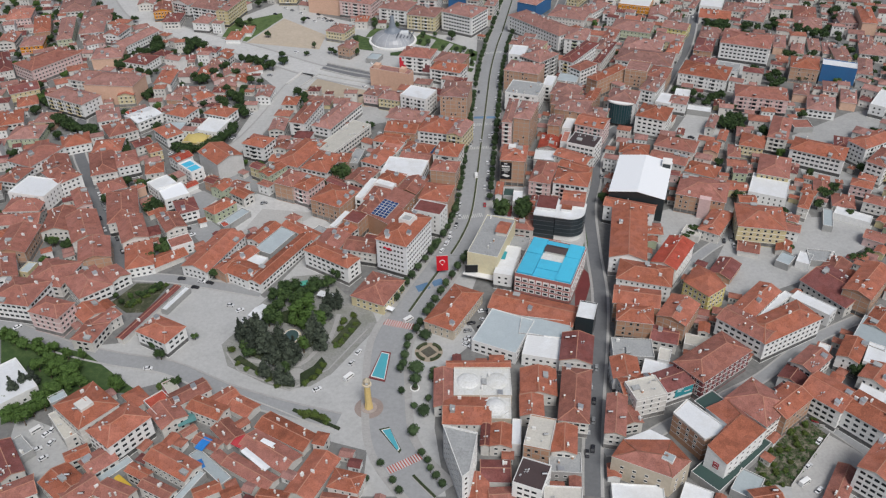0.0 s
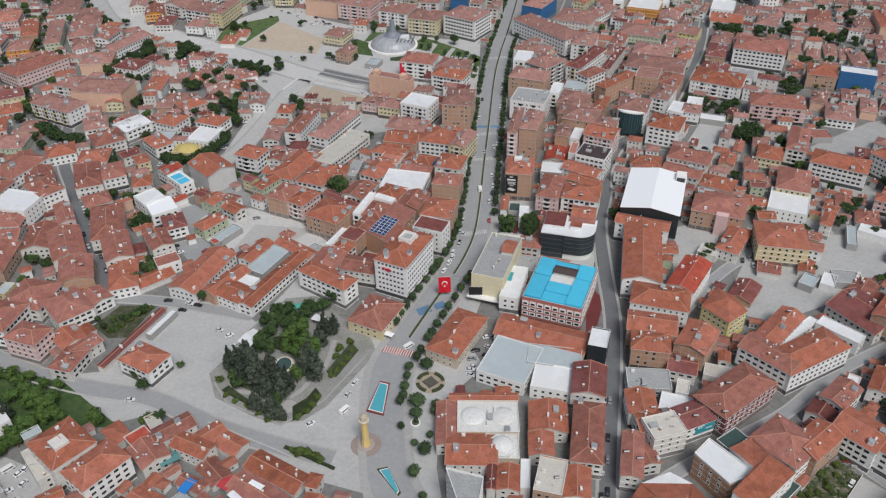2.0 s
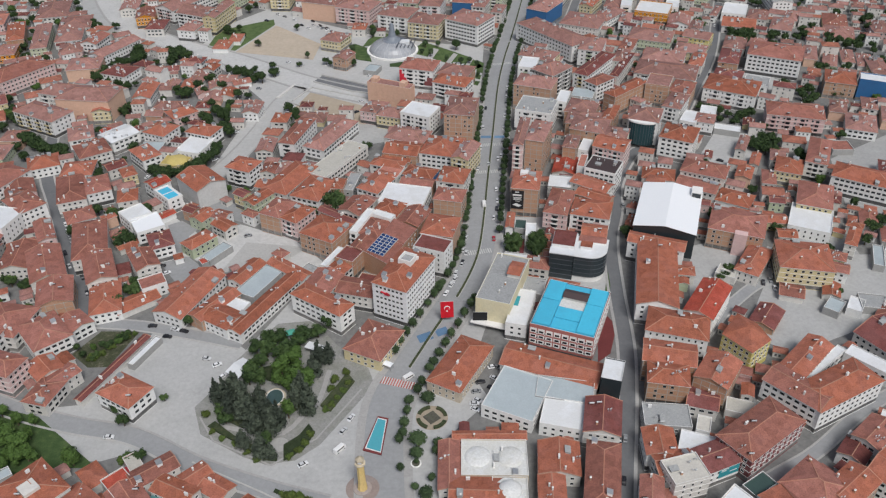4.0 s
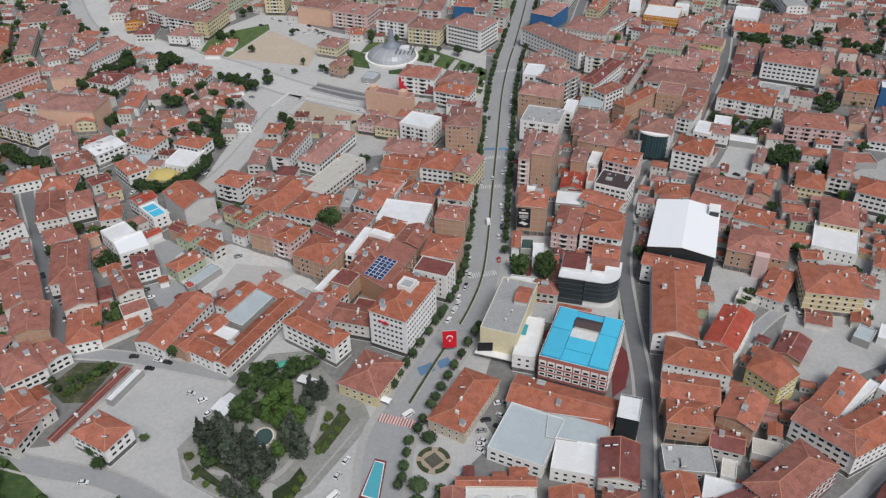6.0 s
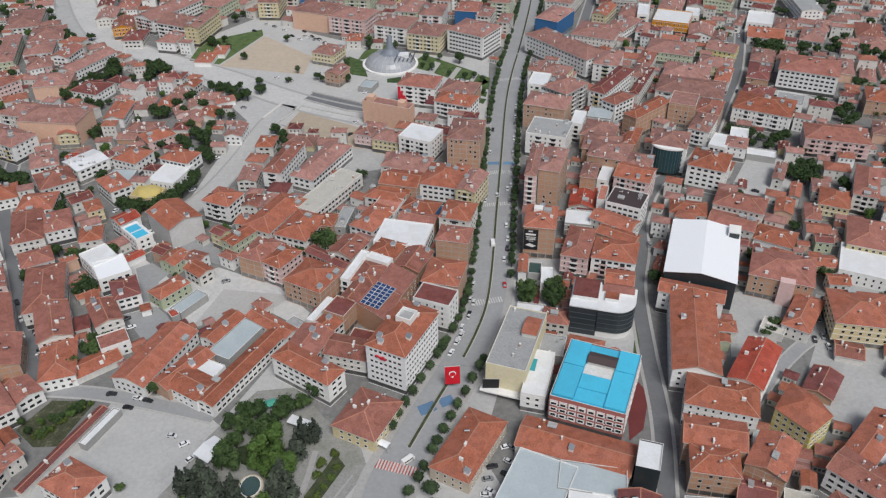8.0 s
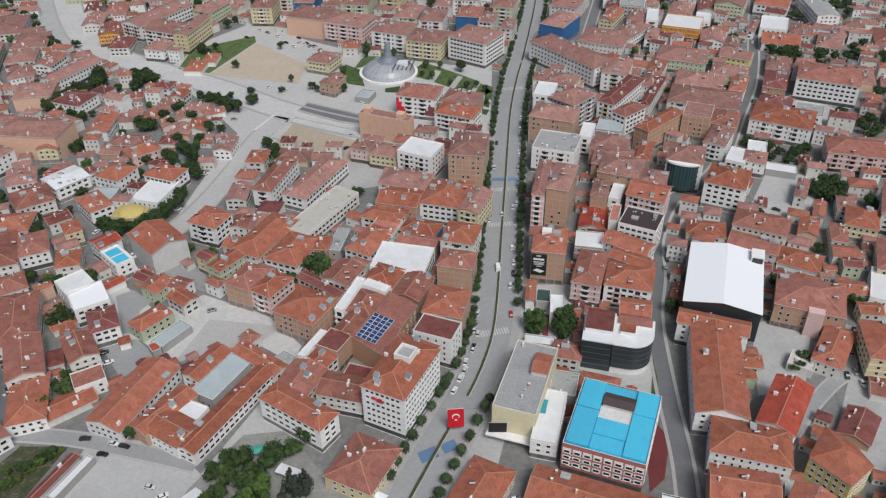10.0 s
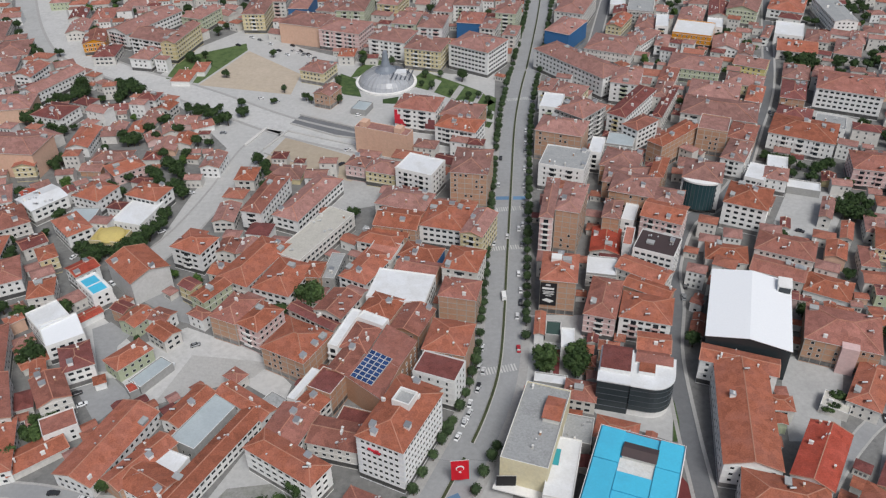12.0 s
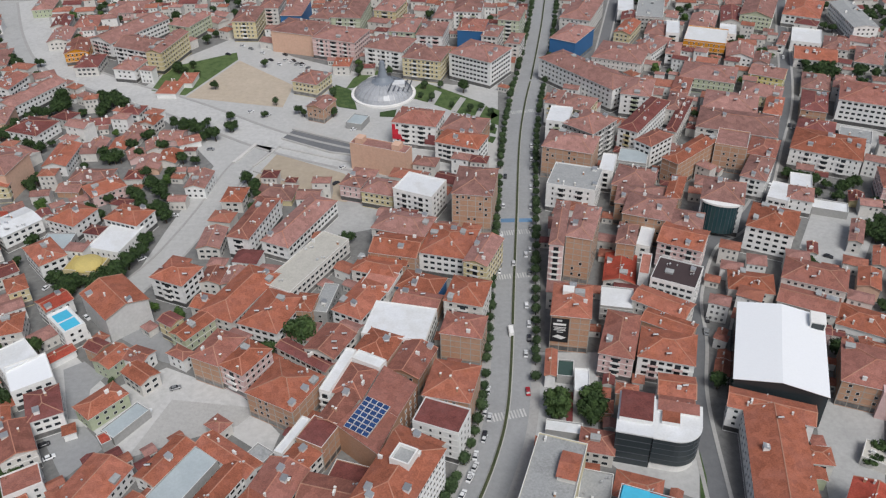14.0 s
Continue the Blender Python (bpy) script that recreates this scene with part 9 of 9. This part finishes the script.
NO_BUILD = OPEN + [
    [(-174.4, 421.6), (-167.4, 426.0), (-156.7, 416.5), (-160.2, 409.9), (-157.6, 394.5), (-164.0, 394.9)],
    [(-172.3, 389.0), (-156.5, 390.9), (-146.3, 380.4), (-156.6, 366.4)],
    [(-156.3, 439.0), (-148.1, 453.0), (-135.8, 436.1), (-126.7, 420.5), (-136.5, 424.3)],
    [(-140.2, 380.1), (-122.9, 407.8), (-107.6, 407.0), (-90.2, 390.1), (-94.6, 378.2), (-116.9, 394.3), (-128.8, 378.7)],
    [(-85.4, 292.2), (-36.8, 292.3), (-23.4, 338.4), (-46.7, 344.4), (-83.9, 332.9)],
    [(-15.5, 282.2), (22.6, 293.5), (34.9, 301.7), (29.8, 329.5), (0.2, 336.5), (-15.0, 297.5)],
    [(45.7, 295.6), (66.9, 295.6), (68.6, 345.2), (51.3, 340.9)],
    [(-55.8, 307.6), (-26.4, 307.7), (6.1, 394.8), (-15.4, 399.5)],
]


for j, pts in enumerate(OPEN[7:]):
    patch("yard", pts, 0.03 - 0.006 * (j % 2), PLAZA if j in (0, 3) else YARD, "open yard of pale swept concrete and gravel", "yard")


def inside(x, y, poly):
    hit = False
    for (x0, y0), (x1, y1) in zip(poly, poly[1:] + poly[:1]):
        if (y0 > y) != (y1 > y) and x < x0 + (y - y0) / (y1 - y0) * (x1 - x0):
            hit = not hit
    return hit


# white stair head on the hotel, red sign on the white gable, roof light, weeds in the vacant lot
b = named(-176.3, 229.7)
box_part("stair_head", b, -4.4, -5.0, 13.4, 1.6, 1.0, 16.9, WALL["c"], "pale flat-topped stair head")
sign = new("sign")
sign.matrix_world = pose(85.11, 189.75, 6.6, 0, 0, -48.5)
tagged(sign, "red and white wall sign in two squares", "sign")
for z in (0.0, 1.7):
    box_part("panel", sign, -1.3, -0.14, z, 1.3, -0.04, z + 1.5, TARP["red"])
    box_part("bar", sign, -0.9, -0.18, z + 0.6, 0.9, -0.14, z + 0.9, TRIM)
light = new("roof_light")
light.matrix_world = pose(65.3, 189.6, 13.2, 0, 0, -35)
tagged(light, "pale glass roof light in a white frame", "roof light")
box_part("frame", light, -2.3, -2.0, 0.0, 2.3, 2.0, 1.2, TRIM)
box_part("pane", light, -2.1, -1.8, 1.2, 2.1, 1.8, 1.28, ROOF["B"])
rnd = random.Random(77)
LOT = [(101.2, 187.7), (115.4, 184.3), (141.1, 209.9), (135.7, 219.8), (108.8, 200.8)]
s = Shape()
for k in range(900):
    x, y = rnd.uniform(100, 141), rnd.uniform(180, 222)
    tall = rnd.uniform(0.3, 1.1) * (1.7 if rnd.random() < 0.15 else 1.0)
    if not inside(x, y, LOT) or math.sin(x * 0.7) * math.cos(y * 0.55 + x * 0.2) < -0.25:
        continue
    for j in range(9):
        a, r, z = rnd.uniform(0, 6.28), rnd.uniform(0.1, 0.9) * tall, rnd.uniform(0.15, 1.0) * tall
        lx, ly, c = x + r * math.cos(a), y + r * math.sin(a), rnd.uniform(0.25, 0.5)
        d = rnd.uniform(0, 6.28)
        s.face([(lx + c * math.cos(d), ly + c * math.sin(d), z), (lx + c * math.cos(d + 2.1), ly + c * math.sin(d + 2.1), z + rnd.uniform(-0.2, 0.2)), (lx + c * math.cos(d + 4.2), ly + c * math.sin(d + 4.2), z + rnd.uniform(-0.2, 0.2))], 0)
tagged(new("weeds", s.mesh("weeds", [LAWN])), "rank weeds and low scrub over the vacant lot", "weeds", kind="stuff")

def corners(x, y, w, d, turn):
    c, s2 = math.cos(radians(turn)), math.sin(radians(turn))
    return [(x + c * a - s2 * b2, y + s2 * a + c * b2) for a, b2 in ((-w / 2, -d / 2), (w / 2, -d / 2), (w / 2, d / 2), (-w / 2, d / 2))]


def apart(p, q):
    """Whether two plans are clear of one another."""
    for a, b2 in ((p, q), (q, p)):
        for j in range(4):
            ex, ey = a[(j + 1) % 4][0] - a[j][0], a[(j + 1) % 4][1] - a[j][1]
            if min((x - a[j][0]) * ey - (y - a[j][1]) * ex for x, y in b2) > 0:
                return True
    return False


rnd = random.Random(77)
BOXES = [(f[0], f[1], max(f[2], f[3]) * 0.75, corners(f[0], f[1], f[2] * 0.96, f[3] * 0.96, f[4]), f[4]) for f in FEET]
for x, y, *_ in FAR_TREES:
    turn = min(FEET, key=lambda f: (f[0] - x) ** 2 + (f[1] - y) ** 2)[4]
    BOXES.append((x, y, 4, corners(x, y, 5, 5, turn), turn))
FAR_MATS = [
    # the red and orange tiles are paled in colour to stand for haze
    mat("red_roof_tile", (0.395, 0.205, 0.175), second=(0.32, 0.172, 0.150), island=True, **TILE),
    mat("orange_roof_tile", (0.42, 0.160, 0.105), second=(0.31, 0.126, 0.090), island=True, **TILE),
    mat("dark_red_roof", (0.20, 0.065, 0.06), second=(0.17, 0.06, 0.055), island=True, **TILE),
    mat("cream_plaster", (0.68, 0.66, 0.62), second=(0.56, 0.545, 0.515), island=True, **PLASTER),
    mat("white_plaster", (0.80, 0.80, 0.79), second=(0.69, 0.69, 0.665), island=True, **PLASTER),
    mat("dull_window", (0.12, 0.125, 0.13), rough=0.3, island=True, per_object=0.5),
    RIDGE,
]
far = Shape()


single = {"near": 0, "far": 0}


def add(shape, m, source):
    n = len(shape.v)
    shape.v += [tuple(m @ Vector(p)) for p in source.v]
    shape.f += [tuple(n + k for k in q) for q in source.f]
    shape.i += source.i


def far_house(x, y, w, d, turn, floors, tint, wall, gable):
    """A small house: walls and windows, with the roof and its ridge; past the nearer ones it joins the crowded blocks."""
    m = pose(x, y, 0, 0, 0, turn)
    P = lambda a, b2, c: (a, b2, c)
    h = 3.0 * floors + 0.4
    W, D = w / 2, d / 2
    body, cover = Shape(), Shape()
    body.prism([(-W, -D), (W, -D), (W, D), (-W, D)], 0, h, wall)
    A, B = W + 0.4, D + 0.4
    rise, e = B * 0.36, (0.0 if gable else B)
    cover.v += [P(-A, -B, h), P(A, -B, h), P(A, B, h), P(-A, B, h), P(-A + e, 0, h + rise), P(A - e, 0, h + rise)]
    for q in ((0, 1, 5, 4), (2, 3, 4, 5), (1, 2, 5), (3, 0, 4), (3, 2, 1, 0)):
        cover.f.append(q)
        cover.i.append(tint if q != (3, 2, 1, 0) and not (gable and len(q) == 3) else wall)
    zone = "near" if y < 400 else "far"
    alone = y < 640 and single[zone] < (120 if zone == "near" else 90)
    trim = Shape()
    trim.beam(P(-A + e, 0, h + rise + 0.05), P(A - e, 0, h + rise + 0.05), 0.32, 0.16, 6)
    if not gable:
        for a, b2, sg in ((-A, -B, -1), (A, -B, 1), (-A, B, -1), (A, B, 1)):
            trim.beam(P(a, b2, h + 0.05), P(sg * (A - e), 0, h + rise + 0.05), 0.28, 0.14, 6)
    for f in range(int(floors)):
        for side in (-1, 1):
            for u in (-0.28, 0.0, 0.28):
                z = 3.0 * f + 1.0
                if rnd.random() < 0.3:
                    continue
                body.face([P(u * w - 0.5, side * (D + 0.03), z), P(u * w + 0.5, side * (D + 0.03), z), P(u * w + 0.5, side * (D + 0.03), z + 1.3), P(u * w - 0.5, side * (D + 0.03), z + 1.3)][::-side], 5)
    u = rnd.uniform(-0.3, 0.3) * w
    trim.beam(P(u, 0.3, h), P(u, 0.3, h + rise + 1.0), 0.6, 0.6, 4)
    if alone:
        single[zone] += 1
        kind = "shed" if w < 6.5 else "cottage"
        ob = new(kind, body.mesh(kind, FAR_MATS))
        ob.matrix_world = m
        tagged(ob, f"small {('cream', 'white')[wall - 3]} {kind} with {('gabled' if gable else 'hipped')} {('haze-paled red', 'orange', 'dark red')[tint]} tile roof", kind)
        part("roof", cover.mesh("roof", FAR_MATS), ob)
        return
    add(far, m, body)
    add(far, m, cover)
    add(far, m, trim)


wood = Shape()


def grow(x, y, size, light=None):
    """A garden tree of the far blocks, added to the joined greenery: crown and trunk."""
    light = rnd.random() < 0.25 if light is None else light
    src = rnd.choice(CROWNS["l" if light else "b"])
    m = Matrix.LocRotScale((x, y, 0), Euler((0, 0, rnd.uniform(0, 6.28))), (size * 1.1, size * 1.1, size * rnd.uniform(0.9, 1.1)))
    for me, slot in ((src, 1 if light else 0), (TRUNK, 2)):
        n = len(wood.v)
        wood.v += [tuple(m @ v.co) for v in me.vertices]
        for p in me.polygons:
            wood.f.append(tuple(n + k for k in p.vertices))
            wood.i.append(slot)


spots = [(x0 + rnd.uniform(-3, 3), y0 + rnd.uniform(-3, 3)) for y0 in range(350, 960, 9) for x0 in range(-540, 400, 9)]
for x, y in spots:
    if abs(x) > 95 + 0.52 * y or (y < 380 and -200 < x < -60):
        continue
    if any(inside(x, y, p) for p in OPEN):
        continue
    near = sorted(BOXES, key=lambda q: (q[0] - x) ** 2 + (q[1] - y) ** 2)[:14]
    turn = near[0][4] + rnd.uniform(-4, 4)
    if rnd.random() < (0.36 if x < -130 and y > 440 else 0.24 if abs(x) > 130 else 0.05):
        box = corners(x, y, 5, 5, turn)
        if all(apart(box, q[3]) for q in near) and not any(math.dist((x, y), p) < hw + 2 for line, hw in WAYS for p in line[::2]):
            grow(x, y, rnd.uniform(5, 8.5))
            BOXES.append((x, y, 4, corners(x, y, 6, 6, turn), turn))
        continue
    for w, d in ((rnd.uniform(11, 16), rnd.uniform(9, 11)), (rnd.uniform(8, 10), rnd.uniform(6, 8)), (rnd.uniform(5, 7), rnd.uniform(4, 6))):
        box = corners(x, y, w, d, turn)
        if all(apart(box, q[3]) for q in near) and not any(math.dist((x, y), p) < hw + max(w, d) * 0.5 for line, hw in WAYS for p in line[::2]):
            floors = rnd.choice((1.6, 2, 2, 3)) if w > 7.5 else rnd.choice((1, 1, 1.6))
            if y < 430:
                house(x, y, w, d, turn, floors, rnd.choice("hhg"), rnd.choice("rrrooood"), rnd.choice("ccwwwkgypn"), plain=w < 7.5)
            else:
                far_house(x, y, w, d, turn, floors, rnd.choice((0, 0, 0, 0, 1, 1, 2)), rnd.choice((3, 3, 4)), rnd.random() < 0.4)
            BOXES.append((x, y, max(w, d) * 0.75, corners(x, y, w + 1.2, d + 1.2, turn), turn))
            break
for x, y, size, light in FAR_TREES:
    grow(x, y, size, light)
# lean-tos and low annexes that fill the nearer blocks
rnd = random.Random(31)
spots = [(x0 + rnd.uniform(-2, 2), y0 + rnd.uniform(-2, 2)) for y0 in range(176, 440, 5) for x0 in range(-270, 280, 5)]
for x, y in spots:
    if abs(x) > 60 + 0.56 * y or any(inside(x, y, p) for p in NO_BUILD):
        continue
    near = sorted(BOXES, key=lambda q: (q[0] - x) ** 2 + (q[1] - y) ** 2)[:14]
    turn = near[0][4] + rnd.choice((0, 90)) + rnd.uniform(-2, 2)
    for w, d in ((rnd.uniform(10, 14), rnd.uniform(7, 9)), (rnd.uniform(7, 9), rnd.uniform(5, 6)), (rnd.uniform(4, 6), rnd.uniform(3.4, 4.5))):
        box = corners(x, y, w, d, turn)
        if all(apart(box, q[3]) for q in near) and not any(math.dist(c, p) < hw + 0.6 for c in box + [(x, y)] for line, hw in WAYS for p in line) and not any(inside(*c, p) for c in box for p in NO_BUILD):
            flat = rnd.random() < 0.22
            if w < 6.5 or y > 380:
                far_house(x, y, w, d, turn, 1 if w < 6.5 else rnd.choice((1, 1.6)), rnd.choice((0, 0, 1, 1, 1, 2)), rnd.choice((3, 3, 4)), rnd.random() < 0.6)
                BOXES.append((x, y, max(w, d) * 0.75, box, turn))
                break
            house(x, y, w, d, turn, rnd.choice((1, 1.3, 1.6, 2)) if w > 6.5 else rnd.choice((0.8, 1, 1.3)), "f" if flat else rnd.choice("ggh"), rnd.choice("wBgc") if flat else rnd.choice("oooorrd"), rnd.choice("ccwwgyp"), plain=True)
            BOXES.append((x, y, max(w, d) * 0.75, box, turn))
            break
tagged(new("small_town_houses", far.mesh("small_town_houses", FAR_MATS)), "crowded small houses with red tiled roofs crowding the town blocks", "houses", kind="stuff")
tagged(new("far_garden_trees", wood.mesh("far_garden_trees", [LEAF["b"], LEAF["l"], BARK])), "dark green garden trees among the far houses", "trees", kind="stuff")
